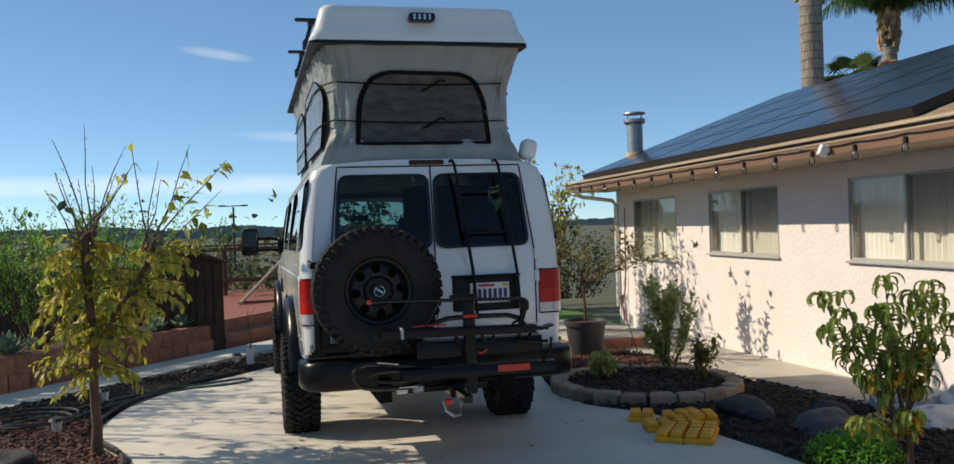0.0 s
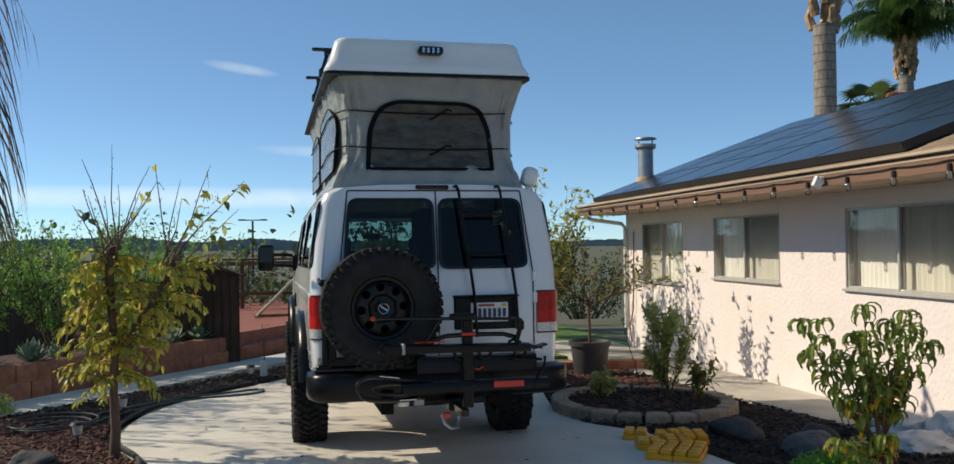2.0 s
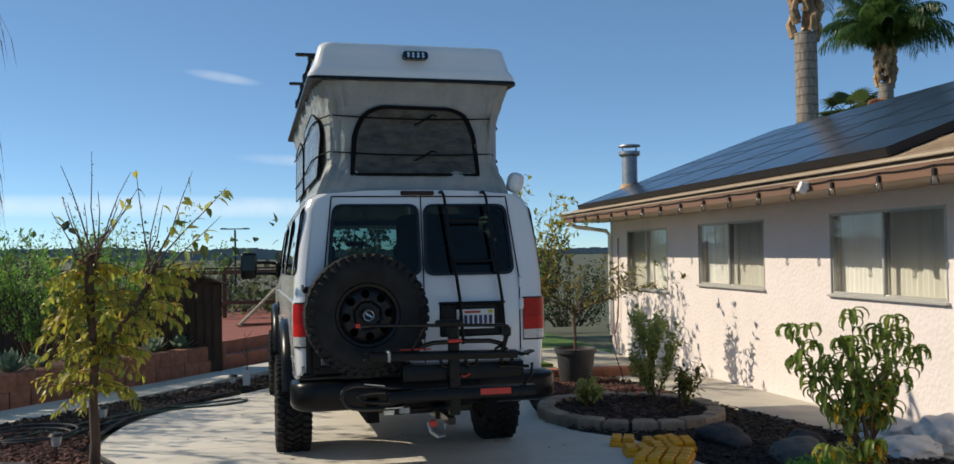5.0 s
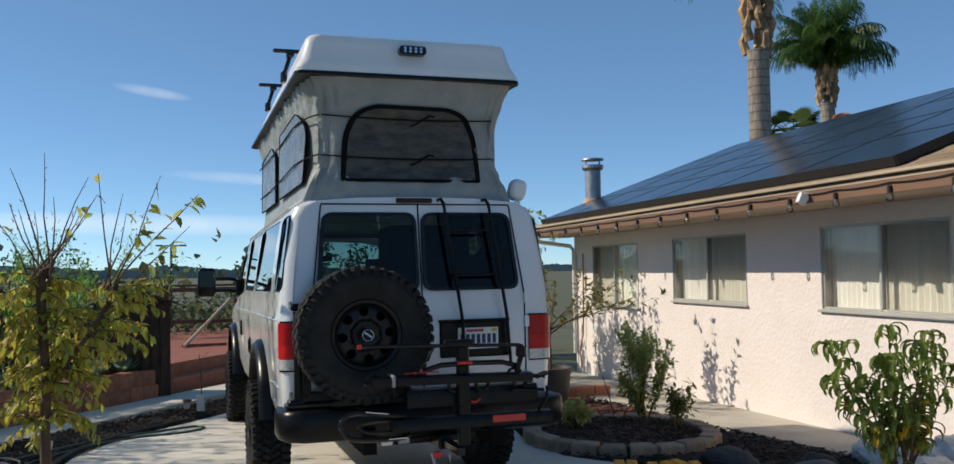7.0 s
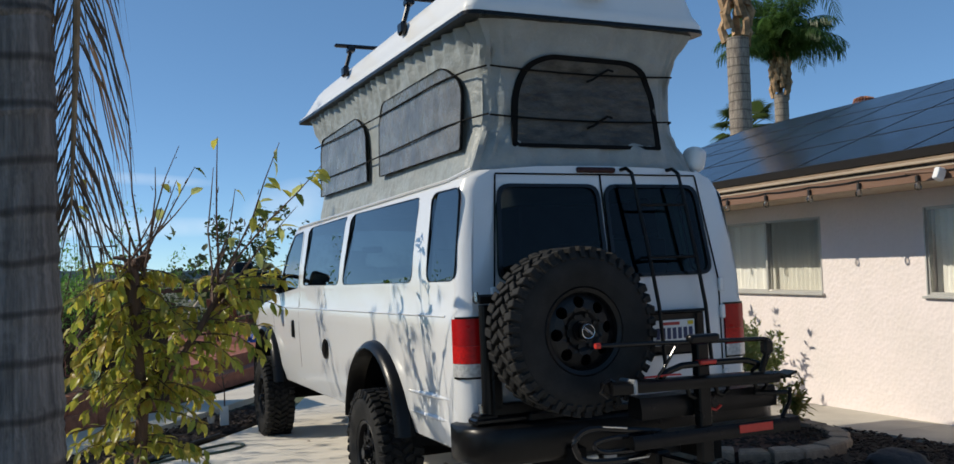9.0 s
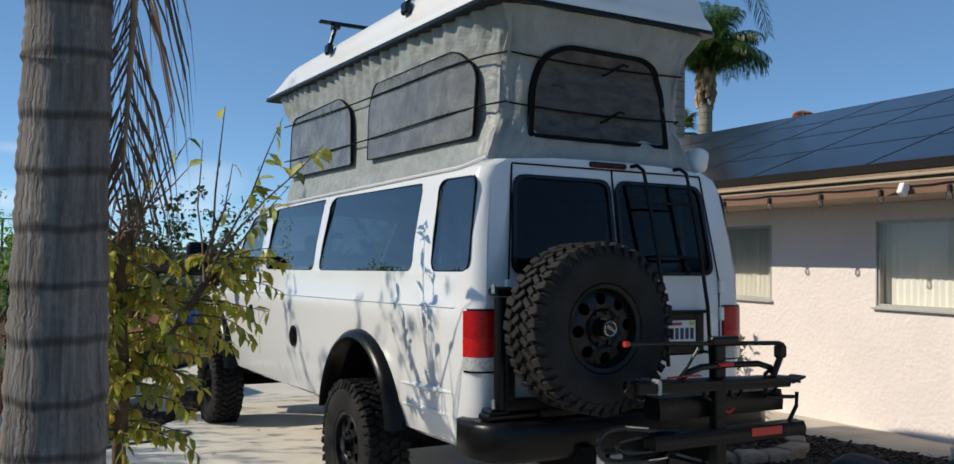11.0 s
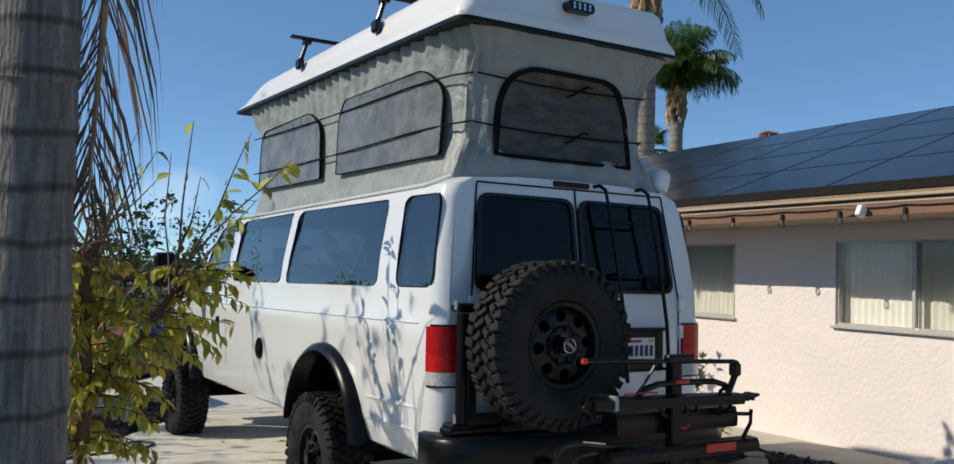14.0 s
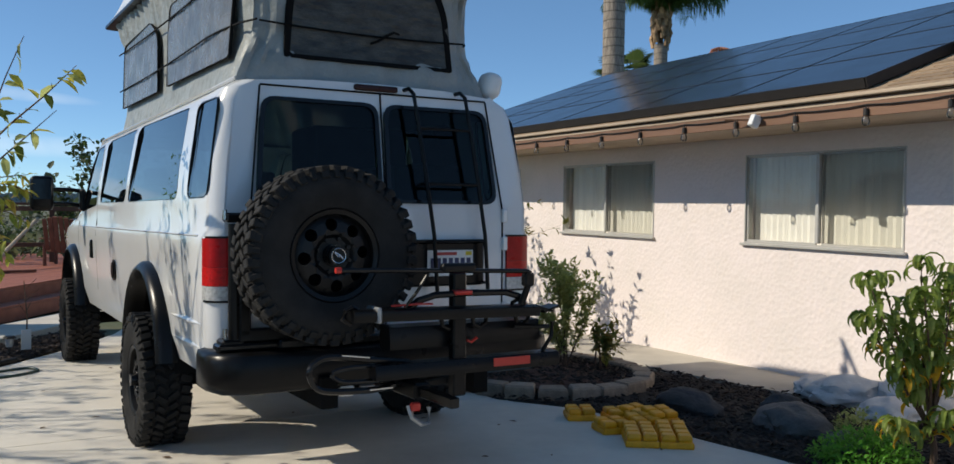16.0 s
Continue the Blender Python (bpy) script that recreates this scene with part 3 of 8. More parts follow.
tagged(part("lawn", bm, M["grass"]), "short bright green lawn beyond the house corner", "lawn", kind="structure")

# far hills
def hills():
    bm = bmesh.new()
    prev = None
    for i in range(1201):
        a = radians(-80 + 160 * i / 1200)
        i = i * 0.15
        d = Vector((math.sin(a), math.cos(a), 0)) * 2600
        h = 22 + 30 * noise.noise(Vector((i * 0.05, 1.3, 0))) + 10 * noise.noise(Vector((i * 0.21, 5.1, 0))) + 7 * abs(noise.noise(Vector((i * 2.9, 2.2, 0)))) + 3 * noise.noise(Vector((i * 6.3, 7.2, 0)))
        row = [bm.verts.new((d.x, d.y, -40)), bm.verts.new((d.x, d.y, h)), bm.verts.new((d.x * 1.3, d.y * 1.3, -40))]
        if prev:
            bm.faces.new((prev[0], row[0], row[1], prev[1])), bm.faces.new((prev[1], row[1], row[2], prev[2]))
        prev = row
    tagged(part("backdrop_hills", bm, M["hill"]), "low grey-green hills along the horizon, haze mixed into their colour", "hills", kind="structure")


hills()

# ---- house ----
HM = Matrix.Translation((6.88, 10.0, 0.0)) @ Matrix.Rotation(radians(-2.3), 4, 'Z')
EX, EZ, SL, RX = -0.89, 2.506, 0.362, 3.75      # eave edge, its height, roof slope, ridge
WINS = [(-2.88, -0.95, 1.22, 2.14), (0.58, 2.62, 1.22, 2.14), (3.85, 5.80, 1.06, 2.13)]
Y0, Y1 = -13.0, 7.1


def place(ob):
    ob.matrix_world = HM
    return ob


def wall_cells(bm, y0, y1, z0, z1, holes, x0, x1):
    ys = sorted({y0, y1, *[h[0] for h in holes], *[h[1] for h in holes]})
    for a, b in zip(ys, ys[1:]):
        zs = [(z0, z1)]
        for h in holes:
            if h[0] <= a and b <= h[1]:
                zs = [(z0, h[2]), (h[3], z1)]
        for p, q in zs:
            box(bm, ((x0 + x1) / 2, (a + b) / 2, (p + q) / 2), (x1 - x0, b - a, q - p))
    bmesh.ops.remove_doubles(bm, verts=bm.verts[:], dist=0.0005)
    return bm


place(tagged(part("wall_street_side", wall_cells(bmesh.new(), Y0, Y1 - 0.35, -0.5, 2.46, WINS, 0.0, 0.16), M["stucco"]), "pinkish white stucco house wall with rough trowelled texture", "wall", kind="structure"))
bm = bmesh.new()
G1 = Y1 - 0.35
prism(bm, [(0.165, -0.5), (7.34, -0.5), (7.34, 2.62), (RX, 3.98), (0.165, 2.62)], "y", G1 - 0.16, G1)
place(tagged(part("wall_gable", bm, M["stucco"]), "pinkish white stucco end wall", "wall", kind="structure"))
bm = bmesh.new()
prism(bm, [(0.165, -0.5), (7.34, -0.5), (7.34, 2.62), (RX, 3.98), (0.165, 2.62)], "y", Y0, Y0 + 0.16)
place(tagged(part("wall_far_end", bm, M["stucco"]), "pinkish white stucco end wall", "wall", kind="structure"))
bm = bmesh.new()
box(bm, (7.42, (Y0 + G1) / 2, 0.98), (0.16, G1 - Y0, 2.96))
place(tagged(part("wall_back", bm, M["stucco"]), "pinkish white stucco back wall", "wall", kind="structure"))
bm = bmesh.new()
box(bm, (2.6, -3.0, 0.98), (0.1, 19.6, 2.9))
place(tagged(part("wall_inside", bm, M["roomdark"]), "plain dim interior wall", "wall", kind="structure"))
bm = bmesh.new()
box(bm, (1.38, -3.0, 2.50), (2.4, 19.6, 0.06))
place(tagged(part("ceiling", bm, M["roomdark"]), "plain room ceiling", "ceiling", kind="structure"))
bm = bmesh.new()
box(bm, (1.38, -3.0, 0.0), (2.4, 19.6, 0.1))
place(tagged(part("floor", bm, M["roomdark"]), "plain room floor", "floor", kind="structure"))


def roof_z(x):
    return EZ + SL * (x - EX)


RA = math.atan(SL)
bm = bmesh.new()
e1, r1 = 7.12, 7.16
loft(bm, [[(EX, Y0 - 0.4, EZ - 0.03), (RX, Y0 - 0.4, roof_z(RX) - 0.03), (RX, Y0 - 0.4, roof_z(RX) - 0.12), (EX, Y0 - 0.4, EZ - 0.12)],
          [(EX, e1, EZ - 0.03), (RX, r1, roof_z(RX) - 0.03), (RX, r1, roof_z(RX) - 0.12), (EX, e1, EZ - 0.12)]])
BX = 2 * RX - EX                                  # the back eave
loft(bm, [[(RX + 0.002, Y0 - 0.4, roof_z(RX) - 0.03), (BX, Y0 - 0.4, EZ - 0.03), (BX, Y0 - 0.4, EZ - 0.12), (RX + 0.002, Y0 - 0.4, roof_z(RX) - 0.12)],
          [(RX + 0.002, r1, roof_z(RX) - 0.03), (BX, e1, EZ - 0.03), (BX, e1, EZ - 0.12), (RX + 0.002, r1, roof_z(RX) - 0.12)]])
roof = place(tagged(part("roof", bm, M["shingle"]), "tan composition shingle roof", "roof", kind="structure"))

# fascia, drip edge and soffit boards
bm = bmesh.new()
box(bm, (EX - 0.012, (Y0 + e1) / 2, EZ - 0.115), (0.024, e1 - Y0, 0.15), bevel=0.003)
place(tagged(part("trim_fascia", bm, M["trim"]), "brown painted fascia board under the eave", "trim", kind="structure"))
bm = bmesh.new()
box(bm, (EX - 0.03, (Y0 + e1) / 2, EZ - 0.015), (0.08, e1 - Y0 + 0.1, 0.03), bevel=0.006)
box(bm, (EX - 0.022, (Y0 + e1) / 2, EZ - 0.062), (0.012, e1 - Y0 + 0.06, 0.02))
place(tagged(part("trim_drip_edge", bm, M["soffit"]), "tan drip edge along the roof", "trim", kind="structure"))
bm = bmesh.new()
box(bm, (EX / 2 + 0.0, (Y0 + e1) / 2, EZ - 0.17), (-EX - 0.01, e1 - Y0 - 0.02, 0.02))
place(tagged(part("trim_soffit", bm, M["soffit"]), "tan soffit under the eave", "trim", kind="structure"))

# windows
for i, (a, b, z0, z1) in enumerate(WINS):
    w = place(tagged(thing("window_%d" % (i + 1), "sliding aluminium window with white vertical blinds", "window"), kind="structure"))
    out = [(a, z0), (b, z0), (b, z1), (a, z1)]
    inn = [(a + 0.014, z0 + 0.014), (b - 0.014, z0 + 0.014), (b - 0.014, z1 - 0.014), (a + 0.014, z1 - 0.014)]
    part("window_frame", band(out, inn, bmesh.new(), "x", -0.008, 0.09), M["alu"], w)
    mid = a + (b - a) * 0.5
    bm = bmesh.new()
    box(bm, (0.02, mid, (z0 + z1) / 2), (0.05, 0.032, z1 - z0 - 0.062), bevel=0.004)
    part("mullion", bm, M["alu"], w)
    bm = bmesh.new()
    box(bm, (-0.02, (a + b) / 2, z0 - 0.014), (0.05, b - a + 0.06, 0.026), bevel=0.004)
    part("window_sill", bm, M["alu"], w)
    for k, (p, q, dx) in enumerate(((a + 0.022, mid - 0.024, 0.05), (mid + 0.024, b - 0.022, 0.022))):
        fo = [(p, z0 + 0.016), (q, z0 + 0.016), (q, z1 - 0.016), (p, z1 - 0.016)]
        fi = [(p + 0.013, z0 + 0.034), (q - 0.013, z0 + 0.034), (q - 0.013, z1 - 0.034), (p + 0.013, z1 - 0.034)]
        s = part("sash", band(fo, fi, bmesh.new(), "x", dx - 0.01, dx + 0.012), M["alu"], w)
        bm = bmesh.new()
        bm.faces.new([bm.verts.new((dx, *c)) for c in fi])
        g = part("pane", bm, M["winglass"], s, facing=(-1, 0, 0))
        g.visible_shadow = False
        if k == (1 if i == 2 else 0):              # the sliding half carries an insect screen
            bm = bmesh.new()
            bm.faces.new([bm.verts.new((0.004, *c)) for c in fi])
            part("insect_screen", bm, M["screen"], w, "fine grey insect screen", facing=(-1, 0, 0)).visible_shadow = False
    # vertical blind, hung inside
    bl = place(tagged(thing("vertical_blind", "white vertical slat blind hanging behind the window", "blind", group="vertical blinds"), ""))
    bm = bmesh.new()
    box(bm, (0.19, (a + b) / 2, z1 + 0.04), (0.05, b - a + 0.1, 0.04))
    part("head_rail", bm, M["blind"], bl)
    n = int((b - a + 0.06) / 0.082)
    me = None
    for k in range(n):
        y = a - 0.02 + 0.082 * k
        if me is None:
            bm = bmesh.new()
            pts = [(-0.044, -0.004), (0.0, 0.006), (0.044, -0.004), (0.044, -0.0025), (0.0, 0.0075), (-0.044, -0.0025)]
            loft(bm, [[(p[1], p[0], z0 - 0.08) for p in pts], [(p[1], p[0], z1 + 0.015) for p in pts]])
            sl = part("slat", bm, M["blind"], bl)
            me = sl.data
        else:
            sl = new("slat", me)
            sl.parent = bl
        sl.location = (0.135, y, 0)
        sl.rotation_euler = (rnd(-0.004, 0.004), rnd(-0.004, 0.004), radians(9) + rnd(-0.05, 0.05))

# solar panels: rows up the slope
def panel_material():
    m = M["panel"]
    nt = m.node_tree
    L, N = nt.links.new, nt.nodes.new
    tc, br, mx = N("ShaderNodeTexCoord"), N("ShaderNodeTexBrick"), N("ShaderNodeMix")
    br.offset = 0.0
    br.inputs["Scale"].default_value = 1.0
    br.inputs["Brick Width"].default_value, br.inputs["Row Height"].default_value = 0.1575, 0.1575
    br.inputs["Mortar Size"].default_value = 0.004
    br.inputs["Color1"].default_value, br.inputs["Color2"].default_value = (0.010, 0.012, 0.022, 1), (0.014, 0.017, 0.030, 1)
    br.inputs["Mortar"].default_value = (0.018, 0.020, 0.028, 1)
    L(tc.outputs["Object"], br.inputs["Vector"])
    L(br.outputs["Color"], nt.nodes["Principled BSDF"].inputs["Base Color"])


panel_material()
array = place(thing("solar_array", "black photovoltaic panels in rows on the roof slope", "solar panels"))
PL, PW = 1.612, 1.121
fm = cm = None
for r in range(4):
    s0 = 0.26 + r * (PW + 0.006)
    y_hi = 6.74
    n = 6 if r == 0 else 13
    for k in range(n):
        yc = y_hi - PL / 2 - k * (PL + 0.008)
        x = EX + (s0 + PW / 2) * math.cos(RA)
        z = EZ + (s0 + PW / 2) * math.sin(RA) + 0.07
        if fm is None:
            o = [(-PW / 2, -PL / 2), (PW / 2, -PL / 2), (PW / 2, PL / 2), (-PW / 2, PL / 2)]
            ii = [(-PW / 2 + 0.009, -PL / 2 + 0.009), (PW / 2 - 0.009, -PL / 2 + 0.009), (PW / 2 - 0.009, PL / 2 - 0.009), (-PW / 2 + 0.009, PL / 2 - 0.009)]
            f = part("panel", band(o, ii, bmesh.new(), "z", -0.03, 0.006), M["panel_frame"], array)
            bm = bmesh.new()
            box(bm, (0, 0, -0.004), (PW - 0.018, PL - 0.018, 0.014))
            c = part("cell_sheet", bm, M["panel"], f)
            fm, cm = f.data, c.data
        else:
            f = new("panel", fm)
            f.parent = array
            c = new("cell_sheet", cm)
            c.parent = f
        f.location, f.rotation_euler = (x, yc, z), (0, -RA, 0)
# dark skirt along the lower edges of the array
bm = bmesh.new()
x, z = EX + 0.245 * math.cos(RA), EZ + 0.245 * math.sin(RA)
box(bm, (x, 6.74 - 3 * (PL + 0.008), z + 0.035), (0.02, 6 * (PL + 0.008), 0.09), rot=Matrix.Rotation(-RA, 4, 'Y'))
x2, z2 = EX + (0.245 + PW + 0.015) * math.cos(RA), EZ + (0.245 + PW + 0.015) * math.sin(RA)
box(bm, (x2, 6.74 - 6 * (PL + 0.008) - 5.2, z2 + 0.035), (0.02, 10.0, 0.09), rot=Matrix.Rotation(-RA, 4, 'Y'))
box(bm, ((x + x2) / 2, 6.74 - 6 * (PL + 0.008) - 0.01, (z + z2) / 2 + 0.035), (PW + 0.02, 0.02, 0.09), rot=Matrix.Rotation(-RA, 4, 'Y'))
part("skirt", bm, M["panel_frame"], array)

# ridge caps
cap = None
ridge = place(tagged(thing("roof_ridge", "row of tan ridge cap shingles", "roof"), kind="structure"))
for k in range(70):
    y = r1 - 0.15 - k * 0.28
    if cap is None:
        bm = bmesh.new()
        loft(bm, [[(-0.16, -0.15, -0.035), (0, -0.15, 0.015), (0.16, -0.15, -0.035), (0, -0.15, 0.0)], [(-0.16, 0.15, -0.02), (0, 0.15, 0.035), (0.16, 0.15, -0.02), (0, 0.15, 0.02)]])
        o = part("ridge_cap", bm, M["shingle"], ridge)
        cap = o.data
    else:
        o = new("ridge_cap", cap)
        o.parent = ridge
    o.location = (RX, y, roof_z(RX) + 0.01)
# shingle courses at the near, bare end of the slope
sm = None
courses = place(tagged(thing("roof_shingles", "overlapping tan shingles at the bare end of the roof", "roof"), kind="structure"))
for c in range(9):
    for k in range(30 if c > 1 else 34):
        s = 0.02 + c * 0.145
        y = -3.3 - k * 0.32 + (c % 2) * 0.16 if c > 1 else 6.6 - k * 0.32 - (c % 2) * 0.16
        if sm is None:
            bm = bmesh.new()
            loft(bm, [[(-0.075, -0.155, 0.008), (0.09, -0.155, -0.001), (0.09, -0.155, -0.006), (-0.075, -0.155, -0.004)], [(-0.075, 0.155, 0.008), (0.09, 0.155, -0.001), (0.09, 0.155, -0.006), (-0.075, 0.155, -0.004)]])
            o = part("shingle", bm, M["shingle"], courses)
            sm = o.data
        else:
            o = new("shingle", sm)
            o.parent = courses
        o.location = (EX + s * math.cos(RA) + 0.07, y, EZ + s * math.sin(RA) - 0.005)
        o.rotation_euler = (0, -RA, rnd(-0.01, 0.01))

# flue on the roof
fl = thing("roof_flue", "grey galvanised metal flue pipe with a cap", "chimney", Matrix.Translation((7.67, 16.95, 2.96)))
bm = bmesh.new()
cyl(bm, (0, 0, 0.0), (0, 0, 0.70), 0.155, seg=24)
part("pipe", bm, M["pipe_gal"], fl, smooth=True)
bm = bmesh.new()
cyl(bm, (0, 0, 0.0), (0, 0, 0.14), 0.24, 0.17, seg=24)
part("flashing", bm, M["husk"], fl, "rust-tan flashing cone", smooth=True)
bm = bmesh.new()
cyl(bm, (0, 0, 0.70), (0, 0, 0.74), 0.18, 0.215, seg=24)
cyl(bm, (0, 0, 0.74), (0, 0, 0.80), 0.215, seg=24)
cyl(bm, (0, 0, 0.90), (0, 0, 0.93), 0.225, 0.21, seg=24)
for k in range(4):
    a = k * math.pi / 2 + 0.4
    box(bm, (0.19 * math.cos(a), 0.19 * math.sin(a), 0.85), (0.02, 0.02, 0.12))
part("cap", bm, M["pipe_gal"], fl, smooth=True)

# far roof vent of clay beyond the ridge
vt = thing("roof_vent", "ribbed terracotta turbine vent behind the ridge", "vent", Matrix.Translation((11.25, 14.0, 4.12)) @ Matrix.Scale(0.55, 4))
bm = bmesh.new()
cyl(bm, (0, 0, -0.5), (0, 0, 0.2), 0.22, seg=20)
part("neck", bm, M["rooftile"], vt, smooth=True)
for k in range(18):
    a = k * 2 * math.pi / 18
    bm = bmesh.new()
    tube(bm, [(0.22 * math.cos(a), 0.22 * math.sin(a), 0.2), (0.33 * math.cos(a + 0.1), 0.33 * math.sin(a + 0.1), 0.32), (0.28 * math.cos(a + 0.2), 0.28 * math.sin(a + 0.2), 0.46), (0.1 * math.cos(a + 0.3), 0.1 * math.sin(a + 0.3), 0.52)], 0.032, seg=5)
    part("vane", bm, M["rooftile"], vt)

# string lights on the eave
sx = EX - 0.03
lights = place(thing("string_lights", "black cable of clear glass bulbs hung along the eave", "string lights"))
bys = [-1.78 + 0.719 * k for k in range(-9, 13)]
pts = []
for k, y in enumerate(bys):
    pts += [(sx - 0.008, y, EZ - 0.10), (sx - 0.008, y + 0.17, EZ - 0.112), (sx - 0.008, y + 0.5, EZ - 0.112)]
bm = bmesh.new()
tube(bm, pts, 0.006, seg=6)
part("cable", bm, M["cable"], lights)
sock = glob = None
for y in bys:
    if y > e1 - 0.1:
        continue
    if sock is None:
        bm = bmesh.new()
        cyl(bm, (0, 0, 0.0), (0, 0, -0.03), 0.005, seg=6)
        cyl(bm, (0, 0, -0.03), (0, 0, -0.085), 0.019, 0.022, seg=10)
        s = part("socket", bm, M["cable"], lights)
        bm = bmesh.new()
        prof = [(0.016, -0.085), (0.024, -0.10), (0.033, -0.125), (0.032, -0.147), (0.019, -0.163), (0.003, -0.168)]
        loft(bm, [[(r * math.cos(a * math.pi / 6), r * math.sin(a * math.pi / 6), z) for a in range(12)] for r, z in prof])
        g = part("bulb", bm, M["bulb"], s, smooth=True)
        sock, glob = s.data, g.data
    else:
        s = new("socket", sock)
        s.parent = lights
        g = new("bulb", glob)
        g.parent = s
    s.location = (sx - 0.012, y, EZ - 0.10)
    s.rotation_euler = (rnd(-0.06, 0.06), rnd(-0.06, 0.06), rnd(0, 6))

fd = place(thing("flood_light", "small white floodlight fixed under the eave", "lamp"))
bm = bmesh.new()
box(bm, (EX - 0.05, -2.05, EZ - 0.13), (0.05, 0.08, 0.08), bevel=0.01)
part("mount", bm, M["whiteplastic"], fd)
bm = bmesh.new()
box(bm, (EX - 0.10, -2.08, EZ - 0.15), (0.09, 0.06, 0.11), rot=Matrix.Rotation(radians(25), 4, 'Y'), bevel=0.012, seg=2)
part("head", bm, M["whiteplastic"], fd)
bm = bmesh.new()
cyl(bm, (EX - 0.05, -2.05, EZ - 0.12), (EX - 0.16, -1.77, EZ - 0.11), 0.014, seg=8)
part("sensor_arm", bm, M["trim"], fd)

# downspout at the far corner
ds = place(thing("downspout", "white painted rain downspout with elbows at the corner", "downspout"))
bm = bmesh.new()
tube(bm, [(EX + 0.02, 6.55, 2.36), (EX + 0.05, 6.6, 2.27), (EX + 0.15, 6.62, 2.23), (-0.12, 6.66, 2.15), (-0.05, 6.66, 2.06), (-0.05, 6.66, 0.1)], 0.04, seg=8)
part("pipe", bm, M["whiteplastic"], ds, smooth=True)
bm = bmesh.new()
tube(bm, [(-0.04, 6.2, 2.0), (-0.045, 6.2, 1.2), (-0.05, 6.24, 0.5), (-0.1, 6.3, 0.15), (-0.14, 6.1, -0.12)], 0.014, seg=6)
place(tagged(part("cable_run", bm, M["rooftile"]), "thin reddish cable running down the wall", "cable"))

# ---- van ----
VM = Matrix.Translation((1.766, 6.815, -0.005)) @ Matrix.Rotation(radians(1.2), 4, 'Z') @ Matrix.Rotation(radians(-0.95), 4, 'X')
van = thing("van", "white lifted camper van with raised pop-top parked on the driveway", "van", VM)
YR, YF = 1.59, 5.66          # axles
ZT = 2.30                     # roof height


def half_profile():
    return [(0.86, 0.60), (0.93, 0.64), (0.975, 0.80), (0.99, 1.05), (1.0, 1.30), (1.0, 1.40), (0.988, 1.43), (0.985, 1.58), (0.965, 1.80), (0.915, 2.12), (0.878, 2.195), (0.80, 2.238), (0.5, 2.262), (0.0, 2.27)]


def body_ring(y, inset=0.0, off=0.0):
    """A whole cross-section; inset narrows it for the rounded ends, off makes the inner skin."""
    top = float(np.interp(y, [4.62, 5.62, 6.35, 6.62], [2.31, 1.52, 1.36, 1.20]))
    pts = []
    for x, z in half_profile():
        x = max(0.0, x - inset - off * (1 if x > 0.6 else 0.5)) if x > 0 else 0.0
        if z > 1.44:
            z = 1.44 + (z - 1.44) * (top - 1.44) / (2.31 - 1.44)
        if top < 1.44:
            z = min(z, top - 0.02 * (1 - (x == 0)))
        if z > 1.6:
            z -= off
        if z < 0.75:
            z += off * 0.6
        lean = 0.14 * max(0.0, z - 1.55) * max(0.0, 1 - y / 0.7)
        pts.append((x, y + lean, z))
    return pts + [(-p[0], p[1], p[2]) for p in pts[-2::-1]]


def body_shell(off):
    bm = bmesh.new()
    ends = [(0.0 + off, 0.075), (0.015 + off, 0.045), (0.05 + off, 0.015), (0.10 + off, 0.0)]
    rings = [body_ring(y, i, off) for y, i in ends]
    for y in (0.5, 1.2, 2.0, 3.0, 4.0, 4.55, 4.75, 5.0, 5.3, 5.6, 5.9, 6.2, 6.42):
        rings.append(body_ring(min(y, 6.42 - off), 0.0, off))
    rings.append(body_ring(6.54 - off, 0.05, off))
    rings.append(body_ring(6.62 - off, 0.14, off))
    loft(bm, rings)
    bmesh.ops.remove_doubles(bm, verts=bm.verts[:], dist=0.0004)
    bmesh.ops.recalc_face_normals(bm, faces=bm.faces[:])
    return bm


SIDE_WINS = [[(0.08, 1.605), (0.54, 1.605), (0.565, 2.15), (0.12, 2.14)], [(0.80, 1.605), (2.49, 1.61), (2.40, 2.17), (0.78, 2.15)],
             [(2.61, 1.61), (3.92, 1.62), (3.88, 2.165), (2.54, 2.17)], [(4.10, 1.60), (5.10, 1.54), (4.74, 1.97), (4.50, 2.14), (4.10, 2.15)]]
REAR_L = [(-0.735, 1.595), (-0.022, 1.595), (-0.026, 2.15), (-0.69, 2.15)]
REAR_R = [(-p[0], p[1]) for p in REAR_L][::-1]


def cut_mesh(src, cutters):
    """Takes the cutters out of a solid and returns the plain result."""
    a = new("tmp_a", bpy.data.meshes.new("tmp_a"))
    src.to_mesh(a.data)
    src.free()
    gone = [a]
    for c in cutters:
        o = new("tmp_c", bpy.data.meshes.new("tmp_c"))
        bmesh.ops.recalc_face_normals(c, faces=c.faces[:])
        c.to_mesh(o.data)
        c.free()
        b = a.modifiers.new("cut", 'BOOLEAN')
        b.operation, b.solver, b.object = 'DIFFERENCE', 'EXACT', o
        gone.append(o)
    bpy.context.view_layer.update()
    me = bpy.data.meshes.new_from_object(a.evaluated_get(bpy.context.evaluated_depsgraph_get()))
    for o in gone:
        bpy.data.objects.remove(o)
    return me


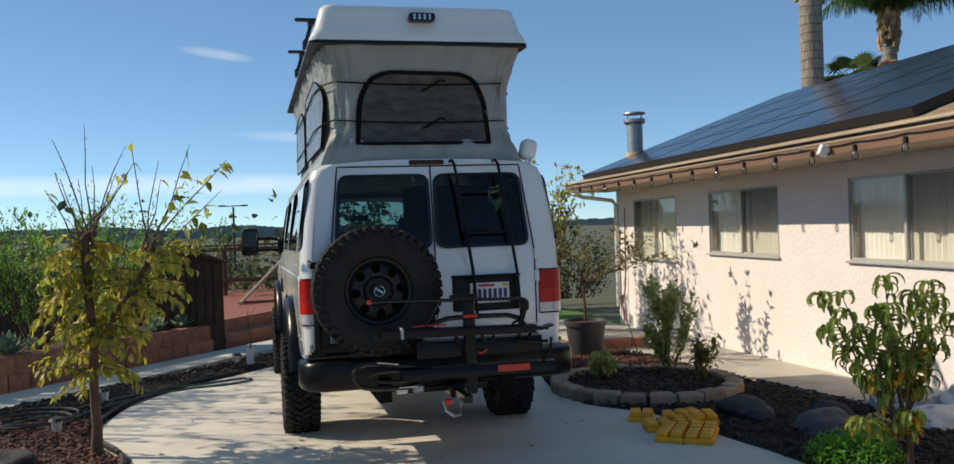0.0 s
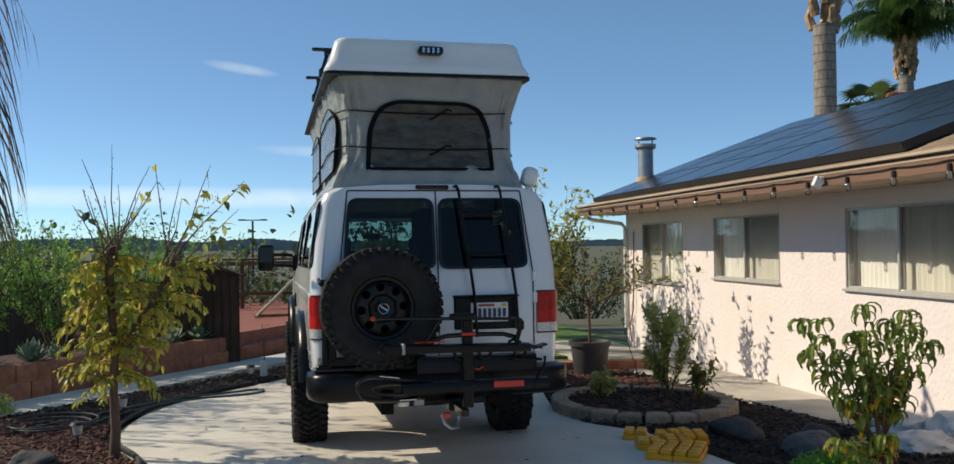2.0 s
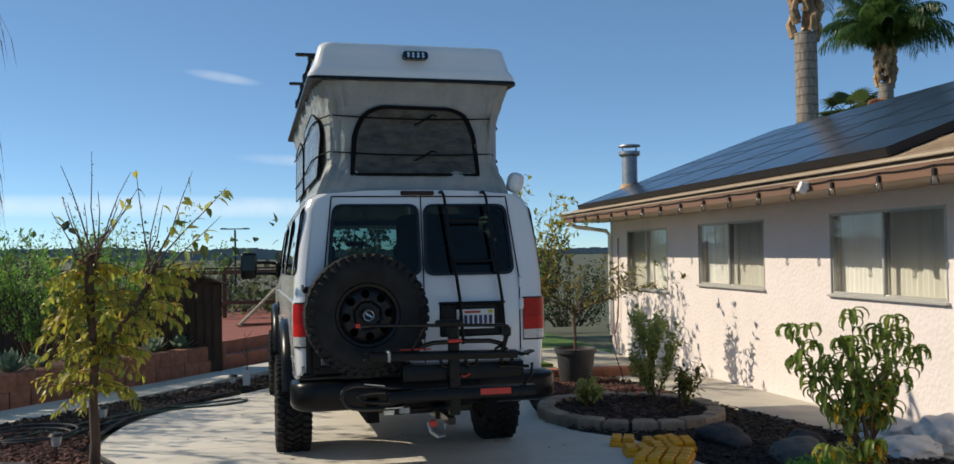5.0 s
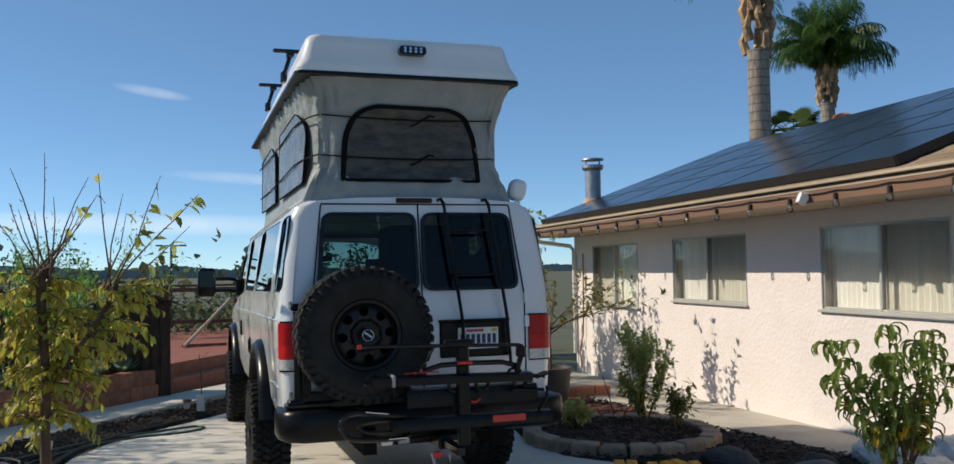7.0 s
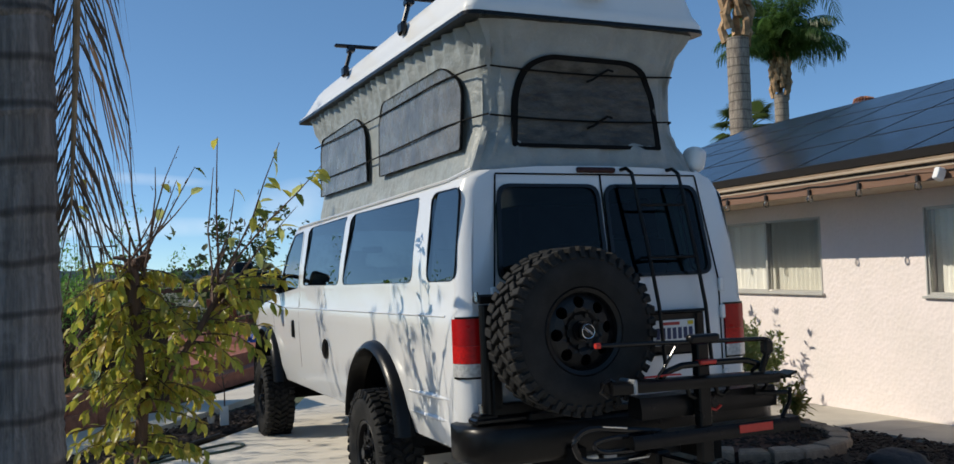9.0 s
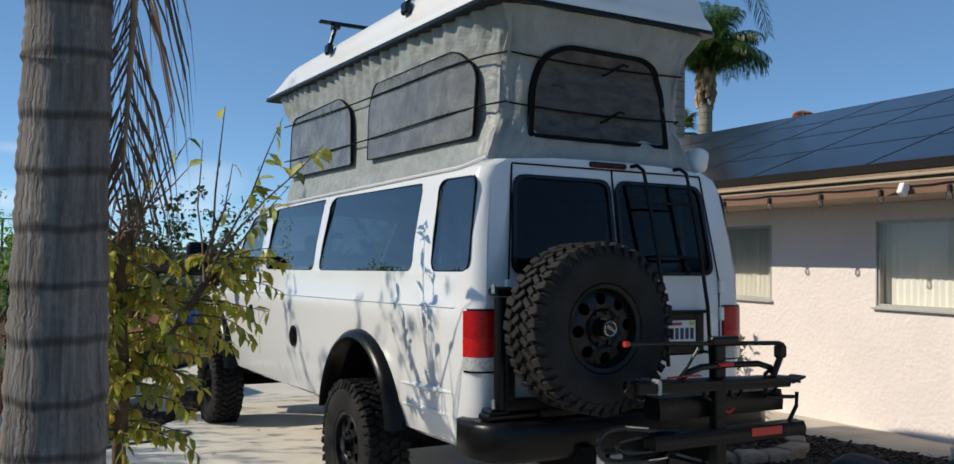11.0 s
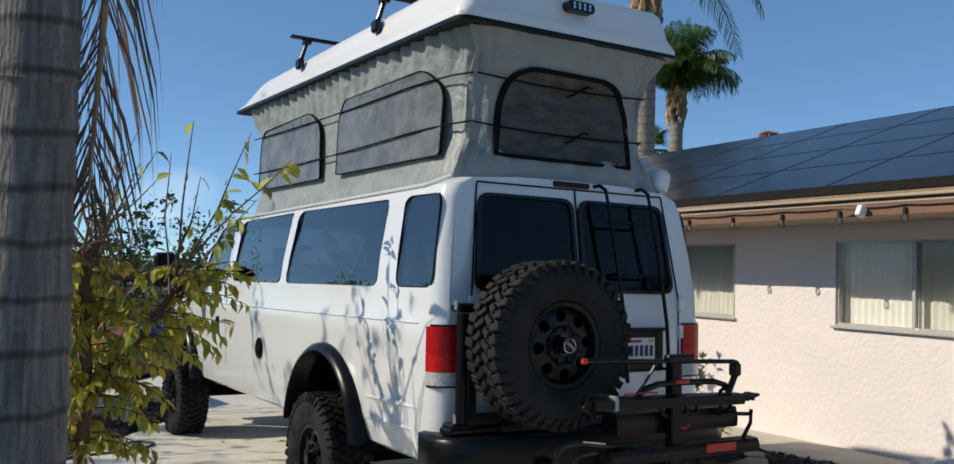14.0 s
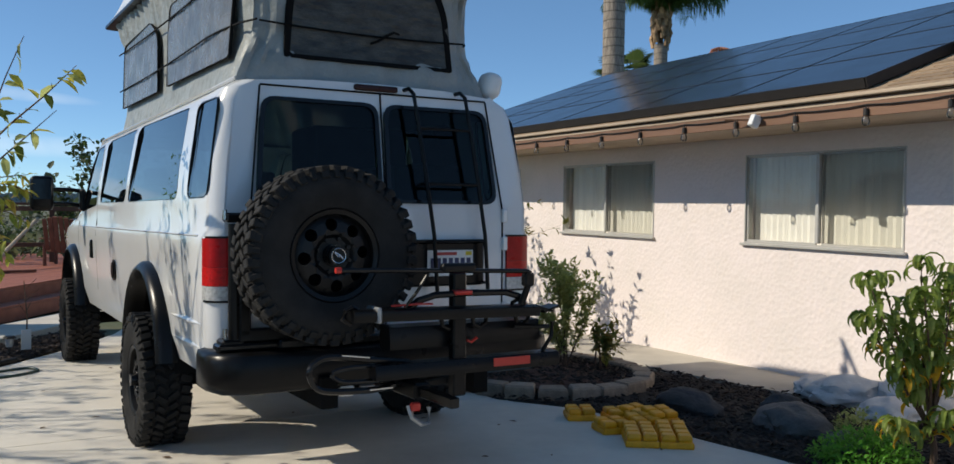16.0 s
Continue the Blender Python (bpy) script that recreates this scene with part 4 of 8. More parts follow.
cutters = [body_shell(0.045)]
for w in SIDE_WINS:
    cutters.append(prism(bmesh.new(), rounded(w, 0.075), "x", -1.3, 1.3))
for w in (REAR_L, REAR_R):
    cutters.append(prism(bmesh.new(), rounded(w, 0.075), "y", -0.3, 0.4))
ws = bmesh.new()
loft(ws, [[(-0.80, 5.75, 1.5), (0.80, 5.75, 1.5), (0.68, 5.05, 2.5), (-0.68, 5.05, 2.5)], [(-0.80, 5.40, 1.56), (0.80, 5.40, 1.56), (0.68, 4.62, 2.20), (-0.68, 4.62, 2.20)]])
cutters.append(ws)
for y in (YR, YF):
    cutters.append(cyl(bmesh.new(), (-1.4, y, 0.55), (1.4, y, 0.55), 0.615, seg=40))
me = cut_mesh(body_shell(0.0), cutters)
me.materials.clear()
me.materials.append(M["white"])
me.shade_smooth()
me.set_sharp_from_angle(angle=radians(28))
body = new("body", me)
body.parent = van
body["label"] = "glossy white painted body shell"

# pressed lines and door gaps along the sides
for sgn in (-1, 1):
    bm = bmesh.new()
    box(bm, (sgn * 1.001, 2.7, 1.405), (0.012, 5.0, 0.012), bevel=0.004)
    part("belt_moulding", bm, M["white"], body)
    for y, z0, z1 in ((4.06, 0.72, 2.12), (5.30, 0.85, 1.45)):
        bm = bmesh.new()
        for a, b in zip(np.linspace(z0, z1, 12), np.linspace(z0, z1, 12)[1:]):
            zs = [p[1] for p in half_profile()[:11]]
            xs = [p[0] for p in half_profile()[:11]]
            xa, xb = np.interp(a, zs, xs), np.interp(b, zs, xs)
            cyl(bm, (sgn * (xa - 0.004), y, a), (sgn * (xb - 0.004), y, b), 0.006, seg=5)
        part("door_gap", bm, M["dark"], body)
    bm = bmesh.new()
    box(bm, (sgn * 1.003, 4.30, 1.20), (0.03, 0.07, 0.17), bevel=0.012, seg=2)
    part("door_handle", bm, M["black"], body)
bm = bmesh.new()
cyl(bm, (-0.985, 3.04, 1.07), (-1.003, 3.04, 1.07), 0.085, seg=28)
cyl(bm, (-1.0, 3.04, 1.07), (-1.012, 3.04, 1.07), 0.062, seg=24)
part("fuel_flap", bm, M["black"], body)
# folded sheet ridges low on the rear quarter
for sgn in (-1, 1):
    bm = bmesh.new()
    for z in (0.80, 0.93):
        tube(bm, [(sgn * (0.962 if z < 0.9 else 0.975), 0.14, z), (sgn * (0.972 if z < 0.9 else 0.984), 0.5, z), (sgn * (0.972 if z < 0.9 else 0.984), 0.92, z - 0.01)], [0.004, 0.018, 0.006], seg=8)
    part("quarter_ridge", bm, M["white"], body, smooth=True)

# windows of the body
def pane(name, outline, facing, where, material):
    bm = bmesh.new()
    vs = []
    for p in rounded(outline, 0.08):
        vs.append(bm.verts.new(where(p)))
    bm.faces.new(vs)
    return part(name, bm, material, body, facing=facing)


def side_x(z):
    pr = half_profile()
    return float(np.interp(z, [p[1] for p in pr[:11]], [p[0] for p in pr[:11]]))


def grow(o, d):
    c = Vector((sum(p[0] for p in o) / len(o), sum(p[1] for p in o) / len(o)))
    return [tuple(Vector(p) + (Vector(p) - c).normalized() * d) for p in o]


for sgn in (-1, 1):
    for w in SIDE_WINS:
        pane("side_window", grow(w, 0.012), (sgn, 0, 0), lambda p, s=sgn: (s * (side_x(p[1]) - 0.003), p[0], p[1]), M["vanglass"])
        o, i = rounded(grow(w, 0.003), 0.075), rounded(grow(w, -0.008), 0.07)
        bm = bmesh.new()
        R = [[bm.verts.new((sgn * (side_x(p[1]) + e), p[0], p[1])) for p in q] for q, e in ((o, -0.012), (o, 0.0008), (i, 0.0008), (i, -0.012))]
        for a in range(4):
            A, B = R[a], R[(a + 1) % 4]
            for k in range(len(o)):
                bm.faces.new((A[k], A[(k + 1) % len(o)], B[(k + 1) % len(o)], B[k]))
        part("window_seal", bm, M["black"], body)


def rear_y(z):
    return 0.14 * max(0.0, z - 1.55)


for w in (REAR_L, REAR_R):
    pane("rear_window", grow(w, 0.015), (0, -1, 0), lambda p: (p[0], rear_y(p[1]) + 0.008, p[1]), M["vanglass_rear"])
    o, i = rounded(grow(w, 0.01), 0.08), rounded(grow(w, -0.022), 0.07)
    bm = bmesh.new()
    R = [[bm.verts.new((p[0], rear_y(p[1]) + e, p[1])) for p in q] for q, e in ((o, 0.004), (o, -0.006), (i, -0.006), (i, 0.004))]
    for a in range(4):
        A, B = R[a], R[(a + 1) % 4]
        for k in range(len(o)):
            bm.faces.new((A[k], A[(k + 1) % len(o)], B[(k + 1) % len(o)], B[k]))
    part("window_seal", bm, M["gloss_black"], body)
bm = bmesh.new()
bm.faces.new([bm.verts.new(p) for p in ((-0.83, 5.60, 1.53), (0.83, 5.60, 1.53), (0.70, 4.66, 2.27), (-0.70, 4.66, 2.27))])
part("windscreen", bm, M["clearglass"], body, facing=(0, -1, -0.5))
# rear door gaps and hinges
bm = bmesh.new()
for x in (-0.775, 0.0, 0.775):
    tube(bm, [(x * (1.0 if x else 1), -0.002, 0.84), (x, -0.002, 1.55), (x * 0.905, rear_y(2.21) - 0.002, 2.21)], 0.0055, seg=5)
tube(bm, [(-0.70, rear_y(2.215) - 0.002, 2.215), (0.70, rear_y(2.215) - 0.002, 2.215)], 0.0055, seg=5)
part("rear_door_gap", bm, M["dark"], body)
for x in (-0.785, 0.785):
    for z in (0.95, 1.35, 1.52):
        bm = bmesh.new()
        box(bm, (x, -0.012, z), (0.035, 0.026, 0.085), bevel=0.006)
        part("door_hinge", bm, M["white"], body)
bm = bmesh.new()
box(bm, (-0.025, 0.10, 2.243), (0.27, 0.05, 0.035), bevel=0.012, seg=2)
part("high_brake_light", bm, M["brake"], body, "dark red third brake lamp")

# inside: seats and mirror, seen through the glass
for x, y in ((-0.48, 4.2), (0.48, 4.2)):
    st = new("seat")
    st.parent = van
    bm = bmesh.new()
    box(bm, (x, y, 1.12), (0.52, 0.5, 0.16), bevel=0.05, seg=2)
    part("cushion", bm, M["seat"], st)
    bm = bmesh.new()
    box(bm, (x, y - 0.26, 1.48), (0.5, 0.14, 0.62), bevel=0.05, seg=2)
    part("backrest", bm, M["seat"], st)
    bm = bmesh.new()
    box(bm, (x, y - 0.28, 1.86), (0.26, 0.1, 0.16), bevel=0.04, seg=2)
    part("headrest", bm, M["seat"], st)
# added box: stops windscreen light from showing through the right rear window
bm = bmesh.new()
box(bm, (0.43, 1.6, 1.5), (0.72, 0.5, 1.3), bevel=0.02)
part("interior_blocker", bm, M["seat"], van, "dark box inside the van, added to keep the right rear window dark")
bm = bmesh.new()
box(bm, (0.0, 4.85, 1.98), (0.24, 0.03, 0.07), bevel=0.012)
part("inside_mirror", bm, M["black"], van)
bm = bmesh.new()
box(bm, (0.0, 2.8, 0.80), (1.7, 4.6, 0.05))
part("cabin_floor", bm, M["dark"], van)
bm = bmesh.new()
box(bm, (0.0, 5.35, 1.35), (1.6, 0.35, 0.28), bevel=0.05)
part("dashboard", bm, M["seat"], van)
# second added box along the right side, blocking light in the same way
bm = bmesh.new()
box(bm, (0.62, 1.6, 1.35), (0.5, 1.9, 1.0), bevel=0.02)
part("side_blocker", bm, M["seat"], van, "dark box inside the van, added to keep the right rear window dark")

# tail lamps, wrapped round the corners
for sgn in (-1, 1):
    tl = new("tail_lamp")
    tl.parent = van

    def lens(z0, z1, proud):
        bm = bmesh.new()
        path2 = [(0.80, -0.012 - proud), (0.90, -0.010 - proud), (0.955, 0.004 - proud * 0.7), (0.988 + proud * 0.6, 0.045), (0.996 + proud, 0.10), (0.990, 0.105), (0.96, 0.05), (0.90, 0.02), (0.80, 0.02)]
        return loft(bm, [[(sgn * x, y, z0) for x, y in path2], [(sgn * x, y, z1) for x, y in path2]])
    part("lens", lens(1.245, 1.392, 0.006), M["redlens"], tl, "red lens", smooth=True)
    part("lens", lens(1.146, 1.243, 0.006), M["redlens_hi"], tl, "bright red reflector lens", smooth=True)
    part("lens", lens(1.072, 1.144, 0.006), M["clearlens"], tl, "clear reversing lens", smooth=True)
    part("lens_housing", lens(1.06, 1.404, 0.0), M["black"], tl, smooth=True)

# rear bumper: bulky black steel with rounded ends
bm = bmesh.new()
rings = []
for x, h, d, y0 in ((-1.03, 0.15, 0.12, -0.02), (-1.015, 0.19, 0.24, -0.10), (-0.96, 0.215, 0.34, -0.20), (-0.86, 0.22, 0.38, -0.25), (0.86, 0.22, 0.38, -0.25), (0.96, 0.215, 0.34, -0.20), (1.015, 0.19, 0.24, -0.10), (1.03, 0.15, 0.12, -0.02)):
    zc = 0.715
    b = 0.045
    rings.append([(x, y0, zc - h / 2 + b), (x, y0, zc + h / 2 - b), (x, y0 + b * 0.3, zc + h / 2 - b * 0.3), (x, y0 + b, zc + h / 2), (x, y0 + d, zc + h / 2), (x, y0 + d, zc - h / 2), (x, y0 + b * 1.6, zc - h / 2), (x, y0 + b * 0.5, zc - h / 2 + b * 0.35)])
loft(bm, rings)
part("rear_bumper", bm, M["black"], van, "black powder-coated steel bumper", smooth=True)
bm = bmesh.new()
box(bm, (-0.05, -0.10, 0.85), (1.25, 0.16, 0.05), bevel=0.01)
box(bm, (-0.80, -0.09, 0.845), (0.36, 0.12, 0.035), bevel=0.01)
part("bumper_top_rail", bm, M["gloss_black"], van)
# chassis and axles
bm = bmesh.new()
for x in (-0.45, 0.45):
    box(bm, (x, 2.9, 0.60), (0.09, 6.4, 0.16))
box(bm, (0.0, 0.15, 0.60), (0.9, 0.12, 0.14))
for y in (YR, YF):
    cyl(bm, (-0.75, y, 0.42), (0.75, y, 0.42), 0.06, seg=12)
bmesh.ops.create_uvsphere(bm, u_segments=12, v_segments=8, radius=0.16, matrix=Matrix.Translation((0.05, YR, 0.42)))
box(bm, (0.15, 2.6, 0.58), (0.55, 1.5, 0.22), bevel=0.03)
cyl(bm, (0.5, 0.4, 0.50), (0.5, 3.5, 0.52), 0.05, seg=10)
part("chassis", bm, M["dark"], van)
for y in (YR, YF):
    for s in (-1, 1):
        bm = bmesh.new()
        loft(bm, [[(s * x, y + 0.64 * math.cos(a), 0.55 + 0.64 * math.sin(a)) for a in np.linspace(0, math.pi, 14)] for x in (0.55, 0.96)], caps=False, closed=False)
        part("wheel_liner", bm, M["dark"], van)

# fender flares
for sgn in (-1, 1):
    for y in (YR, YF):
        bm = bmesh.new()
        rings = []
        for a in np.linspace(radians(6), radians(174), 26):
            c, s = math.cos(a), math.sin(a)
            def pt(r, x):
                return (sgn * x, y + r * c, 0.55 + r * s)
            rings.append([pt(0.60, 0.93), pt(0.598, 1.055), pt(0.606, 1.068), pt(0.622, 1.064), pt(0.655, 1.03), pt(0.664, 0.975), pt(0.63, 0.93)])
        loft(bm, rings)
        part("fender_flare", bm, M["black"], van, "satin black fender flare", smooth=True)


# wheels: knobbly mud tyre, black steel rim
def make_wheel(parent, R=0.44, W=0.31):
    """Axis along x, outer side towards minus x."""
    prof = [(-0.10, 0.225), (-0.135, 0.235), (-0.152, 0.29), (-0.155, 0.35), (-0.145, 0.395), (-0.125, 0.418), (0.125, 0.418), (0.145, 0.395), (0.155, 0.35), (0.152, 0.29), (0.135, 0.235), (0.10, 0.225)]
    k = R / 0.44
    n = 56
    bm = bmesh.new()
    loft(bm, [[(x, r * k * math.cos(2 * math.pi * i / n), r * k * math.sin(2 * math.pi * i / n)) for x, r in prof] for i in range(n)] + [[(x, r * k, 0) for x, r in prof]], caps=False)
    bmesh.ops.remove_doubles(bm, verts=bm.verts[:], dist=0.0003)
    tyre = part("tyre", bm, M["rubber"], parent, "black mud-terrain tyre", smooth=True)
    bm = bmesh.new()
    m = 42
    for i in range(m):
        for x, dx, off, tw, dz in ((-0.112, 0.064, 0.0, 0.22, 0.044), (-0.040, 0.066, 0.5, -0.6, 0.034), (0.036, 0.066, 0.2, 0.6, 0.034), (0.110, 0.064, 0.6, -0.22, 0.044)):
            a = 2 * math.pi * (i + off) / m
            rot = Matrix.Rotation(a, 4, 'X')
            b = bmesh.new()
            box(b, (0, 0, 0), (dx * (1.15 if i % 2 else 0.9), dz, 0.030), bevel=0.004)
            b.transform(rot @ Matrix.Translation((x, 0, 0.4285 * k)) @ Matrix.Rotation(tw, 4, 'Z'))
            tmp = bpy.data.meshes.new("tmp")
            b.to_mesh(tmp)
            b.free()
            bm.from_mesh(tmp)
            bpy.data.meshes.remove(tmp)
        for s in (-1, 1):                      # shoulder lugs running down the sidewall
            a = 2 * math.pi * (i + (0.0 if s < 0 else 0.6)) / m
            b = bmesh.new()
            box(b, (0, 0, 0), (0.022, 0.040 if i % 2 else 0.028, 0.055), bevel=0.004)
            b.transform(Matrix.Rotation(a, 4, 'X') @ Matrix.Translation((s * 0.140, 0, 0.407 * k)) @ Matrix.Rotation(s * -0.35, 4, 'Y'))
            tmp = bpy.data.meshes.new("tmp")
            b.to_mesh(tmp)
            b.free()
            bm.from_mesh(tmp)
            bpy.data.meshes.remove(tmp)
    lugs = part("tread", bm, M["rubber"], tyre)
    # rim: barrel, dished disc with eight round holes, hub
    bm = bmesh.new()
    rp = [(-0.118, 0.222), (-0.128, 0.232), (-0.135, 0.226), (-0.125, 0.205), (-0.06, 0.195), (-0.03, 0.19), (0.11, 0.20), (0.11, 0.205), (-0.02, 0.20), (-0.10, 0.215)]
    loft(bm, [[(x, r * math.cos(2 * math.pi * i / 40), r * math.sin(2 * math.pi * i / 40)) for x, r in rp] for i in range(41)], caps=False)
    bmesh.ops.remove_doubles(bm, verts=bm.verts[:], dist=0.0003)
    rim = part("rim", bm, M["rim"], parent, "satin black steel rim", smooth=True)
    disc = bmesh.new()

    def dished(r, a):
        x = float(np.interp(r, [0, 0.085, 0.11, 0.165, 0.205], [-0.098, -0.100, -0.118, -0.108, -0.088]))
        return (x, r * math.cos(a), r * math.sin(a))

    for i in range(8):                          # eight sectors, a round hole in each
        a0 = 2 * math.pi * (i + 0.5) / 8
        rows = [[], [], []]
        for q in range(20):
            f = 2 * math.pi * q / 20
            cr, ca = math.cos(f), math.sin(f)
            k = 1 / max(abs(cr), abs(ca))
            hole = (0.152 + 0.031 * cr, a0 + 0.031 * ca / 0.152)
            edge = (0.152 + 0.050 * cr * k, a0 + math.pi / 8 * ca * k)
            rows[0].append(disc.verts.new(dished(*edge)))
            rows[1].append(disc.verts.new(dished(*hole)))
            p = dished(*hole)
            rows[2].append(disc.verts.new((p[0] + 0.022, p[1], p[2])))
        for q in range(20):
            for A, B in ((rows[0], rows[1]), (rows[1], rows[2])):
                disc.faces.new((A[q], A[(q + 1) % 20], B[(q + 1) % 20], B[q]))
    mid = [[disc.verts.new(dished(r, 2 * math.pi * q / 40)) for q in range(40)] for r in (0.104, 0.085, 0.02)]
    for A, B in zip(mid, mid[1:]):
        for q in range(40):
            disc.faces.new((A[q], A[(q + 1) % 40], B[(q + 1) % 40], B[q]))
    d = part("disc", disc, M["rim"], rim)
    bm = bmesh.new()
    cyl(bm, (-0.06, 0, 0), (-0.115, 0, 0), 0.062, 0.055, seg=24)
    cyl(bm, (-0.115, 0, 0), (-0.155, 0, 0), 0.043, 0.038, seg=20)
    part("hub", bm, M["gloss_black"], rim, smooth=True)
    nut = None
    for i in range(8):
        a = 2 * math.pi * i / 8
        if nut is None:
            bm = bmesh.new()
            cyl(bm, (-0.09, 0, 0), (-0.118, 0, 0), 0.011, seg=6)
            o = part("wheel_nut", bm, M["rim"], rim)
            nut = o.data
        else:
            o = new("wheel_nut", nut)
            o.parent = rim
        o.location = (0, 0.083 * math.cos(a), 0.083 * math.sin(a))
    # back closure
    bm = bmesh.new()
    cyl(bm, (0.06, 0, 0), (0.10, 0, 0), 0.196, seg=32)
    part("brake_drum", bm, M["dark"], rim)


first = new("wheel")
first.parent = van
make_wheel(first)
first.matrix_basis = Matrix.Translation((-0.955, YR, 0.425))
for x, y, f, dz in ((0.955, YR, 180, 0.0), (-0.955, YF, 0, -0.02), (0.955, YF, 180, -0.02)):
    copy_thing(first, Matrix.Translation((x, y, 0.425 + dz)) @ Matrix.Rotation(radians(f), 4, 'Z') @ Matrix.Rotation(rnd(0, 6), 4, 'X'))
spare = copy_thing(first, Matrix.Translation((-0.50, -0.37, 1.318)) @ Matrix.Rotation(radians(90), 4, 'Z') @ Matrix.Rotation(0.3, 4, 'X'))
spare.name = "spare_wheel"
# badge disc on the spare's hub
bm = bmesh.new()
cyl(bm, (-0.155, 0, 0), (-0.17, 0, 0), 0.047, seg=24)
part("hub_cap", bm, M["black"], spare)
b2 = bmesh.new()
tube(b2, [(-0.172, 0.036 * math.cos(a), 0.036 * math.sin(a)) for a in np.linspace(0, 2 * math.pi, 24, endpoint=False)], 0.003, seg=5, closed=True)
tube(b2, [(-0.172, -0.026, -0.010), (-0.172, -0.005, 0.004), (-0.172, 0.026, 0.012)], 0.005, seg=5)
tube(b2, [(-0.172, -0.024, 0.0), (-0.172, 0.005, -0.004), (-0.172, 0.026, 0.008)], 0.003, seg=5)
part("cap_badge", b2, M["steel"], spare)

# swing-out tyre carrier
car = new("tyre_carrier")
car.parent = van
bm = bmesh.new()
cyl(bm, (-0.885, -0.10, 0.84), (-0.885, -0.10, 1.47), 0.034, seg=14)
box(bm, (-0.885, -0.10, 1.50), (0.11, 0.09, 0.05), bevel=0.012)
box(bm, (-0.90, -0.08, 0.86), (0.12, 0.12, 0.05), bevel=0.012)
part("pivot_post", bm, M["black"], car)
bm = bmesh.new()
box(bm, (-0.50, -0.11, 0.90), (0.75, 0.06, 0.07), bevel=0.01)
box(bm, (-0.84, -0.11, 1.17), (0.06, 0.06, 0.55), bevel=0.01)
box(bm, (-0.66, -0.11, 1.318), (0.42, 0.06, 0.07), bevel=0.01)
cyl(bm, (-0.50, -0.09, 1.318), (-0.50, -0.30, 1.318), 0.09, seg=16)
part("carrier_frame", bm, M["black"], car)
for z in (0.89, 1.49):
    bm = bmesh.new()
    cyl(bm, (-0.94, -0.12, z), (-0.94, -0.12, z + 0.05), 0.012, seg=8)
    part("carrier_pin", bm, M["steel"], car)

# rear ladder
lad = new("ladder")
lad.parent = van
for x in (0.165, 0.505):
    bm = bmesh.new()
    tube(bm, [(x - 0.02, 0.16, 2.245), (x, 0.05, 2.25), (x + 0.005, 0.0, 2.215), (x + 0.02, -0.015, 2.10), (x + 0.06, -0.055, 1.75), (x + 0.105, -0.075, 1.40), (x + 0.125, -0.08, 1.05)], 0.0125, seg=8)
    part("ladder_rail", bm, M["black"], lad, smooth=True)
    for z, y in ((1.70, -0.05), (1.12, -0.07)):
        bm = bmesh.new()
        dx = float(np.interp(z, [1.05, 1.4, 1.75], [0.125, 0.105, 0.06]))
        cyl(bm, (x + dx, y, z), (x + dx, 0.02, z), 0.010, seg=6)
        part("ladder_foot", bm, M["gloss_black"], lad)
for z in (2.02, 1.70, 1.37):
    dx = float(np.interp(z, [1.05, 1.4, 1.75, 2.1], [0.125, 0.105, 0.06, 0.02]))
    yy = float(np.interp(z, [1.05, 1.4, 1.75, 2.1], [-0.08, -0.075, -0.055, -0.015]))
    bm = bmesh.new()
    cyl(bm, (0.165 + dx, yy, z), (0.505 + dx, yy, z), 0.009, seg=8)
    part("ladder_rung", bm, M["black"], lad)

# plate panel and plate with plain bars
bm = bmesh.new()
box(bm, (0.38, -0.006, 1.235), (0.52, 0.02, 0.26), bevel=0.012)
box(bm, (0.38, -0.020, 1.368), (0.54, 0.03, 0.02), bevel=0.006)
part("plate_panel", bm, M["black"], van)
bm = bmesh.new()
box(bm, (0.405, -0.022, 1.24), (0.305, 0.006, 0.152), bevel=0.002)
plate = part("number_plate", bm, M["plate"], van, "white number plate with dark bars")
bm = bmesh.new()
box(bm, (0.38, -0.027, 1.295), (0.13, 0.003, 0.018))
part("plate_bar", bm, M["plate_red"], plate)
bm = bmesh.new()
box(bm, (0.525, -0.027, 1.296), (0.04, 0.003, 0.022))
part("plate_sticker", bm, M["plate_yellow"], plate)
for k in range(7):
    bm = bmesh.new()
    box(bm, (0.285 + 0.040 * k, -0.027, 1.236), (0.026, 0.003, 0.068))
    part("plate_bar", bm, M["plate_blue"], plate)

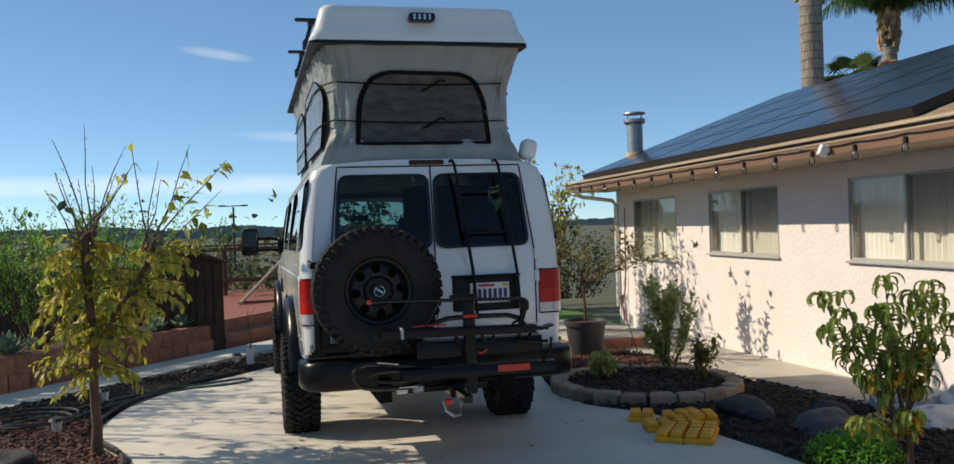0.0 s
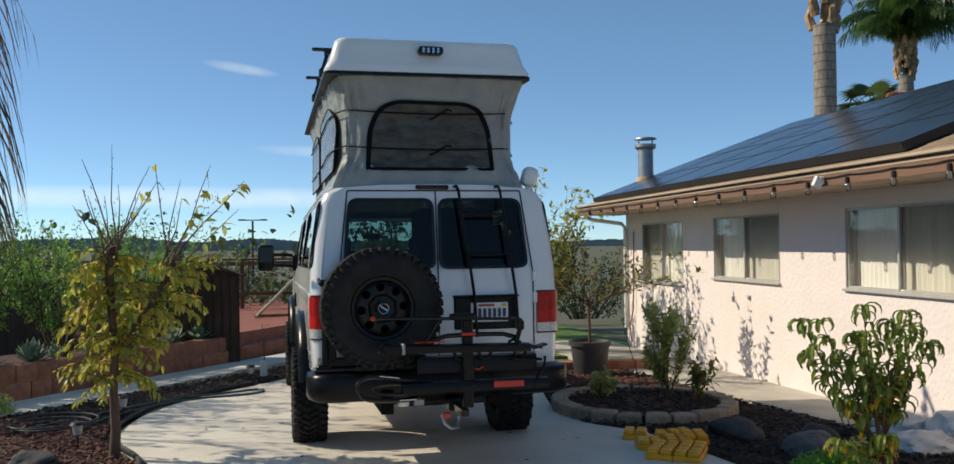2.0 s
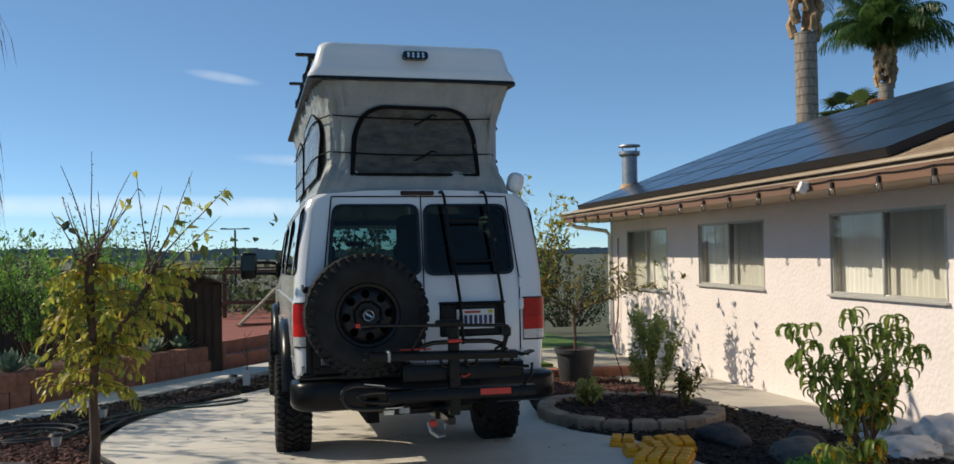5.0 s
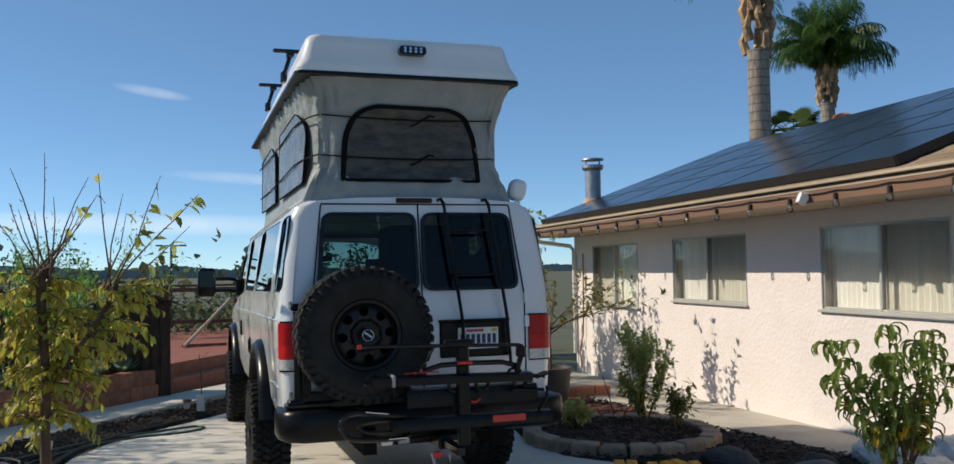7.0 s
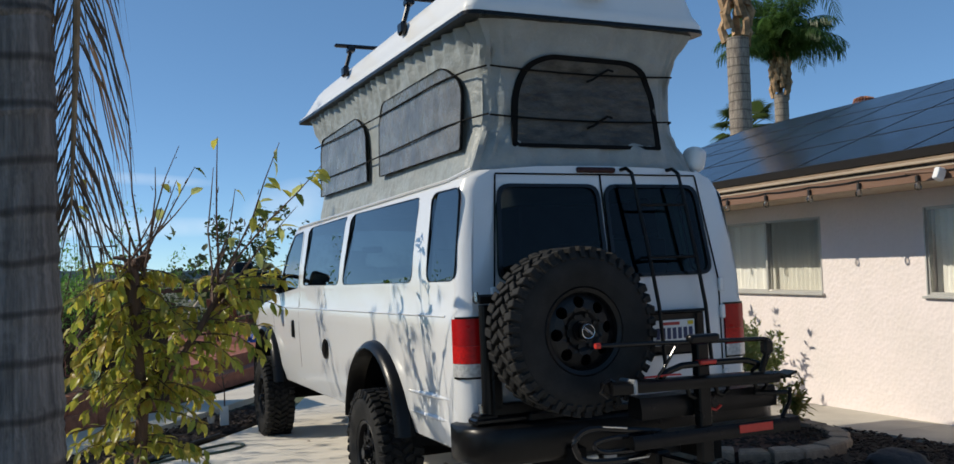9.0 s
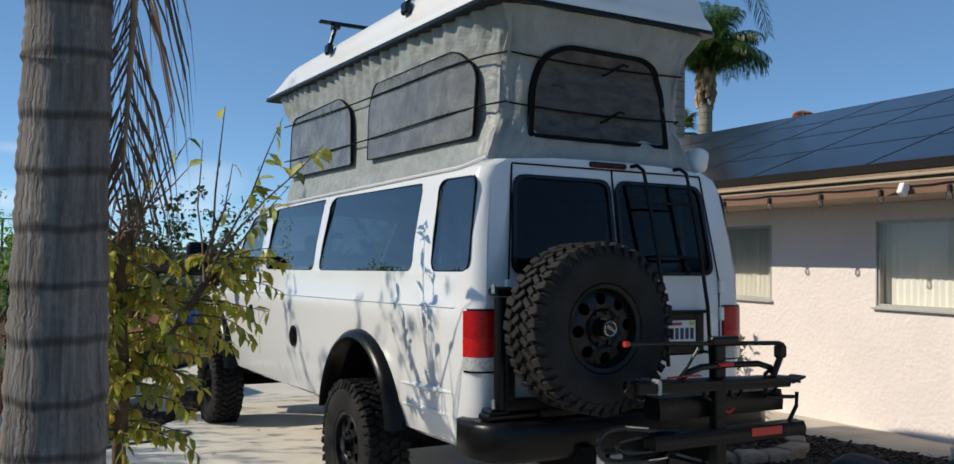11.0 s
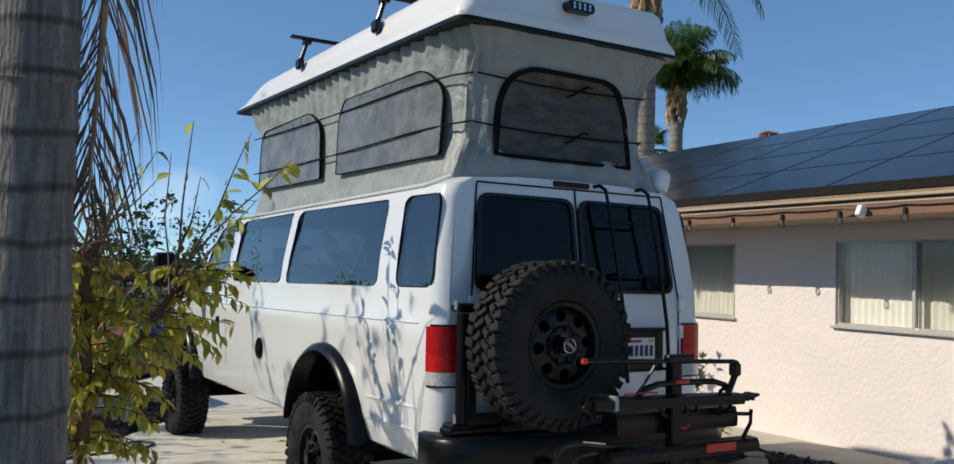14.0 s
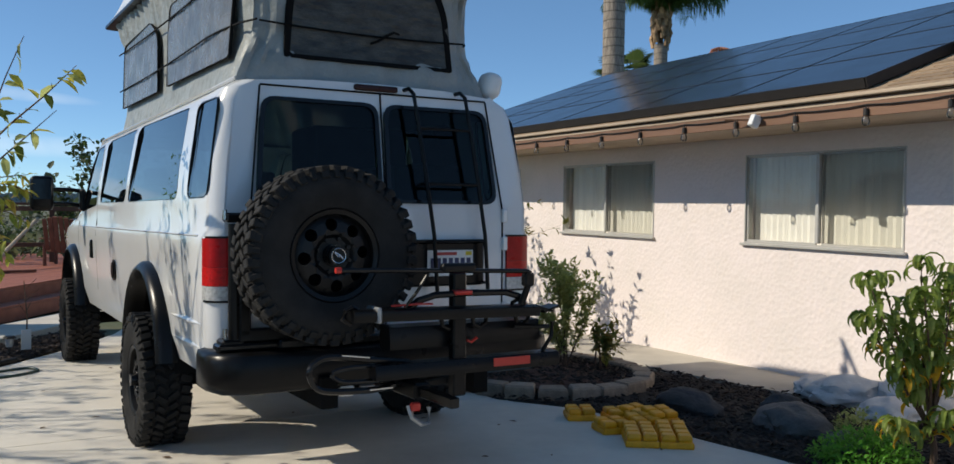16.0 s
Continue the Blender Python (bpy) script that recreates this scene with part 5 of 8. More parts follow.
# mirrors
for sgn in (-1, 1):
    mr = new("door_mirror")
    mr.parent = van
    bm = bmesh.new()
    box(bm, (sgn * 1.36, 5.02, 1.72), (0.21, 0.12, 0.34), bevel=0.045, seg=3)
    part("mirror_shell", bm, M["black"], mr, smooth=True)
    bm = bmesh.new()
    box(bm, (sgn * 1.36, 4.957, 1.76), (0.165, 0.006, 0.20), bevel=0.002)
    part("mirror_glass", bm, M["mirror"], mr)
    bm = bmesh.new()
    for z in (1.76, 1.62):
        tube(bm, [(sgn * 0.97, 5.08, z - 0.02), (sgn * 1.10, 5.05, z), (sgn * 1.27, 5.03, z)], 0.022, seg=8)
    box(bm, (sgn * 0.99, 5.08, 1.66), (0.06, 0.16, 0.22), bevel=0.02)
    part("mirror_arm", bm, M["black"], mr)
bm = bmesh.new()
box(bm, (0.0, 6.72, 0.75), (1.9, 0.2, 0.26), bevel=0.05, seg=2)
part("front_bumper", bm, M["black"], van)
# grab handle and drip rails
for sgn in (-1, 1):
    bm = bmesh.new()
    tube(bm, [(sgn * 0.80, 0.2, 2.255), (sgn * 0.882, 0.35, 2.205), (sgn * 0.885, 2.0, 2.205), (sgn * 0.885, 4.4, 2.205), (sgn * 0.86, 4.9, 1.98)], 0.011, seg=6)
    part("drip_rail", bm, M["white"], body)

# work light at the right rear of the roof
wl = new("work_lamp")
wl.parent = van
bm = bmesh.new()
box(bm, (0.835, 0.26, 2.345), (0.13, 0.15, 0.165), rot=Matrix.Rotation(radians(14), 4, 'Y'), bevel=0.05, seg=3)
part("lamp_body", bm, M["whiteplastic"], wl, smooth=True)
bm = bmesh.new()
cyl(bm, (0.84, 0.26, 2.22), (0.855, 0.26, 2.30), 0.016, seg=8)
part("lamp_stem", bm, M["whiteplastic"], wl)

# ---- pop-top: cloth walls, lid, rack ----
LY0, LY1 = 0.02, 4.40


def lid_z(y):
    return 3.137 + 0.029 * y


top = new("pop_top")
top.parent = van


HX = [0.80, 0.755, 0.69, 0.685, 0.70, 0.76]


def tent_ring(z):
    t = (z - 2.27) / (3.12 - 2.27)
    hx = float(np.interp(t, [0, 0.12, 0.28, 0.65, 0.85, 1], HX))
    sx = float(np.interp(t, [0, 0.12, 0.28, 0.65, 0.85, 1], [0.785, 0.77, 0.76, 0.76, 0.785, 0.81]))
    yr = float(np.interp(t, [0, 0.12, 0.28, 0.65, 1], [0.16, 0.17, 0.20, 0.18, 0.05]))
    yf = float(np.interp(t, [0, 0.3, 0.7, 1], [3.95, 3.90, 3.92, 4.15]))
    pts = []
    nx, ny = 64, 170
    for i in range(nx):                         # rear face
        s = i / nx
        pts.append((-hx + 2 * hx * s, yr - 0.0, 0))
    for i in range(ny):                         # right side
        s = i / ny
        pts.append((hx + (sx - hx) * min(1, s * 8), yr + (yf - yr) * s, 1))
    for i in range(nx):
        s = i / nx
        pts.append((sx - 2 * sx * s, yf, 0))
    for i in range(ny):
        s = i / ny
        pts.append((-sx + (sx - hx) * max(0, min(1, (s - 0.875) * 8)), yf + (yr - yf) * s, 1))
    out = []
    c = Vector((0, 2.1, 0))
    for x, y, side in pts:
        zz = z + t * (lid_z(y) - lid_z(0.0)) + (1 - t) * 0.0
        # creases gather at the corners and run down the cloth
        e = min(1.0, abs(abs(x) - hx) * 6 + abs(y - yr) * 3)
        f = 0.5 + 0.5 * math.sin(math.pi * t)
        w = noise.noise(Vector((x * 6.0, y * 3.6, zz * 1.1))) * 0.040 * f + noise.noise(Vector((x * 14, y * 11, zz * 2.6 + 4))) * 0.020 * f
        if e < 0.8:
            w += noise.noise(Vector((x * 25, y * 25, zz * 1.2 + 9))) * 0.045 * (0.8 - e) * f
        if side and t > 0.72:                     # gathers under the lid
            w += 0.016 * (t - 0.72) * 3.5 * math.sin(y * 38 + 3 * noise.noise(Vector((y * 2, 0, 1))))
        k = min(abs(y - yr) if side else hx - abs(x), 0.3)
        w += 0.016 * (1 - k / 0.3) * math.sin(k * 85 + 1.2 * math.sin(zz * 9)) * f   # pleats at the corners
        if side:
            calm = min(1.0, max(0.0, min(y - 0.18, 3.95 - y) * 8)) * min(1.0, max(0.0, min(z - 2.30, 2.97 - z) * 14))
        else:
            calm = min(1.0, max(0.0, (0.60 - abs(x)) * 9)) * min(1.0, max(0.0, min(z - 2.38, 3.0 - z) * 12))
        w *= 1 - 0.93 * calm
        turn = max(0.0, abs(x) - (0.50 if x > 0 else 0.56)) * max(0.0, 1 - abs(y - yr) * 4)
        x, y = x - (0.30 * turn * f if x > 0 else 0), y + (0.30 * turn * f if y < 2 else 0)
        n = Vector((x, 0, 0)).normalized() if side else Vector((0, y - c.y, 0)).normalized()
        out.append(tuple(Vector((x, y, zz)) + n * w))
    return out


bm = bmesh.new()
loft(bm, [tent_ring(z) for z in np.linspace(2.19, 3.12, 40)], caps=False)
cloth = part("tent_cloth", bm, M["tent"], top, "grey canvas tent wall", smooth=True)


def tent_point(face, a, z, out):
    """A point on the cloth's mean surface; face 'r' rear, 'l' left, 'R' right; a runs across or along."""
    t = (z - 2.27) / (3.12 - 2.27)
    yr = float(np.interp(t, [0, 0.12, 0.28, 0.65, 1], [0.16, 0.17, 0.20, 0.18, 0.05]))
    sx = float(np.interp(t, [0, 0.12, 0.28, 0.65, 0.85, 1], [0.785, 0.77, 0.76, 0.76, 0.785, 0.81]))
    if face == 'r':
        return Vector((a, yr - out, z))
    zz = z + t * (lid_z(a) - lid_z(0.0))
    hx = float(np.interp(t, [0, 0.12, 0.28, 0.65, 0.85, 1], HX))
    s = (a - yr) / (4.0 - yr)
    sx = hx + (sx - hx) * max(0.0, min(1.0, s * 8))
    return Vector(((-sx - out) if face == 'l' else (sx + out), a, zz))


def tent_window(face, outline, material, frame_w, out=0.03, label="", fm="strap"):
    o = rounded(outline, [0.02, 0.02] + [0.075] * 8, 5)
    c = Vector((sum(p[0] for p in o) / len(o), sum(p[1] for p in o) / len(o)))
    rings = []
    for k, s in enumerate((1.0, 0.8, 0.55, 0.3, 0.08)):
        rings.append([tent_point(face, *(c + (Vector(p) - c) * s), out + 0.012 * noise.noise(Vector((p[0] * 3 * s, p[1] * 5 * s, k + 2)))) for p in o])
    bm = bmesh.new()
    loft(bm, rings, caps=False)
    bm.faces.new([v for v in bm.verts][-len(o):])
    w = part("tent_window", bm, material, top, label, smooth=True)
    i = [tuple(c + (Vector(p) - c) * (1 - frame_w / max(0.2, (Vector(p) - c).length))) for p in o]
    bm = bmesh.new()
    R = [[bm.verts.new(tent_point(face, *p, e)) for p in q] for q, e in ((o, out - 0.012), (o, out + 0.005), (i, out + 0.005), (i, out - 0.012))]
    for a in range(4):
        A, B = R[a], R[(a + 1) % 4]
        for k in range(len(o)):
            bm.faces.new((A[k], A[(k + 1) % len(o)], B[(k + 1) % len(o)], B[k]))
    part("zip_edge", bm, M[fm], w)
    return w


tent_window('r', [(-0.545, 2.385), (0.51, 2.385), (0.485, 2.71), (0.41, 2.88), (0.28, 2.935), (-0.31, 2.945), (-0.45, 2.885), (-0.525, 2.73)], M["tentwin"], 0.042, 0.012, "dark mesh tent window with black zip edge")
for f in ('l', 'R'):
    e = 0.0 if f == 'l' else 0.5
    tent_window(f, [(0.38 + e, 2.39), (1.96, 2.41), (1.95, 2.80), (1.82, 2.92), (0.56 + e, 2.93), (0.40 + e, 2.80)], M["tentwin_side"], 0.012, 0.036, "grey vinyl tent window", "strap")
    tent_window(f, [(2.28, 2.41), (3.82, 2.43), (3.79, 2.82), (3.68, 2.90), (2.50, 2.92), (2.31, 2.80)], M["tentwin_side"], 0.012, 0.036, "grey vinyl tent window", "strap")
for z in (2.575, 2.86):
    bm = bmesh.new()
    pts = [tent_point('r', x, z - 0.02 * (1 - (x / 0.7) ** 2), 0.026) for x in np.linspace(-0.68, 0.60, 12)]
    tube(bm, pts, 0.006, seg=5)
    for f in ('l', 'R'):
        t0 = -0.70 if f == 'l' else 0.63
        pl = [Vector((t0, 0.15 if f == 'l' else 0.22, z))] + [tent_point(f, y, z - 0.02 * math.sin(y * 0.8), 0.046) for y in np.linspace(0.3 if f == 'l' else 0.7, 3.95, 16)]
        tube(bm, pl, 0.006, seg=5)
    cords = part("bungee_cord", bm, M["strap"], top, "black elastic cord round the tent")
    bm = bmesh.new()
    for s in (-1, 1):
        tube(bm, [tent_point('r', 0.06, z - 0.02, 0.036), tent_point('r', 0.06 + s * 0.05, z - 0.02 + 0.03 * s, 0.05), tent_point('r', 0.06 + s * 0.09, z - 0.03 + 0.035 * s, 0.04)], 0.008, seg=5)
    part("cord_knot", bm, M["strap"], cords)

# lid: white moulded shell with dark lip
def lid_ring(h, inset, front):
    pts = rounded([(-0.862 + inset, LY0 + inset * 0.7), (0.79 - inset, LY0 + inset * 0.7), (0.79 - inset, LY1 - front - inset), (-0.862 + inset, LY1 - front - inset)], [0.09, 0.09, 0.08, 0.08], 8)
    return [(x, y, lid_z(y) + h * (1.0 if y < 3.4 else max(0.25, 1 - 0.55 * (y - 3.4)))) for x, y in pts]


bm = bmesh.new()
loft(bm, [lid_ring(0.0, 0.0, 0), lid_ring(0.035, -0.004, 0), lid_ring(0.085, 0.022, 0.03), lid_ring(0.10, 0.034, 0.05), lid_ring(0.215, 0.066, 0.2), lid_ring(0.262, 0.080, 0.35), lid_ring(0.285, 0.105, 0.45), lid_ring(0.292, 0.20, 0.6), lid_ring(0.297, 0.5, 1.2)])
part("lid", bm, M["lidwhite"], top, "white moulded fibreglass roof lid", smooth=True)
bm = bmesh.new()
o = [(x, y) for x, y, z in lid_ring(0, -0.012, -0.01)]
i = [(x, y) for x, y, z in lid_ring(0, 0.10, 0.1)]
R = [[bm.verts.new((x, y, lid_z(y) + h)) for x, y in q] for q, h in ((o, -0.016), (o, 0.008), (i, -0.004), (i, -0.016))]
for a in range(4):
    A, B = R[a], R[(a + 1) % 4]
    for k in range(len(o)):
        bm.faces.new((A[k], A[(k + 1) % len(o)], B[(k + 1) % len(o)], B[k]))
part("lid_seal", bm, M["black"], top, "black rubber lip under the lid")
bm = bmesh.new()
pts = rounded([(-0.135, 3.292), (0.065, 3.292), (0.065, 3.356), (-0.135, 3.356)], 0.031, 5)
prism(bm, pts, "y", -0.005, 0.06)
badge = part("rear_lamp", bm, M["gloss_black"], top, "oval black lamp on the lid")
for k in range(4):
    for z in (3.313, 3.335):
        bm = bmesh.new()
        cyl(bm, (-0.094 + k * 0.039, -0.012, z), (-0.094 + k * 0.039, 0.0, z), 0.011, seg=10)
        part("lamp_cell", bm, M["steel"], badge)

# rack bars on the lid
for y in (1.25, 2.75):
    rk = new("roof_rack_bar")
    rk.parent = top
    bm = bmesh.new()
    zb = lid_z(y) + 0.42
    cyl(bm, (-0.90, y, zb), (0.90, y, zb), 0.018, seg=10)
    box(bm, (0, y, zb), (1.82, 0.05, 0.018), bevel=0.004)
    part("crossbar", bm, M["gloss_black"], rk)
    for s in (-1, 1):
        bm = bmesh.new()
        cyl(bm, (s * 0.76, y, zb), (s * 0.82, y, lid_z(y) + 0.22), 0.018, seg=8)
        box(bm, (s * 0.825, y, lid_z(y) + 0.20), (0.05, 0.10, 0.09), bevel=0.015)
        box(bm, (s * 0.77, y, zb - 0.03), (0.06, 0.09, 0.05), bevel=0.01)
        part("rack_foot", bm, M["gloss_black"], rk)

# ---- hitch bike rack ----
br = thing("bike_rack", "folded black hitch-mounted bike rack behind the bumper", "bike rack", VM)
bm = bmesh.new()
box(bm, (0.05, -0.35, 0.575), (0.055, 0.75, 0.055), bevel=0.006)
part("hitch_bar", bm, M["gloss_black"], br)
bm = bmesh.new()
box(bm, (0.075, -0.70, 0.92), (0.075, 0.06, 0.62), bevel=0.008)
part("mast", bm, M["black"], br)
bm = bmesh.new()
loft(bm, [[(x, -0.72 + a, 0.765 + 0.0 * x + b) for a, b in ((-0.045, -0.035), (-0.05, 0.0), (-0.035, 0.035), (0.035, 0.04), (0.05, 0.0), (0.04, -0.035))] for x in (-0.40, 0.66)])
lower = part("lower_tray", bm, M["black"], br, smooth=True)
bm = bmesh.new()
box(bm, (0.36, -0.768, 0.772), (0.22, 0.006, 0.042))
part("red_badge", bm, M["red"], lower, "red brand patch as a plain bar")
bm = bmesh.new()
loft(bm, [[(x, -0.60 + a, 0.905 + b) for a, b in ((-0.06, -0.05), (-0.065, 0.0), (-0.05, 0.06), (0.05, 0.065), (0.065, 0.0), (0.05, -0.05))] for x in (-0.28, 0.60)])
part("rear_tray", bm, M["black"], br, smooth=True)
bm = bmesh.new()
tube(bm, [(0.13, -0.70, 0.885), (0.155, -0.70, 0.875), (0.19, -0.70, 0.895)], 0.008, seg=6)
part("red_mark", bm, M["red"], br)
bm = bmesh.new()
loft(bm, [[(x, -0.73 + a, 1.045 - 0.018 * (x + 0.5) + b) for a, b in ((-0.055, -0.03), (-0.065, -0.005), (-0.06, 0.02), (-0.04, 0.028), (0.04, 0.028), (0.06, 0.02), (0.065, -0.005), (0.05, -0.03))] for x in (-0.52, -0.50, -0.36, 0.40, 0.52)])
up = part("upper_tray", bm, M["black"], br, smooth=True)
bm = bmesh.new()
box(bm, (-0.395, -0.73, 1.045), (0.022, 0.145, 0.075), bevel=0.006)
part("tray_clamp", bm, M["pipe_gal"], up)
for x in (-0.46, 0.46):
    bm = bmesh.new()
    tube(bm, [(x, -0.73, 1.06), (x - 0.05, -0.74, 1.085), (x - 0.09, -0.75, 1.07), (x - 0.10, -0.74, 1.03), (x - 0.05, -0.72, 1.0)], 0.011, seg=6)
    part("wheel_strap", bm, M["black"], up)
bm = bmesh.new()
for x, s in ((0.56, 1), (0.60, -1)):
    box(bm, (x, -0.73, 1.03), (0.10, 0.10, 0.012), rot=Matrix.Rotation(radians(16 * s), 4, 'Y'))
part("wheel_scoop", bm, M["black"], up)
# locking arms
bm = bmesh.new()
tube(bm, [(-0.60, -0.80, 1.262), (-0.40, -0.80, 1.258), (0.42, -0.80, 1.235), (0.45, -0.80, 1.225)], 0.012, seg=8)
arm = part("lock_arm", bm, M["gloss_black"], br, smooth=True)
bm = bmesh.new()
box(bm, (0.02, -0.80, 1.262), (0.19, 0.05, 0.045), bevel=0.015, seg=2)
part("ratchet_box", bm, M["black"], arm)
bm = bmesh.new()
cyl(bm, (-0.618, -0.80, 1.263), (-0.592, -0.80, 1.263), 0.014, seg=10)
part("arm_tip", bm, M["red"], arm, "red plastic tip")
bm = bmesh.new()
tube(bm, [(0.43, -0.80, 1.235), (0.44, -0.79, 1.16), (0.42, -0.76, 1.06)], 0.018, seg=8)
box(bm, (0.44, -0.79, 1.19), (0.06, 0.05, 0.07), bevel=0.01)
part("arm_pivot", bm, M["black"], br)
bm = bmesh.new()
tube(bm, [(-0.22, -0.74, 1.06), (-0.17, -0.74, 1.10), (-0.08, -0.745, 1.125), (0.10, -0.745, 1.13), (0.33, -0.74, 1.125), (0.42, -0.74, 1.10)], 0.017, seg=8)
tube(bm, [(-0.25, -0.76, 1.07), (-0.20, -0.78, 1.14), (-0.14, -0.80, 1.24)], 0.008, seg=6)
part("folded_arm", bm, M["gloss_black"], br, smooth=True)
bm = bmesh.new()
box(bm, (0.07, -0.75, 1.135), (0.10, 0.06, 0.022), bevel=0.006)
part("release_lever", bm, M["red"], br, "red release lever")
bm = bmesh.new()
tube(bm, [(-0.32, -0.765, 1.085), (-0.18, -0.765, 1.088), (-0.10, -0.765, 1.085)], 0.005, seg=5)
part("red_strap", bm, M["red"], br)
for x in (0.16, 0.42, -0.02):
    bm = bmesh.new()
    tube(bm, [(x, -0.70, 1.01), (x + 0.01, -0.70, 0.965), (x + 0.045, -0.70, 0.95), (x + 0.08, -0.70, 0.97), (x + 0.085, -0.70, 1.0)], 0.013, seg=6)
    part("hanger", bm, M["black"], br)
def eased(pts, n=6):
    """Rounds a path through its points."""
    P = [Vector(p) for p in pts]
    P = [P[0] * 2 - P[1]] + P + [P[-1] * 2 - P[-2]]
    out = []
    for a, b, c, d in zip(P, P[1:], P[2:], P[3:]):
        for k in range(n):
            t = k / n
            out.append(0.5 * (2 * b + (c - a) * t + (2 * a - 5 * b + 4 * c - d) * t * t + (3 * b - a - 3 * c + d) * t ** 3))
    return out + [P[-2]]


bm = bmesh.new()                                   # long hoop with bright highlights, left of the lower tray
tube(bm, eased([(-0.20, -0.70, 0.80), (-0.45, -0.72, 0.835), (-0.62, -0.72, 0.855), (-0.70, -0.72, 0.82), (-0.705, -0.72, 0.76), (-0.64, -0.72, 0.70), (-0.40, -0.72, 0.685), (-0.28, -0.71, 0.70)]), 0.016, seg=8)
part("tyre_hoop", bm, M["gloss_black"], br, smooth=True)
bm = bmesh.new()
tube(bm, eased([(-0.30, -0.70, 0.79), (-0.50, -0.72, 0.80), (-0.60, -0.72, 0.78), (-0.55, -0.72, 0.735), (-0.36, -0.71, 0.725)]), 0.012, seg=8)
part("tyre_hoop", bm, M["gloss_black"], br, smooth=True)
# thin bright rods laid along the black hoop as its highlights
for a, b in (((-0.42, -0.735, 0.842), (-0.56, -0.735, 0.862)), ((-0.30, -0.735, 0.69), (-0.42, -0.735, 0.688))):
    bm = bmesh.new()
    cyl(bm, a, b, 0.006, seg=6)
    part("hoop_highlight", bm, M["steel"], br)
bm = bmesh.new()
tube(bm, [(0.58, -0.72, 0.80), (0.64, -0.72, 0.88), (0.645, -0.72, 0.955)], 0.012, seg=6)
tube(bm, [(0.40, -0.72, 0.945), (0.62, -0.72, 0.93)], 0.012, seg=6)
part("side_hook", bm, M["black"], br)
# trailer socket and hitch clutter under the bumper
hc = thing("hitch_coupling", "black receiver with red clip and safety shackles", "tow hitch", VM)
bm = bmesh.new()
box(bm, (0.05, -0.22, 0.575), (0.10, 0.30, 0.09), bevel=0.012)
box(bm, (0.0, -0.08, 0.575), (0.70, 0.07, 0.07), bevel=0.01)
part("receiver", bm, M["black"], hc)
bm = bmesh.new()
tube(bm, [(-0.06, -0.42, 0.52), (-0.05, -0.44, 0.46), (0.0, -0.45, 0.42), (0.05, -0.44, 0.42), (0.06, -0.42, 0.50)], 0.014, seg=6)
part("shackle", bm, M["pipe_gal"], hc)
bm = bmesh.new()
box(bm, (-0.03, -0.44, 0.515), (0.055, 0.03, 0.045), bevel=0.008)
part("red_clip", bm, M["red"], hc)
for x in (-0.32, -0.20):
    bm = bmesh.new()
    box(bm, (x, -0.20, 0.585), (0.085, 0.04, 0.055), bevel=0.01)
    part("wiring_socket", bm, M["whiteplastic"] if x < -0.25 else M["pipe_gal"], hc)
bm = bmesh.new()
tube(bm, [(-0.45, -0.15, 0.60), (-0.2, -0.2, 0.585), (0.1, -0.22, 0.60), (0.5, -0.15, 0.62)], 0.012, seg=6)
part("wiring", bm, M["black"], hc)

# ---- planter ring, boulders, blocks, sacks ----
ring_c = Vector((4.42, 9.22))
pl = thing("planter_ring", "ring of tan concrete edging blocks round a shrub", "planter", Matrix.Translation((ring_c.x, ring_c.y, G(*ring_c) - 0.01)))
bm_data = None
n = 25
for k in range(n):
    a = 2 * math.pi * k / n
    if bm_data is None:
        bm = bmesh.new()
        pts = [(-0.125, -0.09), (0.125, -0.09), (0.10, 0.09), (-0.10, 0.09)]
        loft(bm, [[(x * 0.97, y * 0.97, 0.0) for x, y in pts], [(x, y, 0.012) for x, y in pts], [(x, y, 0.112) for x, y in pts], [(x * 0.9, y * 0.88, 0.13) for x, y in pts]])
        o = part("block", bm, M["block"], pl)
        bm_data = o.data
    else:
        o = new("block", bm_data)
        o.parent = pl
    r = 0.98 + 0.07 * math.cos(2 * a + 0.6)
    x, y = r * math.sin(a), -r * math.cos(a)
    o.location = (x, y, G(ring_c.x + x, ring_c.y + y) - G(*ring_c) + rnd(-0.008, 0.008))
    o.rotation_euler = (rnd(-0.02, 0.02), rnd(-0.02, 0.02), a + rnd(-0.04, 0.04))
    o.scale = (1.0, 1.0, rnd(0.95, 1.05))
ringbed = [(ring_c.x + 0.93 * math.sin(a), ring_c.y - 0.93 * math.cos(a)) for a in np.linspace(0, 2 * math.pi, 20, endpoint=False)]
bed("bed_ring", ringbed, "dark soil and bark inside the block ring", 900, "mulch_dark", lift=0.07)
bed("bed_gravel", [(3.80, 10.9), (3.85, 12.5), (5.4, 12.5), (5.55, 10.6), (4.7, 10.4)], "reddish lava gravel round the pot", 2500, "mulch_red", lift=0.012)


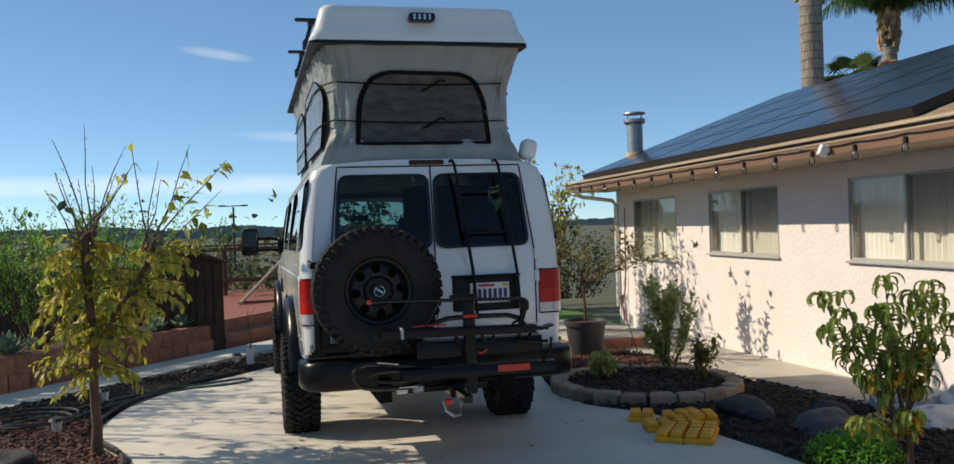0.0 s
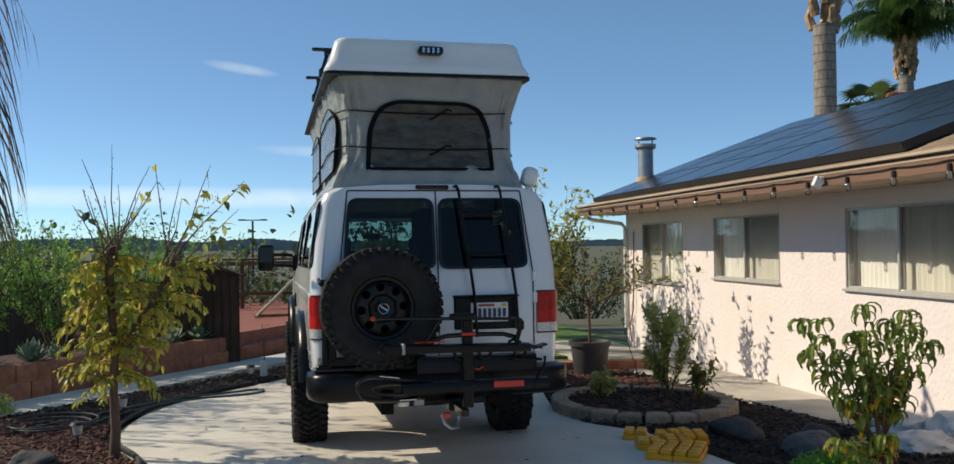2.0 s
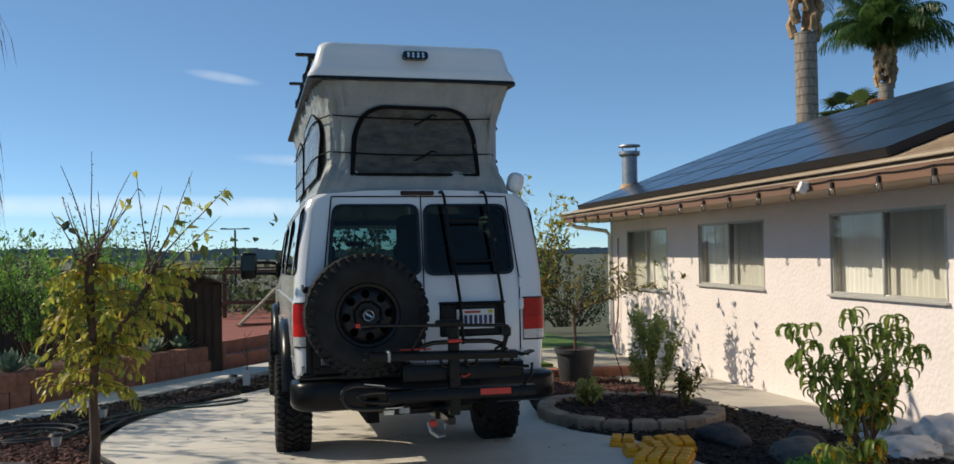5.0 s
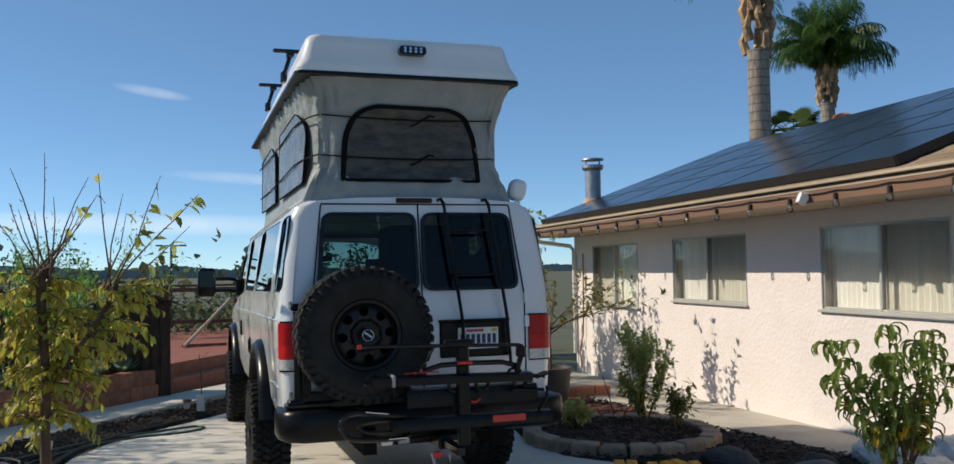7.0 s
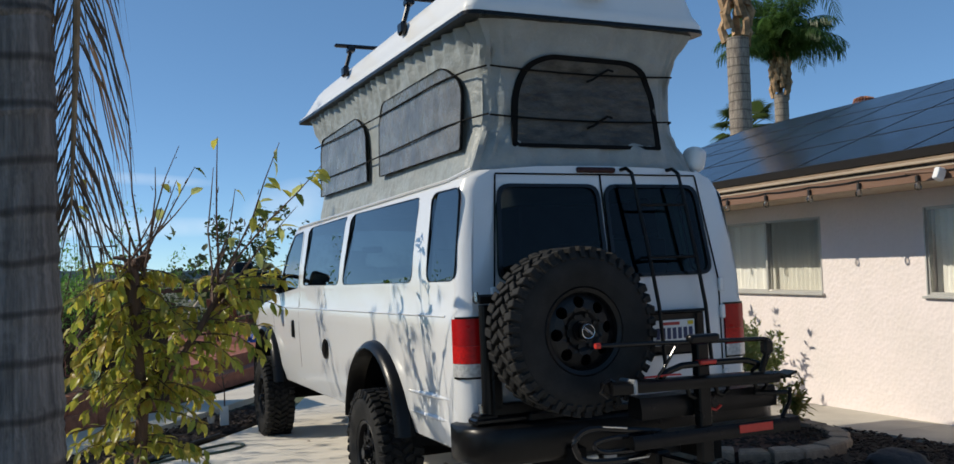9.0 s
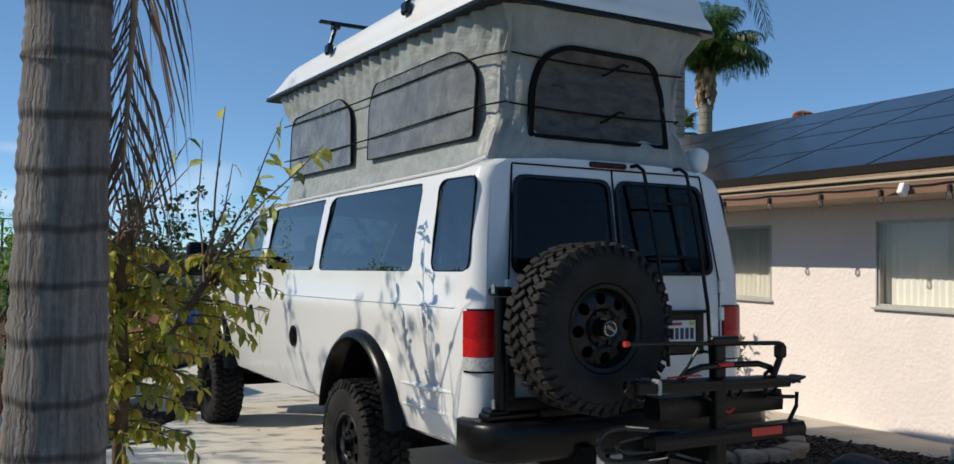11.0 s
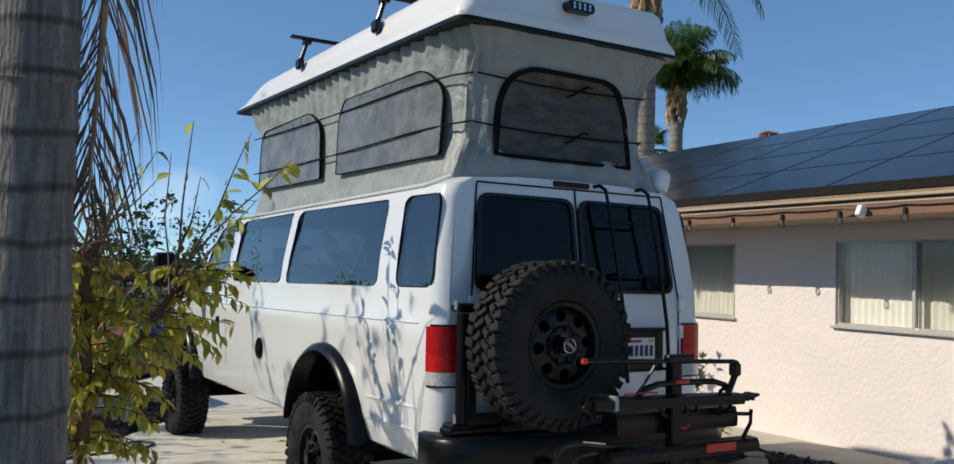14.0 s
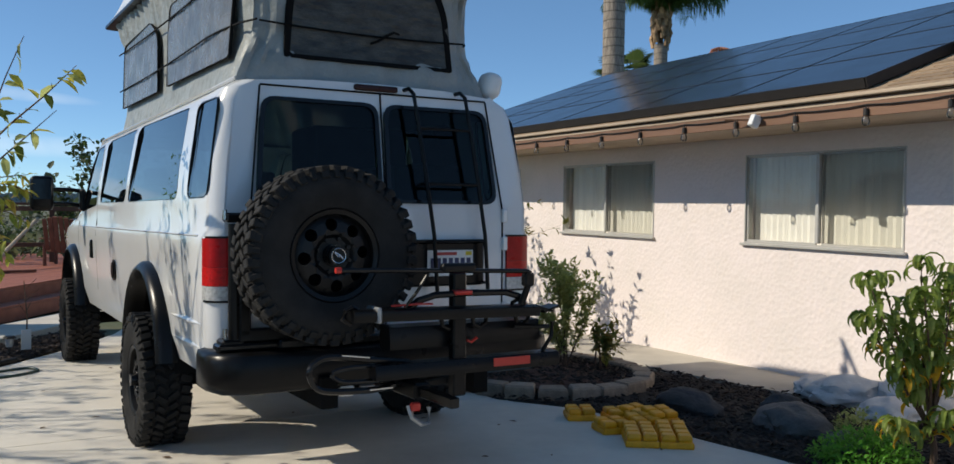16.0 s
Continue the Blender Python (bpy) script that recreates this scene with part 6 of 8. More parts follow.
def boulder(x, y, sx, sy, sz, material, seed, label):
    bm = bmesh.new()
    bmesh.ops.create_icosphere(bm, subdivisions=4, radius=1.0)
    for v in bm.verts:
        p = v.co.copy()
        q = 1 + 0.34 * noise.noise(p * 1.1 + Vector((seed, 0, 0))) + 0.10 * noise.noise(p * 3.5 + Vector((0, seed, 0))) + 0.03 * noise.noise(p * 9)
        v.co = Vector((p.x * sx, p.y * sy, p.z * sz)) * q
    o = tagged(part("boulder", bm, M[material], smooth=True), label, "rock", group="garden boulders")
    o.location = (x, y, G(x, y) + sz * 0.45)
    o.rotation_euler = (0, 0, seed)
    return o


boulder(4.62, 7.42, 0.26, 0.22, 0.135, "rock", 1.7, "rounded dark grey garden boulder on mulch")
boulder(4.86, 6.62, 0.33, 0.24, 0.135, "rock_grey", 4.2, "flat-topped grey garden boulder on mulch")
boulder(5.15, 6.95, 0.17, 0.15, 0.13, "rock", 6.1, "small dark boulder on mulch")
boulder(4.62, 5.95, 0.16, 0.14, 0.10, "rock_grey", 8.3, "small grey stone beside the fern")
boulder(-1.45, 7.75, 0.20, 0.17, 0.10, "rock", 2.9, "low dark stone in the mulch bed")
boulder(4.05, 10.95, 0.10, 0.07, 0.05, "block", 3.3, "small tan stone beside the pot")


def leveling_block(kind):
    """A ribbed yellow plastic levelling block; kind 0 flat, 1 stepped ramp."""
    t = new("leveling_block")
    bm = bmesh.new()
    box(bm, (0, 0, 0.012), (0.22, 0.22, 0.024), bevel=0.006)
    part("base", bm, M["yellow"], t)
    for i in range(2):
        for j in range(2):
            bm = bmesh.new()
            box(bm, (-0.053 + 0.106 * i, -0.053 + 0.106 * j, 0.034), (0.094, 0.094, 0.026), bevel=0.012, seg=2)
            part("stud", bm, M["yellow"], t)
    return t


first_block = leveling_block(0)
tagged(first_block, "bright yellow plastic levelling block lying on the concrete", "levelling block", group="levelling blocks")
spots = [(3.69, 7.60, 0.0, -25, 0), (3.93, 7.43, 0.0, -15, 0), (4.03, 7.36, 0.018, 12, 5), (3.64, 7.15, 0.0, -12, 0), (3.87, 7.10, 0.018, -12, 4), (4.03, 7.11, 0.05, -9, 6),
         (3.58, 6.76, 0.0, -34, 0), (3.765, 6.635, 0.0, -34, 0), (3.705, 6.945, 0.0, -34, 0), (3.89, 6.82, 0.012, -34, 3)]
for k, (x, y, z, a, tilt) in enumerate(spots):
    m = Matrix.Translation((x, y, G(x, y) + z)) @ Matrix.Rotation(radians(a), 4, 'Z') @ Matrix.Rotation(radians(tilt), 4, 'X')
    if k == 0:
        first_block.matrix_world = m @ Matrix.Diagonal((1, 1, 1.9, 1))
    else:
        copy_thing(first_block, m)


def sack(x, y, z, sx, sy, sz, rot, seed):
    bm = bmesh.new()
    bmesh.ops.create_icosphere(bm, subdivisions=4, radius=1.0)
    for v in bm.verts:
        p = v.co.copy()
        e = max(abs(p.x), abs(p.y))
        w = 0.20 * noise.noise(p * 2.3 + Vector((seed, 1, 0))) + 0.09 * noise.noise(p * 6 + Vector((0, seed, 2)))
        v.co = Vector((p.x * sx, p.y * sy, p.z * sz)) * (1 + w)
        v.co.z = max(v.co.z, -sz * 0.55)
    o = tagged(part("sack", bm, M["bag"], smooth=True), "crumpled white woven plastic sack slumped on the path", "sack", group="white sacks")
    o.matrix_world = Matrix.Translation((x, y, G(x, y) + z + sz * 0.55)) @ Matrix.Rotation(rot, 4, 'Z')
    return o


sack(6.20, 7.55, 0.02, 0.26, 0.17, 0.10, 0.4, 1.1)
sack(6.05, 7.10, 0.02, 0.34, 0.24, 0.15, -0.5, 2.2)
sack(6.35, 6.70, 0.02, 0.33, 0.28, 0.19, 0.9, 3.4)
sack(5.85, 6.55, 0.0, 0.30, 0.22, 0.12, 0.2, 4.9)


# ---- plants ----
def branchy(bm, p, d, length, r, depth, spread, tips, seg=6, lift=0.25, steps=5, droop=0.0):
    """Grows a bent limb and its side limbs; gathers the tips and places along them."""
    pts, rs, q, dd = [p], [r], p.copy(), d.normalized()
    for i in range(steps):
        dd = (dd + rvec() * 0.16 + Vector((0, 0, lift * 0.2 - droop * 0.25))).normalized()
        q = q + dd * (length / steps)
        pts.append(q.copy())
        rs.append(r * (1 - 0.75 * (i + 1) / steps))
        if depth <= 1:
            tips.append((q.copy(), dd.copy()))
    tube(bm, pts, rs, seg=seg)
    if depth > 0:
        for k in range(random.randint(2, 4)):
            i = random.randint(1, steps - 1)
            side = (dd + rvec() * spread).normalized()
            branchy(bm, pts[i], side, length * rnd(0.45, 0.75), rs[i] * 0.65, depth - 1, spread, tips, max(4, seg - 1), lift, steps, droop)
    tips.append((q.copy(), dd.copy()))


# young fruit tree, pruned to a knotty head, with tall bare shoots
random.seed(11)
base = Vector((-0.85, 7.9, G(-0.85, 7.9)))
ft = thing("fruit_tree", "small fruit tree with yellowing leaves and tall bare shoots", "tree", Matrix.Translation(base))
STEM = [Vector(p) for p in ((0, 0, -0.05), (0.015, 0.0, 0.25), (0.0, -0.01, 0.6), (0.02, -0.02, 0.95), (-0.01, -0.03, 1.3), (-0.02, -0.04, 1.6), (-0.02, -0.04, 1.78))]
bm = bmesh.new()
tube(bm, STEM, [0.05, 0.041, 0.037, 0.034, 0.032, 0.036, 0.03], seg=12)
part("trunk", bm, M["bark"], ft, smooth=True)
LIMB = [Vector(p) for p in ((0.01, -0.02, 0.92), (0.16, -0.03, 1.12), (0.33, -0.04, 1.34), (0.46, -0.05, 1.56), (0.50, -0.05, 1.68))]
bm = bmesh.new()
tube(bm, LIMB, [0.026, 0.022, 0.02, 0.02, 0.014], seg=9)
part("side_limb", bm, M["bark"], ft, smooth=True)
for c, n, r in ((Vector((-0.02, -0.04, 1.72)), 15, 0.13), (Vector((0.48, -0.05, 1.62)), 6, 0.08)):
    for k in range(n):                             # pruned stubs round each head
        a, e = rnd(0, 6.283), rnd(-0.2, 0.8)
        d = Vector((math.cos(a) * math.cos(e), math.sin(a) * math.cos(e), math.sin(e)))
        bm = bmesh.new()
        p = c + Vector((0, 0, rnd(-0.14, 0.06)))
        ln = r * rnd(0.6, 1.3)
        tube(bm, [p, p + d * ln * 0.55 + Vector((0, 0, 0.012)), p + d * ln], [0.017, 0.014, 0.009], seg=6)
        part("pruned_stub", bm, M["bark"], ft)

twigs = []
bm = bmesh.new()


def leafy_twig(p, d, length, sag):
    pts, q = [p.copy()], p.copy()
    for i in range(5):
        d = (d + rvec() * 0.16 + Vector((0, 0, -sag))).normalized()
        q = q + d * length / 5
        pts.append(q.copy())
    tube(bm, pts, [0.006, 0.005, 0.0042, 0.0035, 0.0028, 0.0018], seg=5)
    twigs.append(pts)


for k in range(104):
    if k % 5 < 3:                                  # all round the trunk
        t = rnd(0.34, 0.97)
        i = min(int(t * 6), 5)
        p = STEM[i].lerp(STEM[i + 1], t * 6 - i)
    else:                                          # round the side limb
        t = rnd(0.1, 0.98)
        i = min(int(t * 4), 3)
        p = LIMB[i].lerp(LIMB[i + 1], t * 4 - i)
    a = rnd(0, 6.283)
    leafy_twig(p, Vector((math.cos(a), math.sin(a), rnd(-0.1, 0.8))), rnd(0.26, 0.52), rnd(0.10, 0.32))
part("twig", bm, M["twig"], ft)


def fruit_leaves(b):
    for pts in twigs:
        n = random.randint(16, 26)
        for k in range(n):
            f = (0.12 + 0.88 * k / (n - 1)) * 5
            i = min(int(f), 4)
            p = pts[i].lerp(pts[i + 1], f - i)
            d = (pts[i + 1] - pts[i]).normalized()
            s = rnd(0.05, 0.10)
            leaf(b, p, d * 0.5 + rvec() * 0.9 + Vector((0, 0, -0.55)), Vector((0, 0, 1)) + rvec() * 0.6, s, s * rnd(0.36, 0.48), rnd(0.3, 0.9))


leafmesh("crown", fruit_leaves, M["fruitleaf"], ft)
SHOOTS = [((-1.06, 7.70, 2.52), 0), ((-0.88, 7.90, 2.67), 0), ((-0.43, 7.45, 2.45), 1), ((-0.03, 7.66, 2.47), 13), ((0.24, 7.70, 2.34), 13), ((-0.35, 8.10, 2.39), 0), ((0.17, 8.00, 2.12), 10),
          ((-0.62, 7.75, 2.25), 1), ((-1.2, 7.9, 2.15), 2), ((-0.75, 7.6, 2.3), 0), ((-0.5, 7.85, 2.35), 1), ((-0.2, 8.0, 2.05), 3), ((-1.0, 8.1, 2.25), 0), ((-0.95, 7.5, 2.2), 0), ((-0.66, 8.2, 2.3), 1), ((-0.55, 7.65, 2.15), 1),
          ((-0.58, 7.95, 2.5), 0), ((-0.70, 7.85, 2.1), 1), ((-1.15, 8.0, 2.3), 1), ((-0.28, 7.75, 2.2), 1)]
bm = bmesh.new()
shoot_leaves = []
for (x, y, z), nl in SHOOTS:
    tip = Vector((x, 7.93 + (y - 7.82) * 1.5, z)) - base
    root = Vector((0.48, -0.05, 1.6)) if tip.x > 0.42 else Vector((-0.02, -0.04, 1.72))
    root = root + Vector((rnd(-0.07, 0.07), rnd(-0.07, 0.07), rnd(-0.12, 0.06)))
    mid = root.lerp(tip, 0.5) + Vector((rnd(-0.04, 0.04), rnd(-0.03, 0.03), rnd(-0.03, 0.02)))
    pts = [root, root.lerp(mid, 0.5) + rvec() * 0.01, mid, mid.lerp(tip, 0.5) + rvec() * 0.012, tip]
    tube(bm, pts, [0.009, 0.007, 0.0055, 0.004, 0.002], seg=6)
    for k in range(nl):
        t = rnd(0.45, 1.0) if nl > 1 else 0.99
        shoot_leaves.append(pts[2].lerp(pts[4], (t - 0.5) * 2) if t > 0.5 else mid)
    for k in range(4):
        p = root.lerp(tip, rnd(0.3, 0.9))
        tube(bm, [p, p + rvec() * 0.02 + Vector((0, 0, 0.025))], [0.0035, 0.0015], seg=4)
part("shoot", bm, M["twig"], ft)


for p in shoot_leaves:
    leafmesh("shoot_leaf", lambda b: leaf(b, p, rvec() * 0.7 + Vector((0.5, -0.1, -0.35)), Vector((0, 0, 1)) + rvec() * 0.6, rnd(0.09, 0.125), 0.05, 0.7), M[random.choice(("twigleaf", "fruitleaf", "bushleaf"))], ft)

# king palm with a hanging dead frond, close by
pk = thing("king_palm", "grey ringed palm trunk with a dry brown frond hanging", "palm tree", Matrix.Translation((-1.305, 5.62, G(-1.33, 5.6))))
bm = bmesh.new()
rings, z, k = [], -0.05, 0
while z < 5.2:
    r = max(0.09, 0.160 + 0.03 * math.exp(-max(0, z) / 0.35) - 0.016 * z)
    bulge = 0.008 * (1 - (z / 0.17) % 1.0) ** 2 + 0.0025 * math.sin(z * 2 * math.pi / 0.043)
    cx, cy = 0.004 * (z - 1.2) + 0.006, 0.01 * z
    rings.append([(cx + (r + bulge + 0.004 * noise.noise(Vector((math.cos(a) * 3, math.sin(a) * 3, z * 2)))) * math.cos(a), cy + (r + bulge) * math.sin(a), z + 0.012 * math.sin(a * 2 + z)) for a in np.linspace(0, 2 * math.pi, 28, endpoint=False)])
    z += 0.02
loft(bm, rings)
part("trunk", bm, M["palmbark"], pk, smooth=True)


def frond(b, pts, n, length, width, side_up, droop, spread=0.9):
    """Leaflets along both sides of a curved midrib."""
    pts = [Vector(p) for p in pts]
    for k in range(n):
        t = k / (n - 1)
        f = t * (len(pts) - 1)
        i = min(int(f), len(pts) - 2)
        p = pts[i].lerp(pts[i + 1], f - i)
        d = (pts[i + 1] - pts[i]).normalized()
        s = d.cross(side_up).normalized()
        ln = length * (0.45 + 0.55 * math.sin(math.pi * min(1, 0.15 + t * 0.85)))
        for sg in (-1, 1):
            dd = (s * sg * spread + d * 0.7 + rvec() * 0.18).normalized()
            q1 = p + dd * ln * 0.45 + Vector((0, 0, -droop * ln * 0.12))
            q2 = p + dd * ln * 0.75 + Vector((0, 0, -droop * ln * 0.45))
            q3 = p + dd * ln * 0.85 + Vector((0, 0, -droop * ln * 0.85))
            w = width * rnd(0.7, 1.1)
            u = d * w * 0.5
            V = [[b.verts.new(q + u * k2), b.verts.new(q - u * k2)] for q, k2 in ((p, 0.5), (q1, 1.0), (q2, 0.8), (q3, 0.1))]
            for A, B in zip(V, V[1:]):
                b.faces.new((A[0], A[1], B[1], B[0]))


random.seed(5)
HANG = [(0.08, 0.05, 3.7), (0.19, 0.05, 3.4), (0.215, 0.05, 2.9), (0.205, 0.04, 2.45), (0.19, 0.03, 2.1), (0.18, 0.02, 1.85)]
bm = bmesh.new()
tube(bm, HANG, [0.03, 0.022, 0.016, 0.012, 0.008, 0.003], seg=7)
part("dead_frond_stem", bm, M["husk"], pk, "dry brown frond stem")


def hang_fill(b):
    frond(b, HANG, 84, 0.44, 0.028, Vector((0, 1, 0)), 1.0, 0.26)


leafmesh("dead_frond", hang_fill, M["deadfrond"], pk)
# living crown, high above
curves = []
bm = bmesh.new()
for k in range(13):
    a = k * 2.4
    e = radians(rnd(15, 75))
    d = Vector((math.cos(a) * math.cos(e), math.sin(a) * math.cos(e), math.sin(e)))
    pts, p = [], Vector((0.02, 0.05, 5.15))
    for i in range(8):
        pts.append(p.copy())
        d = (d + Vector((0, 0, -0.17))).normalized()
        p = p + d * 0.34
    curves.append(pts)
    tube(bm, pts, [0.035, 0.03, 0.026, 0.022, 0.018, 0.013, 0.009, 0.004], seg=5)
part("frond_rib", bm, M["fanleaf"], pk)
leafmesh("frond_leaf", lambda b: [frond(b, c, 40, 0.55, 0.035, Vector((0, 0, 1)), 0.7) for c in curves], M["palmleaf"], pk)

# shrub in the ring
random.seed(21)


def shrub(name, label, x, y, z0, h, w, leafname, n_limbs, nleaf, size, thin=0.3, cat="shrub", spread=0.45, girth=0.012):
    t = thing(name, label, cat, Matrix.Translation((x, y, z0)))
    tips = []
    bm = bmesh.new()
    for k in range(n_limbs):
        a = rnd(0, 6.283)
        branchy(bm, Vector((rnd(-0.03, 0.03), rnd(-0.03, 0.03), 0)), Vector((math.cos(a) * w / h * 0.75, math.sin(a) * w / h * 0.75, 1)), h * rnd(0.7, 0.95), girth + 0.006 * h, 2, spread, tips, 5, 0.35)
    part("stem", bm, M["twig"], t)

    def fill(b):
        for p, d in tips:
            for k in range(nleaf):
                s = rnd(0.7, 1.2) * size
                leaf(b, p + rvec() * rnd(0, 0.05 + 0.03 * w), d * 0.5 + rvec() * 0.9 + Vector((0, 0, 0.1)), Vector((0, 0, 1)) + rvec() * 0.5, s, s * 0.42, thin)
    leafmesh("foliage", fill, M[leafname], t)
    return t


zb = G(4.75, 9.32) + 0.07
shrub("citrus_shrub", "upright green shrub with small leathery leaves in the ring", 4.75, 9.32, zb, 0.84, 0.25, "bushleaf", 7, 8, 0.06, 0.3, "shrub", 0.36, 0.004)
shrub("low_shrub", "low leafy shoots with wide drooping leaves", 4.95, 9.05, zb, 0.40, 0.35, "potleaf", 3, 2, 0.085, 0.8)
shrub("low_shrub", "small grey-green leafy plant in the ring", 4.1, 9.55, zb, 0.25, 0.3, "bushleaf", 5, 2, 0.06, 0.8)
dry = thing("dry_stalk", "thin dry brown flower stalk standing in the ring", "plant", Matrix.Translation((4.62, 9.75, zb)))
bm = bmesh.new()
tube(bm, [(0, 0, 0), (-0.06, 0, 0.3), (-0.16, 0.02, 0.62), (-0.21, 0.03, 0.86)], [0.007, 0.006, 0.004, 0.003], seg=6)
for k in range(7):
    p = Vector((-0.21, 0.03, 0.86))
    tube(bm, [p, p + rvec() * 0.05], [0.003, 0.006], seg=5)
part("stalk", bm, M["twig"], dry)

# potted young tree
px, py = 4.79, 12.1
pot = thing("plant_pot", "large dark grey plastic nursery pot on the gravel", "plant pot", Matrix.Translation((px, py, G(px, py) + 0.02)))
bm = bmesh.new()
prof = [(0.215, 0.0), (0.225, 0.02), (0.275, 0.43), (0.30, 0.43), (0.305, 0.49), (0.285, 0.495), (0.27, 0.44), (0.22, 0.42), (0.0, 0.42)]
loft(bm, [[(r * math.cos(a), r * math.sin(a), z) for a in np.linspace(0, 2 * math.pi, 32, endpoint=False)] for r, z in prof[:-1]])
part("pot_wall", bm, M["pot"], pot, smooth=True)
bm = bmesh.new()
cyl(bm, (0, 0, 0.42), (0, 0, 0.45), 0.262, seg=28)
part("soil", bm, M["mulch"], pot)
random.seed(33)
pt = thing("potted_tree", "thin young tree with pale yellow-green leaves in the pot", "tree", Matrix.Translation((px, py, G(px, py) + 0.46)) @ Matrix.Diagonal((1.15, 1.1, 0.88, 1)))
tips = []
bm = bmesh.new()
tube(bm, [Vector((0, 0, -0.03)), Vector((0.0, 0, 0.3)), Vector((-0.01, 0, 0.5)), Vector((0.0, 0.0, 0.7))], [0.02, 0.018, 0.017, 0.013], seg=8)
for dx, dy, dz, ln in ((0.9, -0.2, 0.75, 1.0), (-0.8, 0.1, 0.8, 0.85), (0.3, 0.2, 1, 0.95), (-0.3, -0.3, 1, 0.95), (1.2, 0.1, 0.35, 0.85), (-1.0, -0.2, 0.4, 0.7), (0.6, 0.4, 0.8, 0.9), (1.0, -0.3, 0.5, 0.95)):
    branchy(bm, Vector((0, 0, rnd(0.4, 0.7))), Vector((dx, dy, dz)), ln, 0.011, 1, 0.5, tips, 6, 0.2)
part("trunk", bm, M["bark"], pt, smooth=True)


def pot_fill(b):
    for p, d in tips:
        for k in range(3):
            s = rnd(0.075, 0.125)
            leaf(b, p + rvec() * 0.02, d * 0.7 + rvec() * 0.8 + Vector((0, 0, 0.15)), Vector((0, 0, 1)) + rvec() * 0.4, s, s * 0.34, 0.5)


leafmesh("foliage", pot_fill, M["potleaf"], pt)

# peach seedling with long curled leaves, and the fern under it
random.seed(44)
kx, ky = 4.62, 5.42
pe = thing("peach_tree", "young peach tree with long curling leaves, some turned orange", "tree", Matrix.Translation((kx, ky, G(kx, ky))))
tips = []
bm = bmesh.new()
tube(bm, [Vector((0.06, 0, -0.05)), Vector((0.06, 0, 0.15)), Vector((0.02, 0, 0.32)), Vector((0.0, 0.0, 0.45))], [0.024, 0.02, 0.017, 0.014], seg=8)
for tipp in ((-0.57, 0.0, 1.18), (-0.38, 0.05, 1.17), (-0.22, -0.1, 1.1), (-0.08, 0.02, 1.27), (0.08, -0.08, 1.16), (0.28, 0.05, 1.22), (0.42, 0.0, 1.0), (0.30, 0.15, 0.8), (-0.45, 0.1, 0.95), (0.1, 0.2, 1.0), (-0.15, 0.15, 0.9), (0.45, 0.2, 1.1), (-0.3, 0.0, 0.35), (-0.05, -0.15, 0.4)):
    root = Vector((0.02, 0, rnd(0.2, 0.42)))
    tip = Vector(tipp)
    mid = root.lerp(tip, 0.5) + Vector((rnd(-0.03, 0.03), rnd(-0.03, 0.03), -0.03))
    pts = [root, mid, tip]
    tube(bm, pts, [0.010, 0.007, 0.003], seg=6)
    for k in range(34):
        t = rnd(0.2, 1.0) ** 0.75
        p = root.lerp(mid, t * 2) if t < 0.5 else mid.lerp(tip, t * 2 - 1)
        tips.append((p, (tip - mid).normalized(), t))
    for k in range(7):
        tips.append((tip.copy(), (tip - mid).normalized(), 1.0))
part("trunk", bm, M["bark"], pe, smooth=True)


def curl_leaf(b, p, d, length, width, curl):
    """A long leaf that arches out and hangs."""
    d = Vector((d.x, d.y, 0.0))
    d = d.normalized() if d.length > 1e-3 else Vector((1, 0, 0))
    s = Vector((-d.y, d.x, 0))
    prev, q, ang = None, p.copy(), rnd(0.5, 1.2)
    st = 6
    for i in range(st + 1):
        t = i / st
        w = width * (math.sin(math.pi * (0.08 + 0.92 * t)) ** 0.8) * 0.5
        n = Vector((-d.x * math.sin(ang), -d.y * math.sin(ang), math.cos(ang)))
        row = [b.verts.new(q + s * w + n * w * 0.5), b.verts.new(q), b.verts.new(q - s * w + n * w * 0.5)]
        if prev:
            b.faces.new((prev[0], prev[1], row[1], row[0])), b.faces.new((prev[1], prev[2], row[2], row[1]))
        prev = row
        q = q + (d * math.cos(ang) + Vector((0, 0, math.sin(ang)))) * (length / st)
        ang -= curl / st


def peach_fill(b):
    for p, d, t in tips:
        if p.z < 0.5 and random.random() < 0.35:
            continue
        a = rnd(0, 6.283)
        curl_leaf(b, p, Vector((math.cos(a), math.sin(a), 0)) + d * 0.4, rnd(0.14, 0.20), rnd(0.03, 0.042), rnd(2.9, 4.4))


leafmesh("foliage", peach_fill, M["peachleaf"], pe)


for p, d, t in random.sample([q for q in tips if q[0].z < 0.80], 56):
    a = rnd(0, 6.283)
    leafmesh("autumn_leaf", lambda b: curl_leaf(b, p + Vector((0, 0, -0.03)), Vector((math.cos(a), math.sin(a), 0)), rnd(0.13, 0.18), rnd(0.035, 0.05), rnd(2.4, 3.0)), M["peachyellow"], pe)["label"] = "orange-yellow withered leaf"
random.seed(55)


